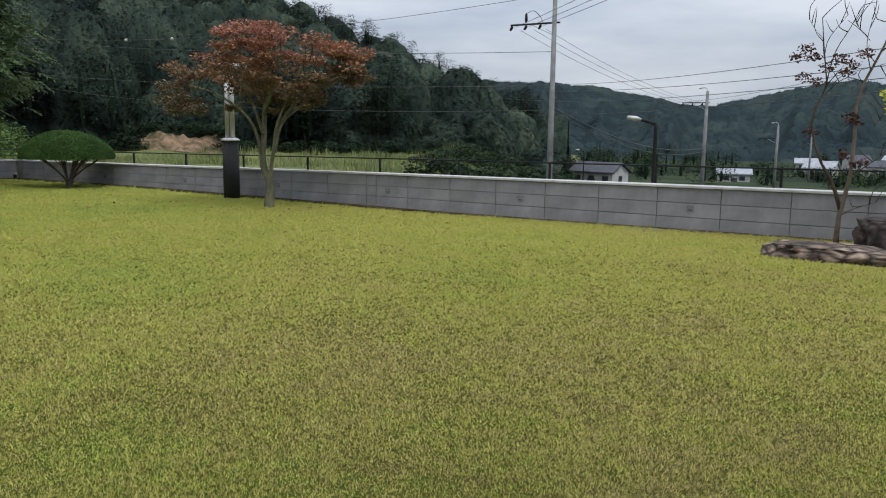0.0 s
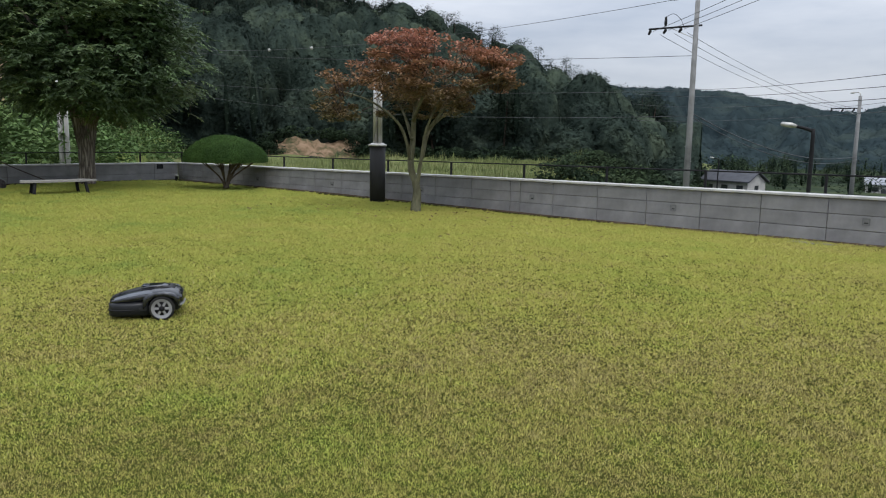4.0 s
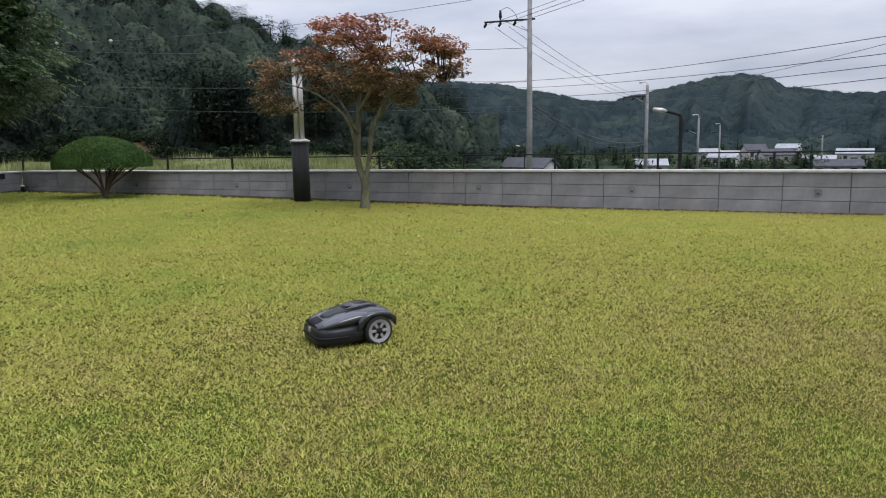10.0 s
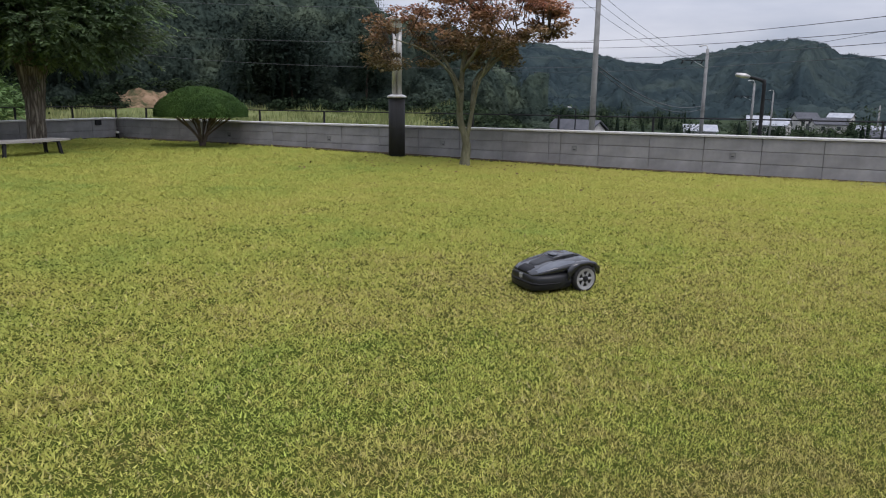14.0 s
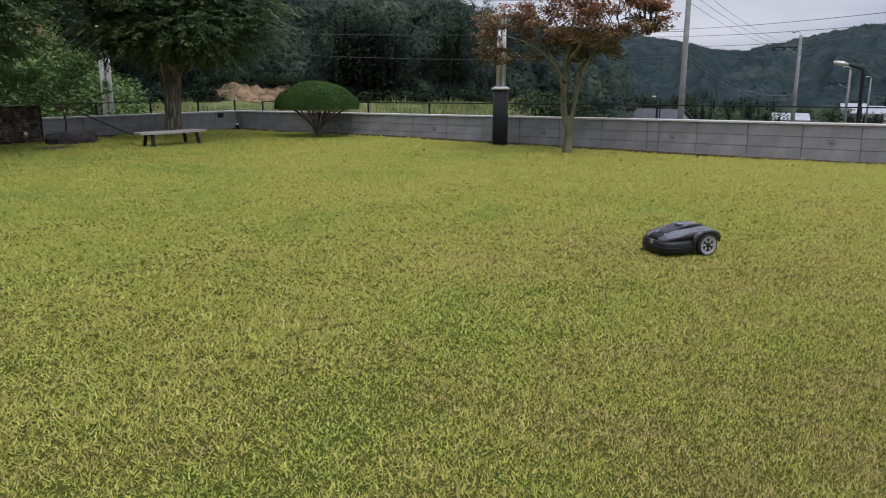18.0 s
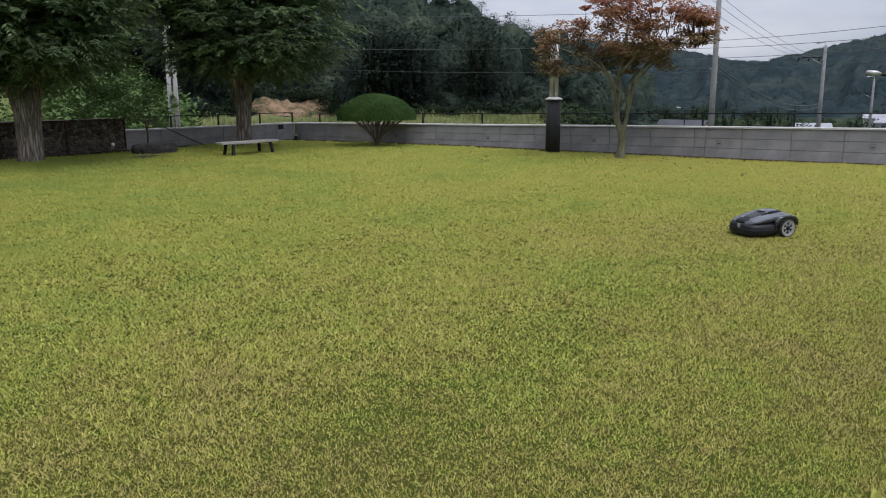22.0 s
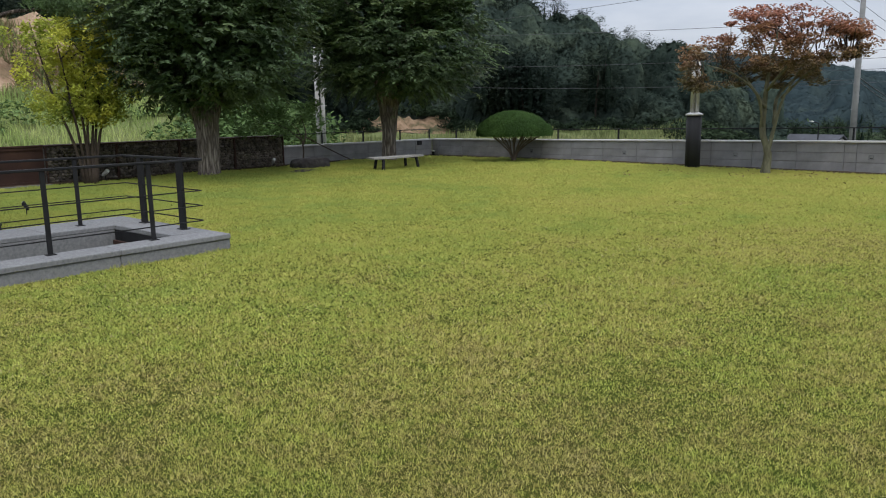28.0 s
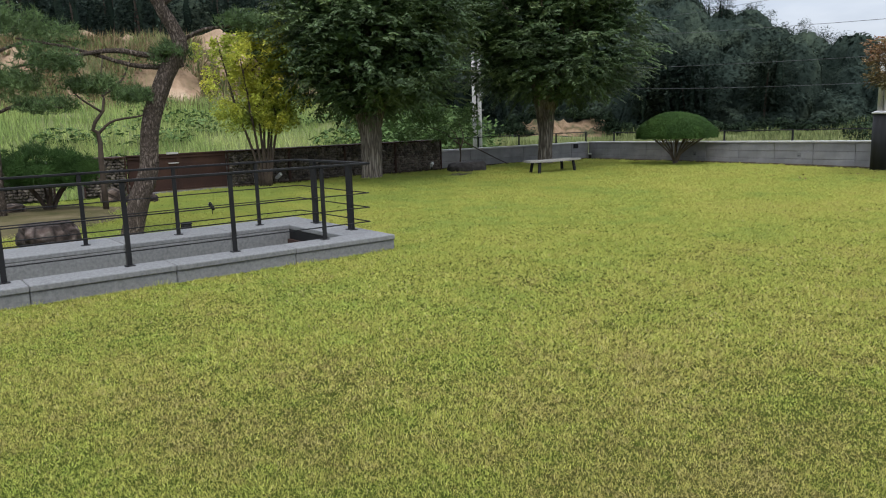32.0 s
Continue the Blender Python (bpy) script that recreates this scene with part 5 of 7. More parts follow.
# ---- curved bench under the tree ----
def bench():
    b = thing("bench", (-20.38, 8.62, -0.01), "curved backless bench with grey timber seat and black legs", "bench", rz=-4)
    R, n = 3.2, 12
    for row in range(4):
        bm = bmesh.new()
        r0, r1 = R - 0.26 + row * 0.13 + 0.005, R - 0.26 + (row + 1) * 0.13 - 0.005
        rings = []
        for i in range(n + 1):
            a = -0.275 + 0.55 * i / n
            rings.append([bm.verts.new((r * math.cos(a) - R, r * math.sin(a), z)) for r, z in ((r0, 0.325), (r1, 0.325), (r1, 0.37), (r0, 0.37))])
        for p, q in zip(rings[:-1], rings[1:]):
            for k in range(4):
                bm.faces.new((p[k], p[(k + 1) % 4], q[(k + 1) % 4], q[k]))
        bm.faces.new(rings[0]), bm.faces.new(rings[-1][::-1])
        part("seat_board", bm, M["seat_wood"], b)
    for a in (-0.183, 0.183):
        for r in (R - 0.2, R + 0.2):
            x, y = r * math.cos(a) - R, r * math.sin(a)
            leg = box(x - 0.03, x + 0.03, y - 0.034, y + 0.034, -0.02, 0.30, 0.004)
            for v in leg.verts:
                v.co.y += math.copysign(0.045, a) * (1 - v.co.z / 0.3)
                v.co.x += math.copysign(0.03, r - R) * (1 - v.co.z / 0.3)
            part("leg", leg, M["black"], b)
        x0, y0 = (R - 0.24) * math.cos(a) - R, (R - 0.24) * math.sin(a)
        x1, y1 = (R + 0.24) * math.cos(a) - R, (R + 0.24) * math.sin(a)
        part("bearer", tubes_mesh("bearer", [([(x0, y0, 0.308), (x1, y1, 0.308)], [0.018, 0.018])], M["black"], 6), None, b)


bench()


def spot(x, y, rz, white=True, h=0.16):
    s = thing("garden_spotlight", (x, y, 0), "small white garden spotlight on a spike" if white else "small black garden spotlight on a spike", "spotlight", "garden spotlights", rz=rz)
    part("spike", tubes_mesh("spike", [([(0, 0, -0.05), (0, 0, h)], [0.012, 0.012])], M["black"], 6), None, s)
    part("housing", tubes_mesh("housing", [([(-0.09, 0, h - 0.02), (-0.06, 0, h), (0.07, 0, h + 0.09), (0.09, 0, h + 0.105)], [0.03, 0.052, 0.058, 0.058])], M["coping"] if white else M["black"], 10), None, s, m=Matrix.Scale(0.8, 4, (0, 1, 0)))
    part("lens", tubes_mesh("lens", [([(0.088, 0, h + 0.104), (0.096, 0, h + 0.109)], [0.048, 0.046])], M["lamp_glass"], 10), None, s)
    return s


spot(-24.1, 2.05, 20)
spot(-23.9, 7.0, -20)
spot(-18.8, -1.8, 200, False, 0.14).scale = (0.6, 0.6, 0.8)

# ---- plants of the garden ----
def clump_leaves(centres, radii, per, length, width, up=0.4, droop=0.3, squash=0.7, shell=0.4):
    C = []
    for c, r in zip(centres, radii):
        p = ball_points(per, r, shell)
        p[:, 2] *= squash
        C.append(p + c)
    return leaves(np.concatenate(C), length, width, up, droop)


def sprays(C, D, length, per, leaf, width):
    """Twigs that arch outwards and hang, with leaves in two ranks along them."""
    n = len(C)
    D = D + rng.normal(0, 0.35, (n, 3))
    D /= np.linalg.norm(D, axis=1)[:, None]
    side = np.cross(D, [0, 0, 1.0])
    side /= np.linalg.norm(side, axis=1)[:, None] + 1e-6
    L = length * rng.uniform(0.6, 1.3, n)
    s = np.tile(np.linspace(0.05, 1, per), n)
    i = np.repeat(np.arange(n), per)
    rank = np.tile(np.where(np.arange(per) % 2, 1.0, -1.0), n)[:, None]
    P = C[i] + D[i] * (s * L[i])[:, None]
    P[:, 2] -= 0.22 * L[i] * s ** 2
    w = D[i] * 0.55 + side[i] * rank * 0.75 + [0, 0, -0.32] + rng.normal(0, 0.2, (len(i), 3))
    w /= np.linalg.norm(w, axis=1)[:, None]
    nn = np.array([0, 0, 1.0]) + rng.normal(0, 0.3, (len(i), 3))
    x = np.cross(w, nn)
    x /= np.linalg.norm(x, axis=1)[:, None] + 1e-6
    ll = (leaf * rng.uniform(0.7, 1.25, len(i)))[:, None]
    ww = (width * rng.uniform(0.75, 1.2, len(i)))[:, None]
    V = np.stack([P, P + w * ll * 0.45 + x * ww / 2, P + w * ll, P + w * ll * 0.45 - x * ww / 2], 1).reshape(-1, 3)
    return V, np.arange(len(i) * 4).reshape(-1, 4)


def zelkova(place, r, low, top, label, trunk_r, seed, lean=(0, 0), forks=()):
    """A big dense tree: stout forked trunk, limbs, a domed crown of drooping leaf sprays."""
    global rng
    rng = np.random.default_rng(seed)
    t = thing("tree", place, label, "tree", "big trees by the gabion")
    fork = min(low - 0.35, 1.7)
    limbs = [(bend([(0, 0, -0.15), (0.0, 0, 0.25), (0.02, 0.02, fork * 0.6), (lean[0] * 0.3, lean[1] * 0.3, fork)], 9), trunk_r * np.array([1.45, 1.12, 1.0, 0.95, 0.92, 0.92, 0.95, 1.0, 0.98]))]
    part("trunk", tubes_mesh("trunk", limbs, M["bark"], 18, 0.07), None, t)
    cz = (low + top) / 2
    for sx, sy, w in forks:
        arm = bend([(0, 0, fork * 0.55), (sx * 0.25, sy * 0.25, fork * 0.85), (sx * 0.7, sy * 0.7, fork + 0.6), (sx * 1.3, sy * 1.3, low + 0.9)], 9)
        part("limb", tubes_mesh("limb", [(arm, trunk_r * w * np.linspace(1, 0.6, 9))], M["bark"], 14, 0.06), None, t)
    for k in range(8):
        a = k * 2 * math.pi / 8 + rng.uniform(-0.3, 0.3)
        rr = r * rng.uniform(0.45, 0.75)
        e = np.array([rr * math.cos(a) + lean[0], rr * math.sin(a) + lean[1], cz + rng.uniform(-0.2, 1.2)])
        m = e * [0.35, 0.35, 0] + [lean[0] * 0.3, lean[1] * 0.3, fork + (e[2] - fork) * 0.55]
        branch = (bend([(lean[0] * 0.3 + 0.1 * math.cos(a), lean[1] * 0.3 + 0.1 * math.sin(a), fork - 0.15), m, e], 8), np.linspace(trunk_r * 0.5, 0.03, 8))
        part("limb", tubes_mesh("limb", [branch], M["bark"], 9, 0.05), None, t)
    def dome(n, inner, outer, power):
        """Points of a lumpy dome with a nearly flat underside, and the way out from its middle."""
        d = rng.normal(0, 1, (n, 3))
        d /= np.linalg.norm(d, axis=1)[:, None]
        rad = inner + (outer - inner) * rng.uniform(0, 1, n) ** power
        lump = np.array([1 + 0.20 * noise.noise(Vector(q) * 2.1 + Vector((seed, 0, 0))) + 0.10 * noise.noise(Vector(q) * 5.0) for q in d])
        C = d * (rad * lump)[:, None] * [r, r, (top - low) * 0.60]
        C[:, 2] += low + (top - low) * 0.40
        under = low - 0.1 + 0.15 * np.hypot(C[:, 0], C[:, 1]) ** 1.3 + 0.3 * rng.uniform(-1, 1, n)
        C[:, 2] = np.where(C[:, 2] < under, under, C[:, 2])
        return C + [lean[0], lean[1], 0], d

    # inner leaves, coloured darker for the shade inside, then hanging sprays over them
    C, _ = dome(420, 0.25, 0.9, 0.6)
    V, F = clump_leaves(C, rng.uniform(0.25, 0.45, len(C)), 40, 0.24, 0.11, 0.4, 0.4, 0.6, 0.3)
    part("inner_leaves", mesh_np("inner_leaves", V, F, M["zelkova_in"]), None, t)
    C, d = dome(330, 0.74, 1.04, 0.6)
    i = np.repeat(np.arange(len(C)), 9)
    q = rng.normal(0, 1, (len(i), 3)) * [0.27, 0.27, 0.10]
    C, d = C[i] + q, d[i] + q * [0.8, 0.8, 1.6]
    V, F = sprays(C, d * [1, 1, 0.3] + [0, 0, 0.1], 0.42, 16, 0.15, 0.052)
    skin = np.repeat(d * [1, 1, 0.9] + [0, 0, 0.12], 16 * 4, 0)
    part("crown", canopy(mesh_np("crown", V, F, M["zelkova"]), skin), None, t)
    return t


zelkova((-22.55, 4.0, 0.05), 2.3, 2.2, 6.6, "large dark green broadleaf tree with a stout grey trunk", 0.29, 21, (0.05, 0.0), ((-0.16, -0.5, 0.72), (0.2, 0.6, 0.72), (0.3, -0.1, 0.6)))
zelkova((-22.4, 10.35, 0.05), 2.75, 2.35, 7.0, "large dark green tree with forked trunk behind the bench", 0.235, 33, (0.15, 0.2), ((-0.14, -0.38, 0.78), (0.10, 0.22, 0.82)))


def maple():
    global rng
    rng = np.random.default_rng(5)
    t = thing("maple_tree", (-11.57, 12.5, -0.04), "small maple tree turning orange and red on a forked trunk", "tree")
    U = np.array([0.86, 0.51])

    def p(u, z, w=0.0):
        q = U * u + np.array([-U[1], U[0]]) * w
        return (q[0], q[1], z)

    trunk = [(bend([p(0, -0.1), p(0, 0.1), p(0.02, 0.53), p(-0.13, 1.0), p(-0.1, 1.5, 0.1), p(-0.08, 2.05, 0.1), p(0.0, 2.6, 0.1), p(0.1, 3.4, 0.05)], 16), np.array([0.17, 0.125, 0.115, 0.105, 0.09, 0.08, 0.075, 0.07, 0.066, 0.06, 0.055, 0.05, 0.042, 0.034, 0.026, 0.018]))]
    part("trunk", tubes_mesh("trunk", trunk, M["maple_bark"], 12, 0.05), None, t)
    big = [
        ([p(0.02, 0.5), p(0.07, 0.85, -0.05), p(0.15, 1.3, -0.1), p(0.24, 1.78, -0.2), p(0.52, 2.4, -0.3), p(0.85, 3.1, -0.3)], 0.055),
        ([p(-0.13, 1.1), p(-0.22, 1.6, -0.1), p(-0.42, 2.0, -0.2), p(-0.95, 2.4, -0.3), p(-1.55, 2.6, -0.4)], 0.045),
        ([p(0.13, 1.2), p(0.28, 1.9, 0.4), p(1.0, 2.5, 0.8), p(1.4, 2.9, 1.0)], 0.05),
        ([p(-0.1, 1.6), p(-0.4, 2.2, 0.5), p(-0.8, 2.8, 0.9)], 0.045),
        ([p(-0.08, 2.0), p(0.3, 2.7, -0.6), p(0.5, 3.3, -1.0)], 0.04),
        ([p(0.24, 1.8), p(0.85, 2.45, -0.2), p(1.7, 2.9, 0.0)], 0.035),
    ]
    for pts, r in big:
        part("branch", tubes_mesh("branch", [(bend(pts, 12), np.linspace(r, 0.012, 12))], M["maple_bark"], 8, 0.05), None, t)
    # twig clusters
    C, twigs = [], []
    tips = [np.array(pts[-1]) for pts, _ in big] + [np.array(p(0.1, 3.5))]
    n = 190
    while len(C) < n:
        q = rng.normal(0, 1, 3)
        q /= np.linalg.norm(q)
        k = rng.uniform(0.35, 1.0) ** 0.6
        u, w, z = 1.95 * q[0] * k, 1.75 * q[1] * k, 2.92 + 1.02 * q[2] * k
        z += 0.15 - 0.1 * abs(u)
        if len(C) < 16:
            u, w, z = rng.uniform(1.3, 2.0), rng.uniform(-0.5, 0.5), rng.uniform(2.75, 3.45)
        elif len(C) < 34:
            u, w, z = rng.uniform(-2.15, -1.1), rng.uniform(-0.6, 0.6), rng.uniform(2.0, 3.05)
        elif u < -1.0 and z > 3.35:
            continue
        if z < 1.85 + 0.12 * rng.uniform() or noise.noise((u * 1.3, w * 1.3, z * 1.9)) < -0.12:
            continue
        c = np.array(p(u + 0.12, z, w))
        C.append(c)
        near = min(tips, key=lambda s: np.linalg.norm(s - c))
        twigs.append((bend([near * 0.55 + c * 0.45 - [0, 0, 0.2], c * 0.7 + near * 0.3, c], 5), np.linspace(0.014, 0.004, 5)))
    tagged(part("twig_mass", tubes_mesh("twig_mass", twigs, M["dark_bark"], 4), None, t), kind="stuff")
    V, F = clump_leaves(C, rng.uniform(0.16, 0.36, n), 105, 0.08, 0.055, 0.6, 0.3, 0.4, 0.2)
    part("crown", mesh_np("crown", V, F, M["maple"]), None, t)


maple()


def fallen_leaves():
    """A few dry leaves on the grass round the maple."""
    global rng
    rng = np.random.default_rng(6)
    P = np.stack([rng.normal(-11.4, 2.6, 110), rng.normal(11.4, 1.3, 110)], 1)
    P = P[(P[:, 1] < 13.9)]
    V, F = leaves(np.column_stack([P, lawn_z(P[:, 0], P[:, 1]) + 0.045]), 0.07, 0.05, 0.8, 0.0)
    return tagged(new("fallen_leaves", mesh_np("fallen_leaves", V, F, M["dry"])), "dry brown leaves scattered on the grass", "leaves", kind="stuff")


fallen_leaves()


def topiary():
    global rng
    rng = np.random.default_rng(9)
    t = thing("topiary_pine", (-19.55, 13.1, -0.04), "round-topped clipped green pine with many bare stems", "tree")
    RX, HZ, BZ = 1.17, 0.70, 0.88

    def skin(d, k):
        """A point of the clipped dome in direction d, at the share k of its depth."""
        lump = np.array([1 + 0.05 * noise.noise(Vector(q) * 2.5) + 0.025 * noise.noise(Vector(q) * 7) for q in d])
        C = d * (k * lump)[:, None] * [RX, RX, HZ]
        C[:, 2] += BZ - 0.05 * np.hypot(C[:, 0], C[:, 1]) / RX
        return C

    part("root_stem", tubes_mesh("root_stem", [(bend([(0, 0, -0.08), (0.01, 0, 0.08), (0.0, 0.01, 0.22)], 6), [0.12, 0.095, 0.085, 0.08, 0.08, 0.07])], M["stem_bark"], 10, 0.06), None, t)
    for k in range(13):
        a = k * 2 * math.pi / 8.3 + rng.uniform(-0.2, 0.2)
        r = rng.uniform(0.75, 1.02) if k < 9 else rng.uniform(0.3, 0.7)
        c, q = math.cos(a), math.sin(a)
        arm = bend([(0.03 * c, 0.03 * q, 0.05), (0.13 * c, 0.13 * q, 0.3), (r * 0.5 * c, r * 0.5 * q, 0.62 + rng.uniform(-0.05, 0.05)), (r * c, r * q, 0.98)], 9)
        part("stem", tubes_mesh("stem", [(arm, np.linspace(0.030, 0.013, 9))], M["stem_bark"], 7, 0.08), None, t)
        for g in (-1, 1):
            e = arm[-1] + np.array([-q * g * 0.2 + 0.1 * c, c * g * 0.2 + 0.1 * q, 0.06])
            part("twig", tubes_mesh("twig", [(bend([arm[5], arm[6] * 0.5 + e * 0.5 - [0, 0, 0.03], e], 5), np.linspace(0.015, 0.008, 5))], M["stem_bark"], 5), None, t)
    # the dense inside of the crown, its shade put into a dark green
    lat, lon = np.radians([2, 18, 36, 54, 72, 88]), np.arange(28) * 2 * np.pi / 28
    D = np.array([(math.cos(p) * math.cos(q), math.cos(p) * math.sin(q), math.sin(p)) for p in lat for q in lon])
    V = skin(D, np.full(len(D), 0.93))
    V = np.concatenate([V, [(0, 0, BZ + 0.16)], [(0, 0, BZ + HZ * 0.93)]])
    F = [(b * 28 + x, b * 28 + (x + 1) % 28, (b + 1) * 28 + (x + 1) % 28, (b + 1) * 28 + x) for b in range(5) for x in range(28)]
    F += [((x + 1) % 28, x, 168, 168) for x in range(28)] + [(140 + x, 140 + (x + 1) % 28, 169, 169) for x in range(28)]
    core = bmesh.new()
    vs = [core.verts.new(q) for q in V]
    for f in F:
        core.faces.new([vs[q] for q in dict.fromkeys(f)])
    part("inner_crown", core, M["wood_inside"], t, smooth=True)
    n = 36000
    d = rng.normal(0, 1, (n, 3))
    d /= np.linalg.norm(d, axis=1)[:, None]
    d[:, 2] = np.abs(d[:, 2])
    V, F = leaves(skin(d, rng.uniform(0.92, 1.035, n)), 0.085, 0.02, 0.1, -0.7)
    part("crown", canopy(mesh_np("crown", V, F, M["topiary"]), np.repeat(d + [0, 0, 0.1], 4, 0)), None, t)


topiary()


def yellow_tree():
    global rng
    rng = np.random.default_rng(14)
    t = thing("young_tree", (-23.55, 1.45, 0), "slender many-stemmed young tree with yellowing leaves", "tree")
    C = []
    for k, (du, dv) in enumerate([(-0.75, -0.1), (-0.4, 0.15), (-0.1, -0.1), (0.25, 0.1), (0.6, 0.0), (0.0, 0.3), (0.42, -0.2)]):
        top = 3.3 + 0.45 * rng.uniform()
        pts = bend([(0.12 * du, 0.13 * du, -0.05), (0.1 * du, 0.36 * du, 0.9), (dv * 0.5, du * 0.85, 2.0), (dv, du * 1.25 - 0.05, top)], 10)
        part("stem", tubes_mesh("stem", [(pts, np.linspace(0.045, 0.012, 10))], M["dark_bark"], 7), None, t)
        for q in range(34):
            s = pts[4 + q % 6]
            C.append(s + rng.normal(0, 1, 3) * [0.34, 0.36, 0.30] + [0, 0, 0.2])
        for q in range(5):
            s = pts[5 + q % 4]
            e = s + rng.normal(0, 1, 3) * [0.3, 0.35, 0.1] + [0, 0, 0.5]
            part("branch", tubes_mesh("branch", [(bend([s, s * 0.5 + e * 0.5 - [0, 0, 0.05], e], 6), np.linspace(0.016, 0.006, 6))], M["dark_bark"], 5), None, t)
    C = np.array(C)
    C = C[(C[:, 2] > 1.45 + 0.25 * rng.uniform(0, 1, len(C))) & (C[:, 2] < 3.9)]
    V, F = clump_leaves(C, rng.uniform(0.12, 0.28, len(C)), 84, 0.098, 0.046, 0.3, 0.5, 1.1, 0.2)
    part("crown", mesh_np("crown", V, F, M["yellow"]), None, t)


yellow_tree()


def needles(C, length=0.11):
    """Tufts of pine needles round centres."""
    base = np.repeat(np.asarray(C), 9, axis=0)
    n = len(base)
    d = rng.normal(0, 1, (n, 3)) + [0, 0, 0.7]
    d /= np.linalg.norm(d, axis=1)[:, None]
    s = np.cross(d, rng.normal(0, 1, (n, 3)))
    s /= np.linalg.norm(s, axis=1)[:, None]
    w = 0.006
    L = length * rng.uniform(0.7, 1.2, n)[:, None]
    V = np.stack([base - s * w, base + s * w, base + d * L], 1).reshape(-1, 3)
    return V, np.arange(n * 3).reshape(n, 3)


def pads(centres, n):
    C = []
    for x, y, z, rx, ry, rz in centres:
        k = 16
        sub = ball_points(k, 0.8, 0.2) * [rx, ry, rz] + [x, y, z]
        for c in sub:
            q = ball_points(max(8, n // k), 1, 0.1)
            q[:, 2] = np.abs(q[:, 2]) * 1.1 - 0.3
            C.append(q * (0.12 + 0.28 * (rx + ry) / 2 * rng.uniform(0.6, 1.2)) * [1, 1, 0.75] + c)
    return np.concatenate(C)


def garden_pine():
    global rng
    rng = np.random.default_rng(17)
    t = thing("pine_tree", (-17.22, -3.62, 0), "old leaning pine tree with cracked bark and flat needle pads", "tree")
    tr = bend([(0.02, -0.04, -0.1), (0, 0, 0.05), (0.03, 0.11, 0.48), (0.06, 0.30, 0.98), (0.12, 0.37, 1.67), (0.23, 0.64, 2.38), (0.3, 0.85, 2.73), (0.25, 0.76, 3.07), (0.18, 0.6, 3.41), (0.1, 0.4, 4.0), (0.2, 0.6, 4.9), (0.15, 0.5, 5.4)], 30)
    part("trunk", tubes_mesh("trunk", [(tr, np.interp(np.linspace(0, 1, 30), [0, 0.08, 0.3, 0.5, 0.62, 1], [0.21, 0.16, 0.135, 0.12, 0.10, 0.05]))], M["pine_bark"], 16, 0.07), None, t)
    brs = [([(0.28, 0.9, 2.62), (0.1, 0.45, 2.62), (-0.02, 0.0, 2.70), (-0.1, -0.6, 2.60), (-0.25, -1.3, 2.45)], 0.06),
           ([(0.28, 0.88, 2.5), (0.12, 0.5, 2.46), (0.0, 0.1, 2.52), (-0.15, -0.5, 2.72), (-0.3, -1.2, 2.85)], 0.05),
           ([(0.28, 0.9, 2.85), (0.4, 1.2, 3.0), (0.52, 1.55, 3.05), (0.6, 1.9, 3.12)], 0.035),
           ([(0.2, 0.65, 3.35), (0.35, 1.0, 3.6), (0.5, 1.35, 3.95)], 0.05),
           ([(0.12, 0.45, 3.9), (-0.1, -0.2, 4.1), (-0.3, -1.0, 4.2)], 0.045),
           ([(0.15, 0.5, 4.3), (0.5, 0.4, 4.6), (1.0, 0.2, 4.7)], 0.04)]
    for pts, r in brs:
        part("branch", tubes_mesh("branch", [(bend(pts, 10), np.linspace(r, 0.012, 10))], M["pine_bark"], 7, 0.08), None, t)
    C = pads([(0.2, 0.72, 2.62, 0.3, 0.27, 0.22), (-0.1, -0.85, 2.55, 0.5, 0.62, 0.2), (-0.3, -1.35, 2.25, 0.5, 0.5, 0.25), (-0.15, -0.35, 2.2, 0.3, 0.35, 0.12), (-0.3, -1.2, 3.1, 0.6, 0.7, 0.25), (0.55, 1.75, 3.1, 0.3, 0.42, 0.14), (0.1, 0.2, 2.05, 0.3, 0.3, 0.1),
              (0.5, 1.3, 4.1, 0.6, 0.6, 0.25), (-0.3, -1.0, 4.3, 0.7, 0.8, 0.3), (1.0, 0.2, 4.8, 0.7, 0.7, 0.3), (0.15, 0.5, 5.4, 0.9, 0.9, 0.4)], 330)
    V, F = needles(C)
    part("foliage", mesh_np("foliage", V, F, M["needle"]), None, t)


garden_pine()


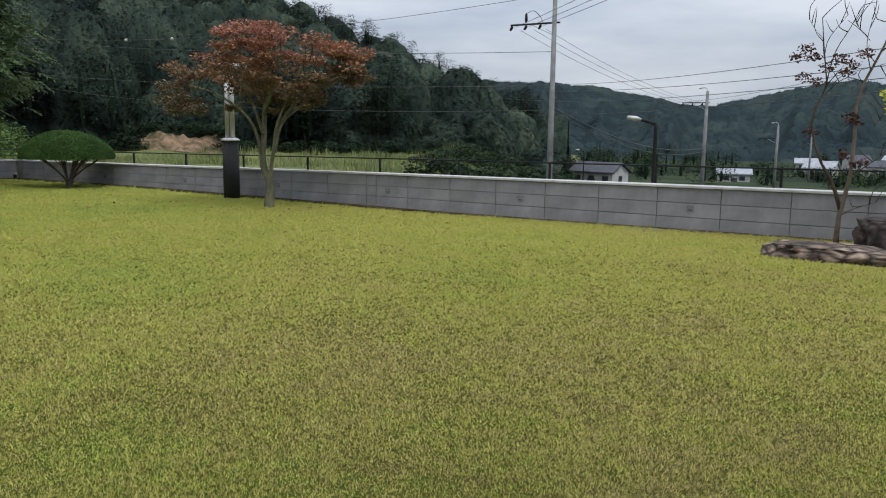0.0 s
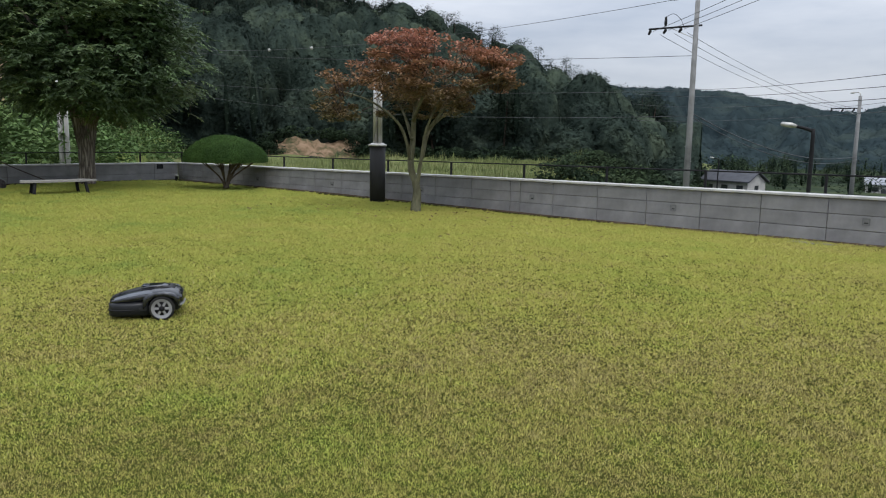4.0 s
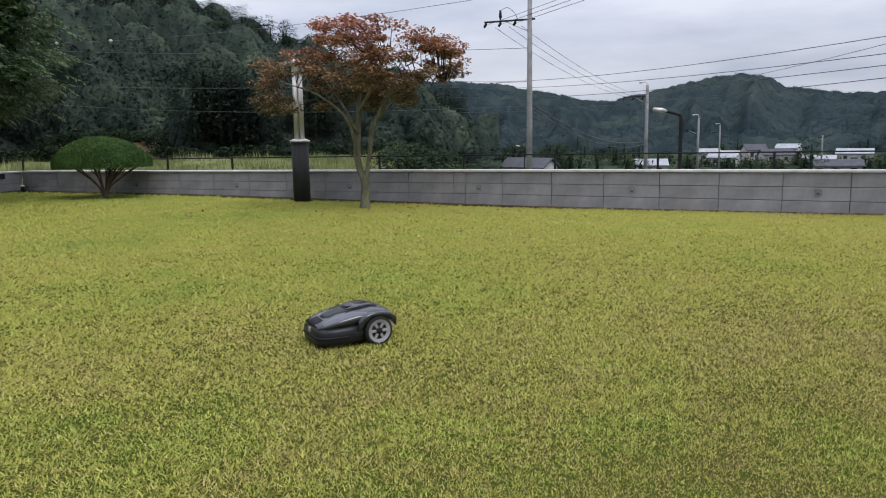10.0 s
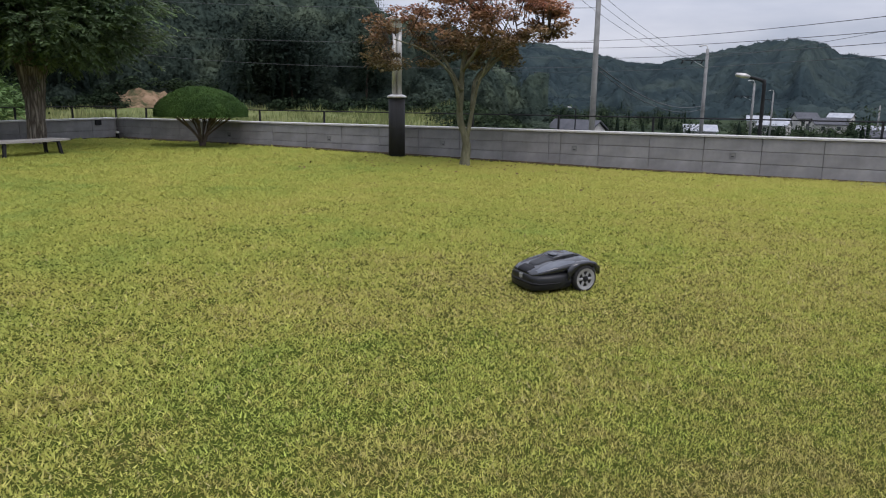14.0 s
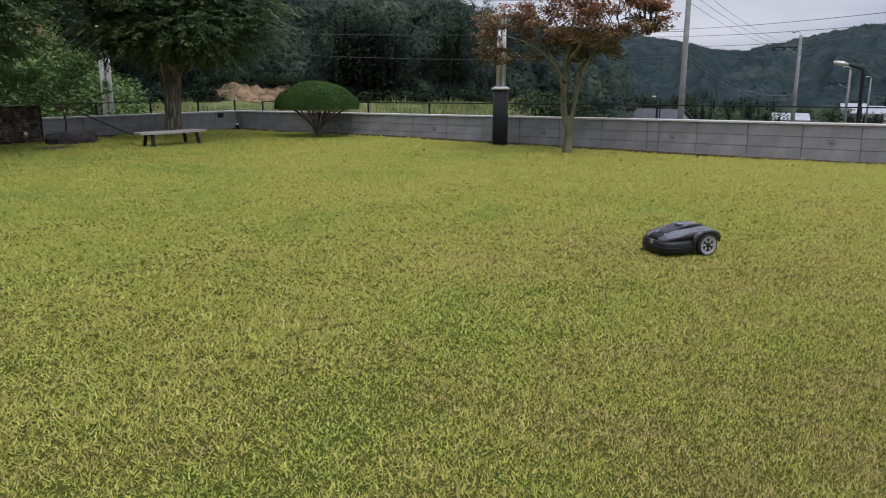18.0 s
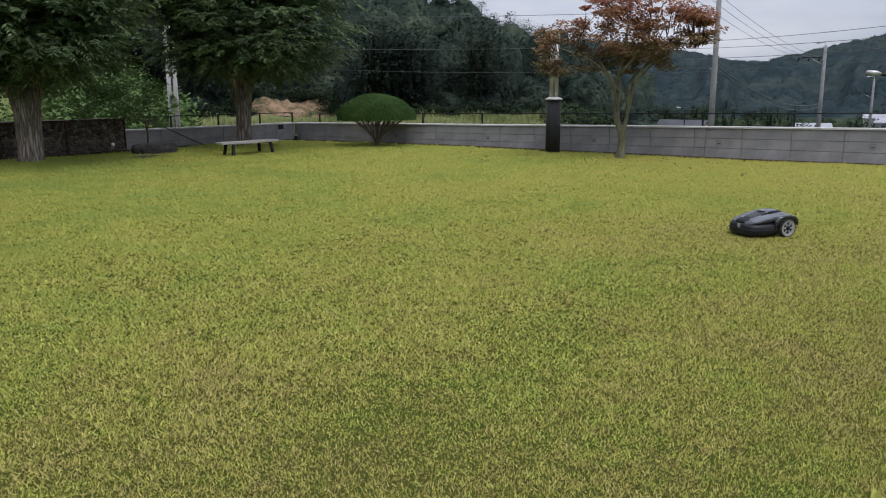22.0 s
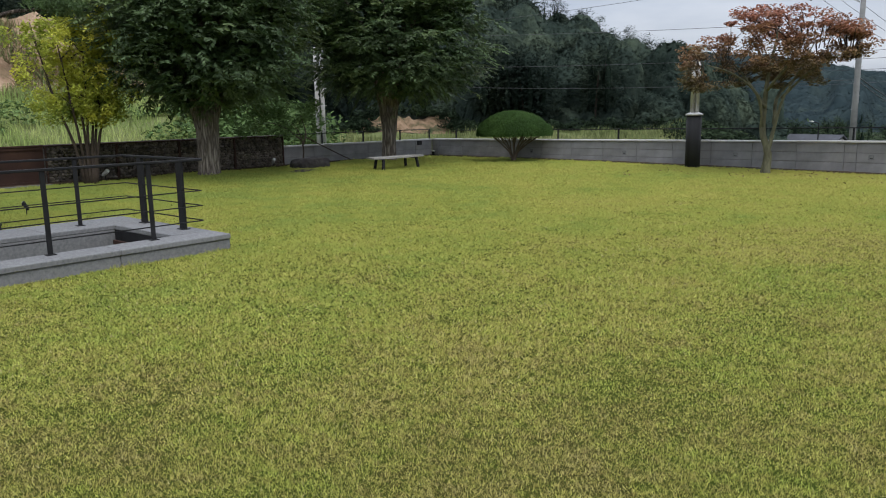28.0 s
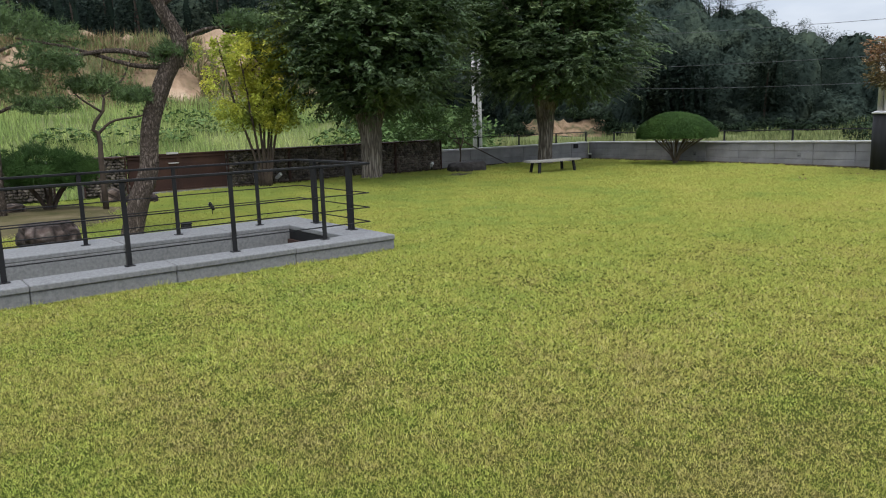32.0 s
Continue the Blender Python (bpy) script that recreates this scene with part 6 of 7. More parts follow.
def back_pine():
    global rng
    rng = np.random.default_rng(19)
    t = thing("pine_tree", (-21.6, -4.75, 0), "thin pine tree with flat needle pads by the gabion", "tree")
    part("trunk", tubes_mesh("trunk", [(bend([(0, 0, -0.05), (0.0, 0.02, 1.0), (0.05, 0.1, 2.2), (0, 0.0, 3.2), (0.1, 0.1, 4.2)], 14), np.linspace(0.09, 0.03, 14))], M["pine_bark"], 10, 0.06), None, t)
    for pts in ([(0, 0.05, 1.9), (0.1, 0.6, 2.1), (0.2, 1.2, 2.0)], [(0, 0.0, 2.9), (0.1, 0.7, 3.2), (0.1, 1.5, 3.25)], [(0, 0.0, 2.4), (0.0, -0.6, 2.7), (0.1, -1.2, 2.7)]):
        part("branch", tubes_mesh("branch", [(bend(pts, 8), np.linspace(0.04, 0.01, 8))], M["pine_bark"], 6), None, t)
    C = pads([(0.2, 0.9, 2.05, 0.6, 0.75, 0.2), (0.1, 1.1, 3.3, 0.7, 0.9, 0.25), (0, -1.0, 2.8, 0.7, 0.7, 0.25), (0.1, 0.1, 4.3, 0.9, 0.9, 0.4), (0.1, 0.3, 2.5, 0.6, 0.6, 0.2)], 340)
    V, F = needles(C, 0.12)
    part("foliage", mesh_np("foliage", V, F, M["needle"]), None, t)


back_pine()


def low_pine():
    global rng
    rng = np.random.default_rng(23)
    t = thing("shrub", (-22.1, -3.85, -0.04), "low spreading green pine shrub in front of the gabion", "shrub")
    for k in range(6):
        a = k * 1.05
        part("stem", tubes_mesh("stem", [(bend([(0, 0, -0.05), (0.2 * math.cos(a), 0.25 * math.sin(a), 0.4), (0.5 * math.cos(a), 0.7 * math.sin(a), 0.85)], 7), np.linspace(0.05, 0.015, 7))], M["dark_bark"], 6), None, t)
    C = pads([(0, 0.0, 0.95, 0.8, 0.75, 0.42), (0, 0.55, 0.85, 0.6, 0.5, 0.3), (0, -0.6, 0.85, 0.6, 0.55, 0.32), (0.3, 0.1, 0.75, 0.5, 0.8, 0.25)], 900)
    V, F = needles(C, 0.13)
    part("needle_mass", canopy(mesh_np("needle_mass", V, F, M["topiary"]), V * [1, 1, 0.6] - [0, 0, 0.25]), None, t)


low_pine()


def crooked_tree():
    global rng
    rng = np.random.default_rng(29)
    t = thing("crooked_tree", (-21.09, -3.04, 0), "thin crooked tree with few brown leaves", "tree")
    limbs = [([(0, 0, -0.05), (0, 0, 0.9), (0, 0.01, 1.47), (0.03, -0.1, 1.62), (0.03, 0.15, 2.0), (0.03, 0.13, 2.42), (0.05, 0.21, 2.95)], 0.06),
             ([(0, 0.0, 1.5), (0.06, 0.27, 1.73), (0.2, 0.77, 1.82), (0.2, 1.1, 1.95)], 0.03),
             ([(0.03, 0.1, 1.9), (0.05, -0.3, 2.2), (0.1, -0.5, 2.5)], 0.025), ([(0.03, 0.13, 2.2), (0.1, 0.5, 2.5), (0.1, 0.7, 2.9)], 0.025)]
    for pts, r in limbs:
        part("limb", tubes_mesh("limb", [(bend(pts, 12), np.linspace(r, 0.01, 12))], M["dark_bark"], 7, 0.06), None, t)
    C = np.array([limbs[i][0][-1 - j] for i in range(1, 4) for j in range(2)])
    V, F = clump_leaves(C, [0.3] * len(C), 60, 0.08, 0.035, 0.3, 0.4, 0.8, 0.1)
    part("leaves", mesh_np("leaves", V, F, M["shrub"]), None, t)


crooked_tree()


def wall_shrub():
    """Small leaning shrub at the end of the gabion, with a bent pole beside it."""
    global rng
    rng = np.random.default_rng(31)
    t = thing("leaning_shrub", (-23.75, 7.95, 0), "small leafy shrub leaning over the gabion end", "shrub")
    for pts in ([(0, 0, -0.05), (0, 0.08, 0.5), (-0.05, 0.0, 1.0), (-0.15, -0.3, 1.4)], [(0, 0.05, 0.6), (0, 0.2, 1.0), (-0.1, 0.1, 1.5)], [(-0.02, 0.03, 0.8), (-0.2, -0.5, 1.2), (-0.3, -1.0, 1.35)]):
        part("stem", tubes_mesh("stem", [(bend(pts, 8), np.linspace(0.028, 0.008, 8))], M["dark_bark"], 6), None, t)
    C = rng.uniform(-1, 1, (60, 3)) * [0.5, 1.25, 0.45] + [-0.3, -0.45, 1.45]
    V, F = clump_leaves(C, [0.24] * 60, 70, 0.09, 0.04, 0.4, 0.4, 0.7, 0.2)
    part("crown", mesh_np("crown", V, F, M["shrub"]), None, t)
    s = thing("fallen_branch", (-23.9, 8.4, 0.6), "thin bare branch slanting down to the lawn", "branch")
    part("stick", tubes_mesh("stick", [(bend([(-0.1, -0.1, 0.28), (0.1, 0.6, -0.1), (0.25, 1.5, -0.52), (0.35, 1.9, -0.59)], 10), np.linspace(0.02, 0.012, 10))], M["dark_bark"], 6), None, s)


wall_shrub()


def bare_tree():
    global rng
    rng = np.random.default_rng(37)
    t = thing("bare_tree", (-0.43, 12.95, -0.03), "thin half-dead tree with bare twigs and few red leaves", "tree")
    s = 0.00405

    def q(x, y, w=0.0):
        u = (x - 430) * s
        return (u * 0.999, u * 0.03 + w, (1050 - y) * 0.00362)

    limbs = [([q(430, 1070), q(430, 980), q(435, 880), q(455, 780), q(460, 600), q(455, 450, 0.1), q(480, 340, 0.1), q(520, 240, 0.15), q(540, 150), q(535, 50)], 0.075),
             ([q(433, 890), q(400, 780), q(355, 690, -0.1), q(315, 560, -0.1), q(325, 450, -0.1), q(352, 380), q(335, 250), q(318, 100)], 0.05),
             ([q(345, 400), q(370, 250, -0.1), q(410, 160, -0.15), q(435, 100, -0.2)], 0.018), ([q(335, 250), q(345, 180, 0.1), q(400, 90, 0.1)], 0.014),
             ([q(520, 240, 0.15), q(580, 170, 0.2), q(635, 60, 0.2)], 0.016), ([q(490, 320), q(470, 210, 0.1), q(480, 110, 0.1)], 0.014),
             ([q(470, 360), q(410, 350, -0.1), q(345, 420, -0.1)], 0.014), ([q(520, 300), q(550, 370, 0.2), q(545, 480, 0.2), q(520, 540, 0.2)], 0.012),
             ([q(465, 740), q(510, 700, -0.1), q(570, 640, -0.15)], 0.018), ([q(440, 910), q(490, 880, 0.1), q(550, 855, 0.15)], 0.014),
             ([q(480, 200), q(450, 160), q(430, 130)], 0.008), ([q(540, 200), q(560, 140), q(600, 70)], 0.009), ([q(330, 190), q(300, 150), q(275, 105)], 0.007)]
    for pts, r in limbs:
        part("limb", tubes_mesh("limb", [(bend(pts, 12), np.interp(np.linspace(0, 1, 12), [0, 0.22, 1], [r * 0.66, r * 0.46, max(0.003, r * 0.12)]))], M["dark_bark"] if r < 0.06 else M["stem_bark"], 8, 0.05), None, t)
    twigs = []
    for pts, r in limbs:
        P = bend(pts, 12)
        for i in range(7, 12, 1 if r > 0.03 else 2):
            d = rng.normal(0, 1, 3) * [0.5, 0.3, 0.2] + [0, 0, 0.8]
            L = rng.uniform(0.18, 0.45)
            e = P[i] + d / np.linalg.norm(d) * L
            twigs.append((bend([P[i], P[i] * 0.5 + e * 0.5 + rng.normal(0, 0.03, 3), e], 5), np.linspace(0.008, 0.003, 5)))
    tagged(part("twig_mass", tubes_mesh("twig_mass", twigs, M["dark_bark"], 4), None, t), kind="stuff")
    C = np.array([q(270, 220), q(300, 260), q(245, 255), q(390, 270), q(430, 290), q(350, 300), q(275, 340), q(320, 360), q(420, 320), q(570, 240), q(470, 250), q(455, 520), q(480, 690), q(430, 660), q(440, 500), q(310, 570)])
    V, F = clump_leaves(C, [0.14] * len(C), 55, 0.06, 0.035, 0.3, 0.4, 0.6, 0.1)
    part("leaves", mesh_np("leaves", V, F, M["red_leaf"]), None, t)


bare_tree()


def side_tree():
    """Small leafy tree at the eastern end of the lawn."""
    global rng
    rng = np.random.default_rng(41)
    t = thing("young_tree", (1.15, 11.9, 0), "small yellow-green leafy tree beside the boulder", "tree")
    part("trunk", tubes_mesh("trunk", [(bend([(0, 0, -0.1), (0.02, 0, 0.8), (-0.05, 0.05, 1.7), (0, 0, 2.6)], 10), np.linspace(0.07, 0.02, 10))], M["maple_bark"], 9, 0.05), None, t)
    for x, y, z in ((-0.95, -0.1, 2.05), (-0.5, 0.4, 2.6), (0.7, 0.2, 2.3), (0.3, -0.6, 2.2)):
        part("branch", tubes_mesh("branch", [(bend([(0, 0, 1.5), (x * 0.5, y * 0.5, (1.5 + z) / 2 + 0.1), (x, y, z)], 7), np.linspace(0.03, 0.008, 7))], M["maple_bark"], 6), None, t)
    C = ball_points(46, 1.0, 0.4) * [1.0, 0.9, 0.42] + [-0.05, 0, 2.15]
    V, F = clump_leaves(C, rng.uniform(0.14, 0.26, 46), 60, 0.09, 0.045, 0.4, 0.4, 0.7, 0.1)
    part("crown", mesh_np("crown", V, F, M["yellow"]), None, t)


side_tree()

# ---- rocks ----
def rock(name, place, size, seed, label, mat, flat=0.0, rz=0.0, sub=5, amp=0.34):
    ob = new(name, bm_mesh(name, rock_bm(*size, seed, flat, sub, amp), mat, True))
    ob.matrix_basis = pose(*place, 0, 0, rz)
    return tagged(ob, label, "rock")


rock("flat_rock", (-0.42, 11.5, 0.0), (0.86, 0.46, 0.27), 3, "low flat brown rock lying in the lawn", M["flat_rock"], 0.55, -4)
rock("boulder", (0.62, 12.7, 0.15), (0.72, 0.45, 0.42), 5, "dark reddish boulder beside the granite wall", M["boulder"], 0.7)
rock("boulder", (-17.05, -4.78, 0.13), (0.34, 0.36, 0.3), 8, "flat-topped dark boulder behind the railing", M["boulder"], 0.6, 8)
rock("boulder", (-23.05, 7.7, 0.06), (0.42, 0.66, 0.27), 21, "low dark boulder beside the granite wall", M["dark_stone"], 0.8, 10, amp=0.14)
rock("flat_rock", (-22.15, 6.7, 0.0), (0.26, 0.56, 0.07), 13, "small dark flat stone in the grass", M["boulder"], 0.3, 30, 3)
rock("rock", (-22.6, -5.6, 0.08), (0.3, 0.6, 0.26), 15, "pale grey rock at the edge of the shrubs", M["flat_rock"], 0.5, 0, 3)
rock("rock", (-22.9, -2.5, 0.06), (0.2, 0.25, 0.24), 16, "small pale rock beside the low shrub", M["flat_rock"], 0.0, 0, 3)
rock("rock", (-22.3, -2.0, 0.05), (0.25, 0.3, 0.2), 18, "small grey rock beside the gate", M["boulder"], 0.0, 0, 3)
rock("rock", (-22.4, -4.6, 0.05), (0.28, 0.4, 0.24), 20, "grey rock beneath the low shrub", M["flat_rock"], 0.4, 0, 3)

# ---- garden lamp column ----
lamp = thing("lamp_column", (-13.94, 13.73, -0.03), "garden lamp column with black sleeve and grey metal shaft", "lamp post")
part("sleeve", tubes_mesh("sleeve", [([(0, 0, -0.05), (0, 0, 1.40)], [0.2, 0.2])], M["post_wrap"], 28), None, lamp, "matt black sleeve")
part("flange", tubes_mesh("flange", [([(0, 0, 1.39), (0, 0, 1.43), (0, 0, 1.47)], [0.235, 0.235, 0.14])], M["galv"], 28), None, lamp, "pale metal flange")
for dx in (-0.052, 0.052):
    part("shaft", tubes_mesh("shaft", [([(dx, dx * 0.6, 1.44), (dx, dx * 0.6, 3.22)], [0.06, 0.055])], M["galv"], 14), None, lamp, "grey metal shaft")
part("lamp_head", tubes_mesh("lamp_head", [([(0, 0, 3.0), (0, 0, 3.18)], [0.12, 0.12])], M["lamp_glass"], 20), None, lamp, "frosted lamp glass")
part("cap", tubes_mesh("cap", [([(0, 0, 3.18), (0, 0, 3.24), (0, 0, 3.3)], [0.28, 0.27, 0.06])], M["galv"], 24), None, lamp, "flat metal cap")

# ---- robotic mower ----
def loft(sections, n=28, power=3.0):
    """Rounded shell: sections (x, half width, low, high) along x, superellipse across."""
    bm = bmesh.new()
    rings = []
    for x, w, z0, z1 in sections:
        ring = []
        for k in range(n):
            a = 2 * math.pi * k / n
            c, s = math.cos(a), math.sin(a)
            y = w * math.copysign(abs(c) ** (2 / power), c)
            z = (z0 + z1) / 2 + (z1 - z0) / 2 * math.copysign(abs(s) ** (2 / power), s)
            ring.append(bm.verts.new((x, y, z)))
        rings.append(ring)
    for p, q in zip(rings[:-1], rings[1:]):
        for k in range(n):
            bm.faces.new((p[k], p[(k + 1) % n], q[(k + 1) % n], q[k]))
    bm.faces.new(rings[0][::-1]), bm.faces.new(rings[-1])
    return bm


def shell_patch(sections, x0, x1, low, high, lift=1.015, power=3.4, n=14, k=7):
    """A thin plate lying on a lofted shell between x0 and x1, from angle low to high (functions of the share along it)."""
    S = np.array(sections)[::-1]
    bm = bmesh.new()
    grid = []
    for i in range(n + 1):
        s = i / n
        x = x0 + (x1 - x0) * s
        w, z0, z1 = (np.interp(x, S[:, 0], S[:, c]) for c in (1, 2, 3))
        row = []
        for j in range(k + 1):
            a = math.radians(low(s) + (high(s) - low(s)) * j / k)
            c, q = math.cos(a), math.sin(a)
            row.append(bm.verts.new((x, lift * w * math.copysign(abs(c) ** (2 / power), c), (z0 + z1) / 2 + lift * (z1 - z0) / 2 * abs(q) ** (2 / power))))
        grid.append(row)
    for p, q in zip(grid[:-1], grid[1:]):
        for j in range(k):
            bm.faces.new((p[j], p[j + 1], q[j + 1], q[j]))
    return bm


def mower():
    t = thing("robot_mower", (-6.70, 3.23, 0.0), "dark grey robotic mower with large silver rear wheels on the lawn", "lawn mower", rz=232)
    t.scale = (0.94, 0.94, 0.94)
    skirt = [(0.335, 0.10, 0.05, 0.15), (0.325, 0.16, 0.03, 0.165), (0.29, 0.205, 0.022, 0.17), (0.2, 0.232, 0.022, 0.175), (0.08, 0.238, 0.025, 0.18), (-0.02, 0.225, 0.03, 0.185), (-0.05, 0.17, 0.04, 0.19), (-0.2, 0.165, 0.05, 0.19), (-0.27, 0.16, 0.06, 0.185), (-0.30, 0.12, 0.08, 0.17)]
    part("lower_body", loft(skirt, 32, 4.5), M["shell"], t, smooth=True)
    top = [(0.325, 0.10, 0.13, 0.172), (0.315, 0.15, 0.13, 0.190), (0.25, 0.19, 0.14, 0.214), (0.14, 0.212, 0.15, 0.245), (0.02, 0.220, 0.16, 0.268), (-0.12, 0.222, 0.17, 0.282), (-0.22, 0.212, 0.165, 0.276), (-0.29, 0.19, 0.15, 0.248), (-0.325, 0.15, 0.14, 0.21)]
    part("top_cover", loft(top, 40, 3.0), M["gloss"], t, "glossy graphite top cover", smooth=True)
    for flip in (0, 1):
        lo, hi = (lambda s: 16 + 8 * s), (lambda s: 34 + 34 * math.sin(math.pi * min(1, s * 0.8 + 0.16)))
        side = shell_patch(top, 0.275, -0.07, (lambda s, f=lo: 180 - f(s)) if flip else lo, (lambda s, f=hi: 180 - f(s)) if flip else hi, 1.014, 3.0)
        part("side_panel", side, M["panel"], t, "grey glossy side panel", smooth=True)
    spine = [(0.235, 0.045, 0.20, 0.222), (0.20, 0.065, 0.21, 0.238), (0.06, 0.075, 0.24, 0.272), (-0.08, 0.085, 0.26, 0.293), (-0.18, 0.08, 0.26, 0.294), (-0.25, 0.06, 0.24, 0.272)]
    part("spine", loft(spine, 24, 4), M["shell"], t, "raised dark spine", smooth=True)
    hatch = [(0.055, 0.06, 0.262, 0.274), (0.045, 0.075, 0.265, 0.281), (-0.03, 0.085, 0.272, 0.299), (-0.14, 0.082, 0.28, 0.303), (-0.2, 0.06, 0.27, 0.292)]
    part("hatch", loft(hatch, 24, 4), M["gloss"], t, "raised keypad hatch", smooth=True)
    part("stop_button", box(-0.02, 0.05, -0.045, 0.045, 0.285, 0.300, 0.006), M["panel"], t, "grey stop button")
    part("front_window", loft([(0.325, 0.07, 0.168, 0.186), (0.30, 0.085, 0.18, 0.202), (0.25, 0.08, 0.20, 0.221)], 20, 4), M["black"], t, "black front window", smooth=True)
    part("bumper_strip", loft([(0.339, 0.09, 0.085, 0.105), (0.33, 0.16, 0.08, 0.11), (0.295, 0.21, 0.08, 0.11), (0.2, 0.237, 0.085, 0.11), (0.1, 0.243, 0.09, 0.108)], 24, 4), M["black"], t, "black bumper strip", smooth=True)
    part("badge", box(0.328, 0.338, -0.028, 0.028, 0.115, 0.16, 0.008), M["rim"], t, "small silver badge")
    part("rear_bumper", loft([(-0.33, 0.10, 0.115, 0.135), (-0.315, 0.15, 0.11, 0.14), (-0.285, 0.17, 0.112, 0.138)], 20, 4), M["rim"], t, "pale rear bumper", smooth=True)
    for s in (-1, 1):
        part("side_trim", box(-0.02, 0.05, s * 0.2325 - 0.003, s * 0.2325 + 0.003, 0.09, 0.12, 0.002), M["shell"], t, "grey side trim")
        arch = loft([(0.015, 0.030, 0.10, 0.21), (-0.03, 0.036, 0.17, 0.246), (-0.09, 0.040, 0.222, 0.262), (-0.17, 0.040, 0.228, 0.265), (-0.25, 0.036, 0.20, 0.252), (-0.305, 0.028, 0.13, 0.21)], 16, 4)
        bmesh.ops.translate(arch, verts=arch.verts, vec=(0, s * 0.215, 0))
        part("wheel_arch", arch, M["gloss"], t, smooth=True)
        w = new("wheel")
        w.parent = t
        w.matrix_basis = pose(-0.15, s * 0.228, 0.112, 90, 0, 0)

        def band(profile, n=36, tread=0.0):
            """A ring turned about the axle from a closed profile of (radius, z)."""
            bm = bmesh.new()
            rings = [[bm.verts.new(((r + (tread if k % 2 and r > 0.105 else 0)) * math.cos(2 * math.pi * k / n), (r + (tread if k % 2 and r > 0.105 else 0)) * math.sin(2 * math.pi * k / n), z)) for r, z in profile] for k in range(n)]
            m = len(profile)
            for k in range(n):
                p, q = rings[k], rings[(k + 1) % n]
                for j in range(m):
                    bm.faces.new((p[j], p[(j + 1) % m], q[(j + 1) % m], q[j]))
            return bm

        part("tyre", band([(0.092, -0.03), (0.104, -0.03), (0.112, -0.02), (0.112, 0.02), (0.104, 0.03), (0.092, 0.03)], 36, 0.003), M["rubber"], w, "black ribbed tyre")
        part("rim", band([(0.066, -0.024), (0.093, -0.031), (0.093, 0.031), (0.066, 0.024)]), M["rim"], w, "silver wheel ring")
        part("wheel_disc", tubes_mesh("wheel_disc", [([(0, 0, -0.017), (0, 0, 0.017)], [0.068, 0.068])], M["iron"], 28), None, w, "dark wheel disc")
        part("hub", tubes_mesh("hub", [([(0, 0, -0.028), (0, 0, 0.028)], [0.026, 0.026])], M["black"], 16), None, w, "black hub")
        for k in range(6):
            sp = box(0.024, 0.070, -0.011, 0.011, -0.025, 0.025, 0.003)
            bmesh.ops.rotate(sp, verts=sp.verts, cent=(0, 0, 0), matrix=Matrix.Rotation(k * math.pi / 3, 3, "Z"))
            part("spoke", sp, M["rim"], w)


mower()

# ---- poles, wires and village beyond the wall ----
def ground_at(x, y):
    az = math.degrees(math.atan2(-(x - OX), y - OY))
    return float(ground_z(az, math.hypot(x - OX, y - OY)))


def pole(place, top, r0, r1, label, arms=(), lamp_arm=None, name="utility_pole", mat="concrete"):
    x, y = place
    z0 = ground_at(x, y) - 0.4
    t = thing(name, (x, y, z0), label, "utility pole", "utility poles")
    part("shaft", tubes_mesh("shaft", [([(0, 0, 0), (0, 0, (top - z0) * 0.5), (0, 0, top - z0)], [r0, (r0 + r1) / 2, r1])], M[mat], 14), None, t)
    for z, x0, x1, dy in arms:
        zz = z - z0
        part("cross_arm", box(x0, x1, r1, r1 + 0.08, zz - 0.045, zz + 0.045, 0.005), M["iron"], t, "dark steel cross arm")
        k = x0 + 0.1
        while k < x1:
            part("insulator", tubes_mesh("insulator", [([(k, r1 + 0.04, zz - 0.04), (k, r1 + 0.04, zz - 0.1), (k - 0.12, r1 + 0.04, zz - 0.28)], [0.03, 0.08, 0.06])], M["iron"], 8), None, t, "dark insulator")
            k += 0.85
        part("brace", tubes_mesh("brace", [([(x0 * 0.55, r1 + 0.04, zz), (0, r1, zz - 0.7)], [0.018, 0.018])], M["galv"], 6), None, t)
    for k in range(9):
        zz = (top - z0) * (0.35 + 0.06 * k)
        part("step_bolt", tubes_mesh("step_bolt", [([(0, 0, zz), (0.22 * (-1) ** k, 0, zz)], [0.01, 0.01])], M["galv"], 5), None, t)
    if lamp_arm:
        dx, dz = lamp_arm
        part("lamp_bracket", tubes_mesh("lamp_bracket", [(bend([(0, 0, top - z0 - 0.5), (0.02 * dx, 0, top - z0 + dz * 0.5), (dx * 0.5, 0, top - z0 + dz), (dx, 0, top - z0 + dz * 0.9)], 8), [0.035] * 8)], M["galv"], 6), None, t)
        part("lamp_head", tubes_mesh("lamp_head", [([(dx * 0.95, 0, top - z0 + dz * 0.9), (dx * 1.5, 0, top - z0 + dz * 0.8)], [0.08, 0.06])], M["galv"], 8), None, t)
    return t


main = pole((-15.6, 39.1), 8.75, 0.19, 0.12, "tall grey concrete utility pole with steel cross arm", ((7.52, -2.65, 0.25, 0),))
mz = 0.4 - ground_at(-15.6, 39.1)
part("top_bracket", tubes_mesh("top_bracket", [(bend([(0, 0, mz + 8.5), (-0.02, 0, mz + 8.9), (-0.3, 0, mz + 9.08), (-1.0, 0, mz + 8.98)], 9), [0.05, 0.05, 0.045, 0.04, 0.035, 0.035, 0.03, 0.03, 0.03])], M["galv"], 8), None, main, "curved steel bracket")
part("insulator", tubes_mesh("insulator", [([(-1.0, 0, mz + 8.98), (-1.1, 0, mz + 8.96), (-1.3, 0, mz + 8.9)], [0.05, 0.09, 0.04])], M["iron"], 8), None, main, "dark insulator")
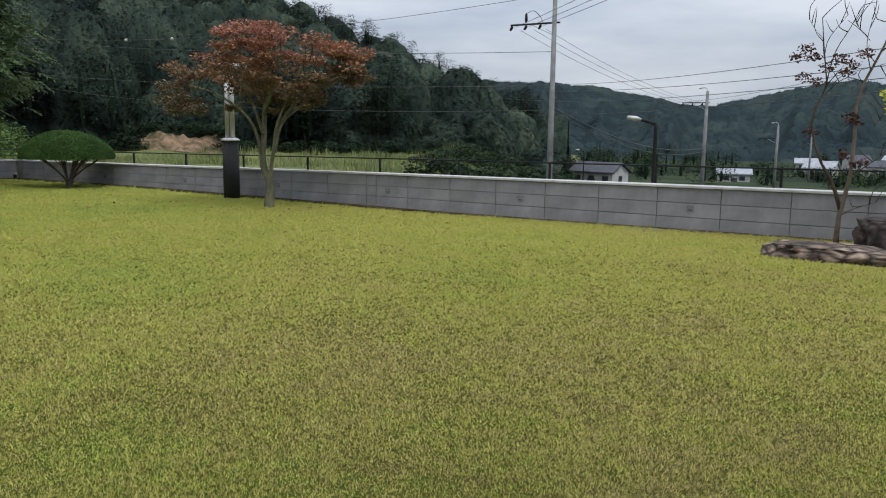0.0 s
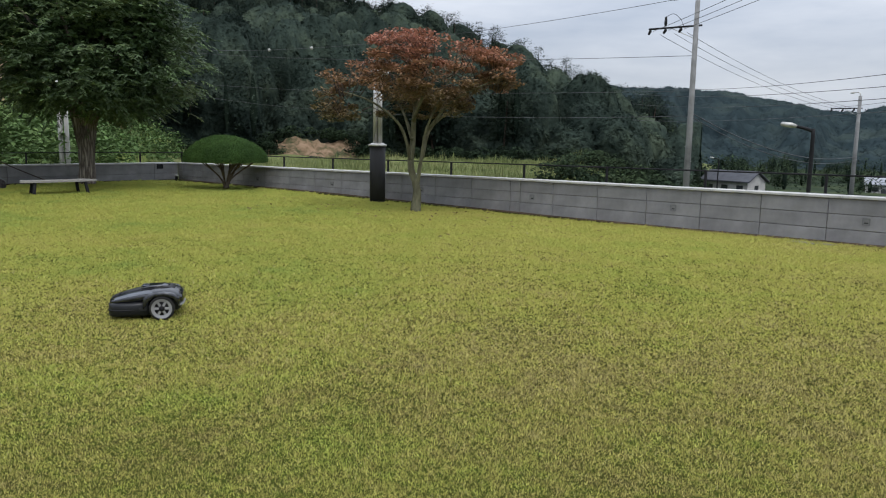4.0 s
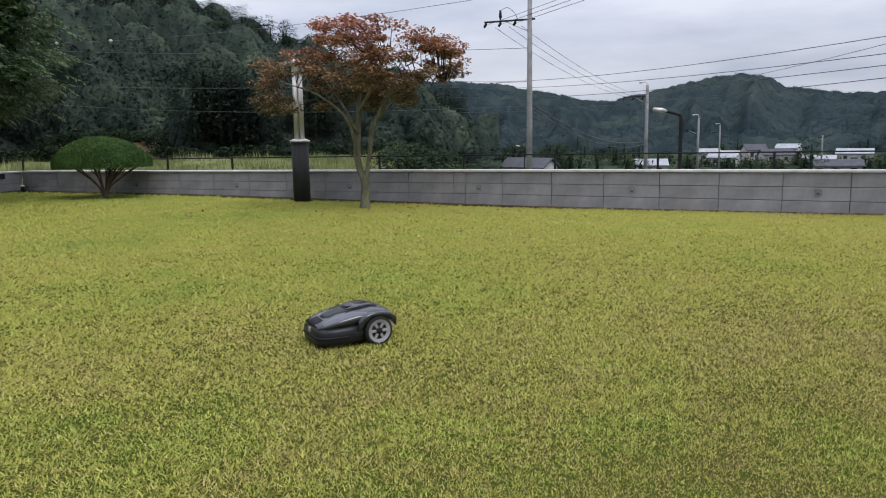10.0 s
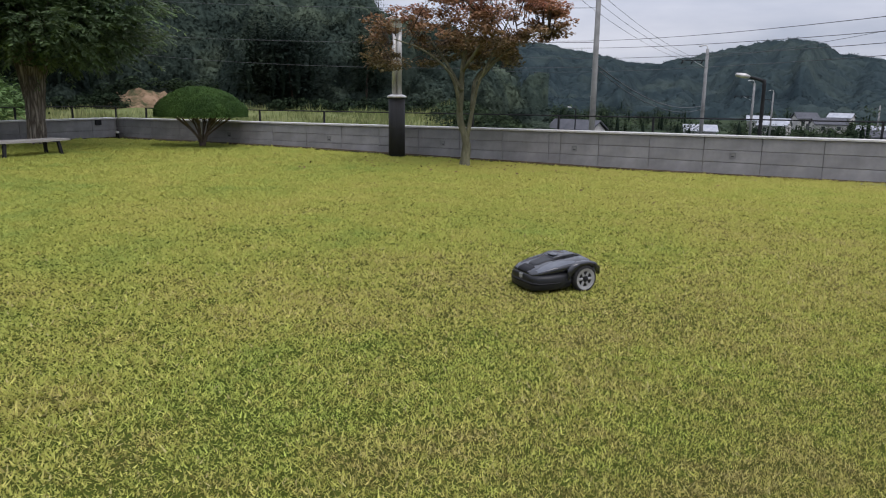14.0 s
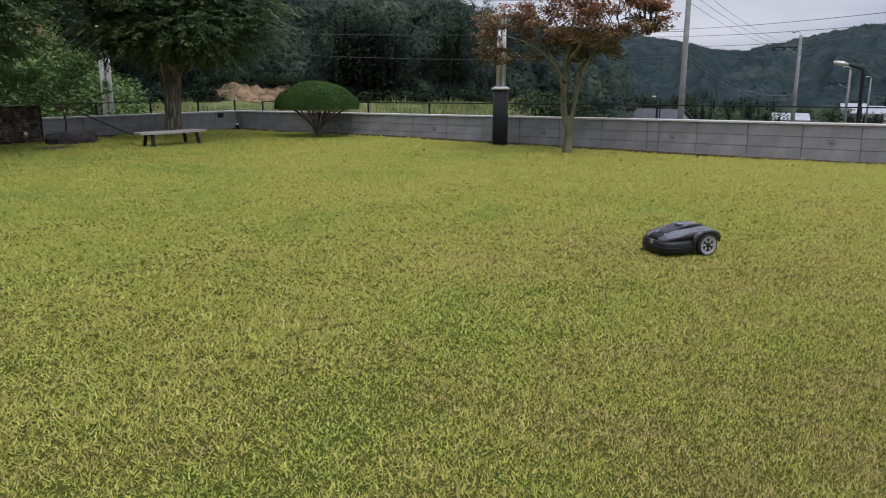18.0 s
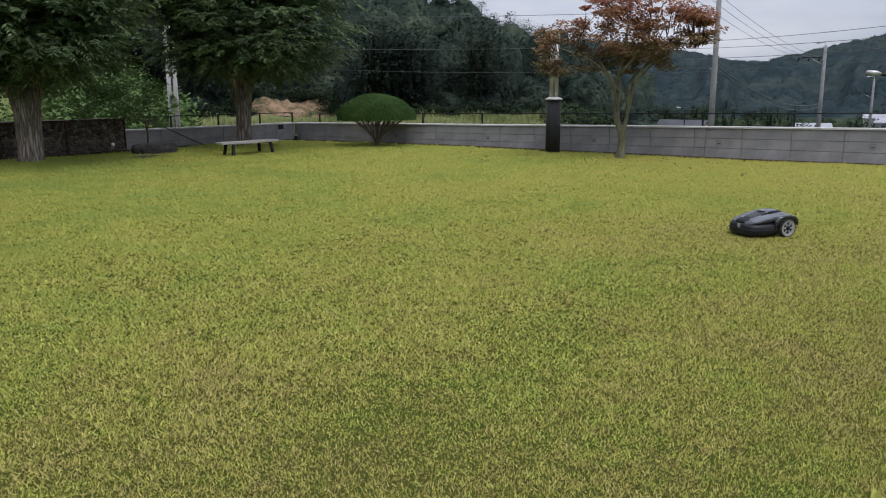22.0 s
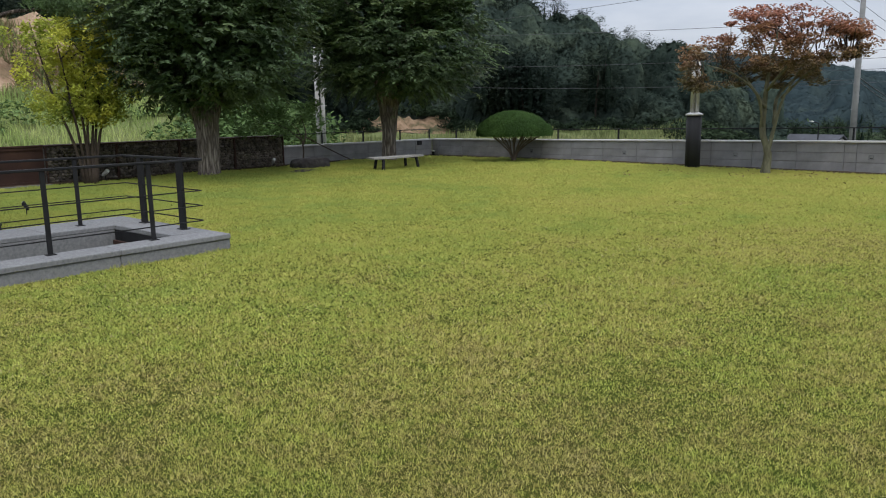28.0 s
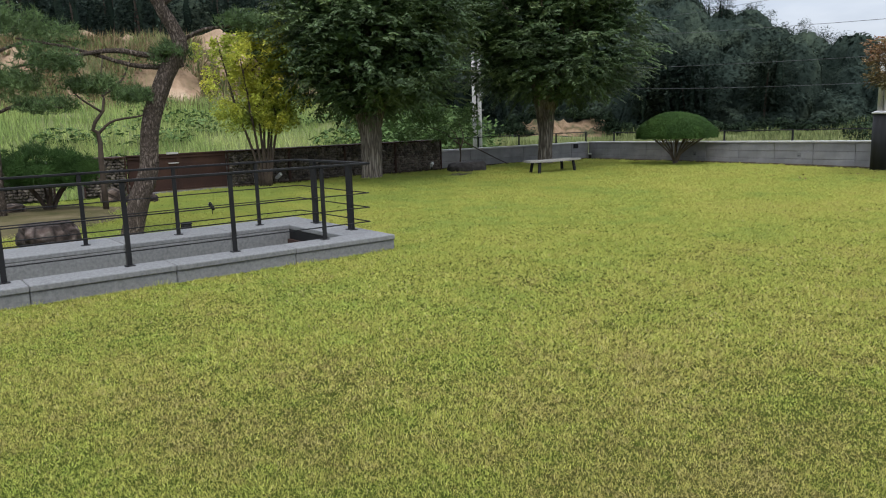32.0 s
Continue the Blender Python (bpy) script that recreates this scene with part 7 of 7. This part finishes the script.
part("insulator", tubes_mesh("insulator", [([(-1.72, 0.16, mz + 7.6), (-1.72, 0.16, mz + 7.75), (-1.72, 0.16, mz + 8.1)], [0.04, 0.085, 0.06])], M["iron"], 8), None, main, "dark upright insulator")
part("jumper_wire", tubes_mesh("jumper_wire", [(bend([(-1.72, 0.16, mz + 8.1), (-1.3, 0.16, mz + 8.22), (-0.9, 0.16, mz + 7.9), (-0.7, 0.16, mz + 7.5)], 12), [0.014] * 12)], M["black"], 5), None, main)
pole((-13.5, 70.7), 5.5, 0.2, 0.13, "grey concrete utility pole with street lamp", ((4.5, -2.2, 0.2, 0),), (-0.5, 0.3))
pole((-11.6, 109.4), 3.0, 0.2, 0.13, "distant concrete utility pole with street lamp", ((1.3, -2.4, 0.2, 0),), (-0.6, 0.4))
pole((-11.0, 160.0), 2.0, 0.2, 0.13, "distant concrete utility pole above the village", ((0.6, -1.5, 0.2, 0),), (-0.6, 0.4))
pole((8.5, 175.0), -0.3, 0.2, 0.14, "short distant utility pole", ((-0.8, -0.8, 0.8, 0),))
pole((-28.0, 12.2), 4.0, 0.085, 0.07, "slim pale concrete pole behind the granite wall", (), None, "utility_pole", "coping")
pole((-27.87, 12.36), 4.05, 0.085, 0.07, "slim pale concrete pole with small fittings on top", ((3.7, -0.2, 0.2, 0),), None, "utility_pole", "coping")


def street_lamp(x, y, top, label):
    z0 = ground_at(x, y) - 0.3
    t = thing("street_lamp", (x, y, z0), label, "street lamp", "street lamps")
    h = top - z0
    part("pole", tubes_mesh("pole", [(bend([(0, 0, 0), (0, 0, h * 0.5), (0, 0, h - 0.25), (-0.06, -0.02, h - 0.05), (-0.25, -0.06, h + 0.03), (-0.5, -0.13, h + 0.09)], 18), np.linspace(0.07, 0.045, 18))], M["black"], 10), None, t)
    part("lamp_head", tubes_mesh("lamp_head", [([(-0.45, -0.12, h + 0.085), (-0.6, -0.16, h + 0.12), (-0.86, -0.23, h + 0.155), (-0.9, -0.24, h + 0.16)], [0.04, 0.085, 0.07, 0.03])], M["galv"], 10), None, t, "grey lamp head")
    part("base", tubes_mesh("base", [([(0, 0, 0), (0, 0, 0.5)], [0.11, 0.09])], M["black"], 10), None, t)


street_lamp(-6.3, 24.9, 2.03, "black street lamp with curved arm and grey head")
street_lamp(-27.9, 79.9, -0.25, "distant black street lamp beside the small house")


def wire(a, c, sag, r=0.009, name="cable", balls=()):
    a, c = np.array(a, float), np.array(c, float)
    s = np.linspace(0, 1, 24)
    P = a + (c - a) * s[:, None]
    P[:, 2] -= sag * 4 * s * (1 - s)
    t = thing(name, tuple(a), "thin black overhead cable", "cable", "overhead cables")
    part("strand", tubes_mesh("strand", [(P - a, [r] * 24)], M["cable"], 5), None, t)
    for k in balls:
        q = a + (c - a) * k
        q[2] -= sag * 4 * k * (1 - k)
        bb = bmesh.new()
        bmesh.ops.create_icosphere(bb, subdivisions=2, radius=0.13, matrix=Matrix.Translation(q - a))
        part("marker_ball", bb, M["coping"], t, "white marker ball")


# towards the right, over the valley
for z0, z1, sag in ((7.45, 5.35, 1.3), (6.7, 4.5, 1.05), (5.6, 4.26, 1.05), (3.8, 3.9, 0.75)):
    wire((-38, 80, z0), (12, 18, z1), sag, 0.016)
# along the foot of the hill to the main pole
wire((-70, 42.8, 9.8), (-16.9, 39.1, 8.9), 1.0, 0.014, balls=(0.31, 0.42))
wire((-70, 43.2, 9.6), (-15.6, 39.2, 6.0), 0.5, 0.014)
wire((-70, 43.0, 6.6), (-15.6, 39.1, 4.2), 0.5, 0.014)
wire((-70, 43.0, 5.6), (-15.6, 39.1, 2.9), 0.9, 0.014)
wire((-17.6, 39.2, 7.2), (-15.4, 70.6, 4.5), 0.5, 0.012)
wire((-16.8, 39.2, 7.2), (-14.6, 70.6, 4.5), 0.5, 0.012)
wire((-16.1, 39.2, 7.2), (-13.9, 70.6, 4.5), 0.5, 0.012)
wire((-15.0, 70.6, 4.6), (9.0, 27.0, 6.6), 0.7, 0.014)
for k in range(3):
    wire((-18.0 + 0.85 * k, 39.25, 7.4), (9.4 + 1.2 * k, 7.5, 8.0 + 0.1 * k), 0.25, 0.013)
wire((-15.6, 39.0, 3.1), (-13.5, 70.7, 0.5), 1.0, 0.03)
wire((-15.6, 39.0, 2.9), (-13.5, 70.7, 0.2), 1.1, 0.022)


def house(x, y, w, d, h, rz, roof, label, gable=0.28, windows=2, sink=0.0):
    z0 = ground_at(x, y) - 0.2 - sink
    t = thing("house", (x, y, z0), label, "house", "village houses", rz=rz)
    part("wall", box(-w / 2, w / 2, -d / 2, d / 2, 0, h), M["white"], t)
    rb = bmesh.new()
    e, g = 0.4, d * gable
    pr = [(-d / 2 - e, h - 0.1), (0, h + g), (d / 2 + e, h - 0.1), (d / 2 + e, h + 0.08), (0, h + g + 0.2), (-d / 2 - e, h + 0.08)]
    rings = [[rb.verts.new((xx, p, q)) for p, q in pr] for xx in (-w / 2 - e, w / 2 + e)]
    for k in range(6):
        rb.faces.new((rings[0][k], rings[0][(k + 1) % 6], rings[1][(k + 1) % 6], rings[1][k]))
    rb.faces.new(rings[0][::-1]), rb.faces.new(rings[1])
    part("roof", rb, roof, t)
    for xx in (-w / 2 + 0.01, w / 2 - 0.11):
        gb = bmesh.new()
        v = [gb.verts.new(p) for p in ((xx, -d / 2, h - 0.02), (xx, d / 2, h - 0.02), (xx, 0, h + g - 0.05), (xx + 0.1, -d / 2, h - 0.02), (xx + 0.1, d / 2, h - 0.02), (xx + 0.1, 0, h + g - 0.05))]
        gb.faces.new(v[:3]), gb.faces.new(v[3:][::-1])
        for k in range(3):
            gb.faces.new((v[k], v[(k + 1) % 3], v[3 + (k + 1) % 3], v[3 + k]))
        part("gable", gb, M["white"], t)
    for k in range(windows):
        xx = -w / 2 + w * (k + 0.5) / windows
        wd = part("window", box(xx - 0.5, xx + 0.5, -d / 2 - 0.03, -d / 2 + 0.05, h * 0.42, h * 0.8), M["glass"], t, "dark window")
        part("frame", box(xx - 0.56, xx + 0.56, -d / 2 - 0.02, -d / 2 + 0.03, h * 0.80, h * 0.84), M["galv"], wd)
    part("window", box(w / 2 - 0.05, w / 2 + 0.03, -0.5, 0.5, h * 0.45, h * 0.8), M["glass"], t, "dark window")
    part("door", box(-w * 0.1, w * 0.1, -d / 2 - 0.02, -d / 2 + 0.04, 0, h * 0.62), M["roof_grey"], t)
    return t


house(-36.5, 112, 7.2, 4.6, 2.6, -14, M["roof_grey"], "small white house with grey tiled roof", 0.28, 3, sink=0.9)
house(-23.0, 150, 5.5, 5.0, 2.0, 12, M["roof_blue"], "low house with pale roof in the valley", 0.2, sink=0.3)
house(-12.0, 215, 7.0, 6.0, 2.6, -10, M["roof_blue"], "white farmhouse with pale roof")
house(1.0, 235, 8.0, 6.0, 2.8, 14, M["roof_grey"], "white house with dark roof by the fields", 0.24)
house(10.5, 210, 7.0, 5.0, 2.2, -6, M["roof_blue"], "low barn with pale blue roof", 0.18)
house(-5.0, 255, 6.0, 6.0, 3.6, 20, M["roof_grey"], "two-storey white house among trees")
house(9.0, 150, 8.0, 4.0, 1.6, 4, M["roof_grey"], "long greenhouse with grey ribbed cover", 0.25, 3)
house(22.0, 245, 9.0, 7.0, 2.8, -8, M["roof_blue"], "distant warehouse with pale roof", 0.18)
house(-18.0, 250, 6.0, 6.0, 2.8, 5, M["roof_blue"], "distant house with pale roof", 0.22)
house(6.0, 285, 7.0, 6.0, 3.4, -15, M["roof_blue"], "distant white house on the slope", 0.22)
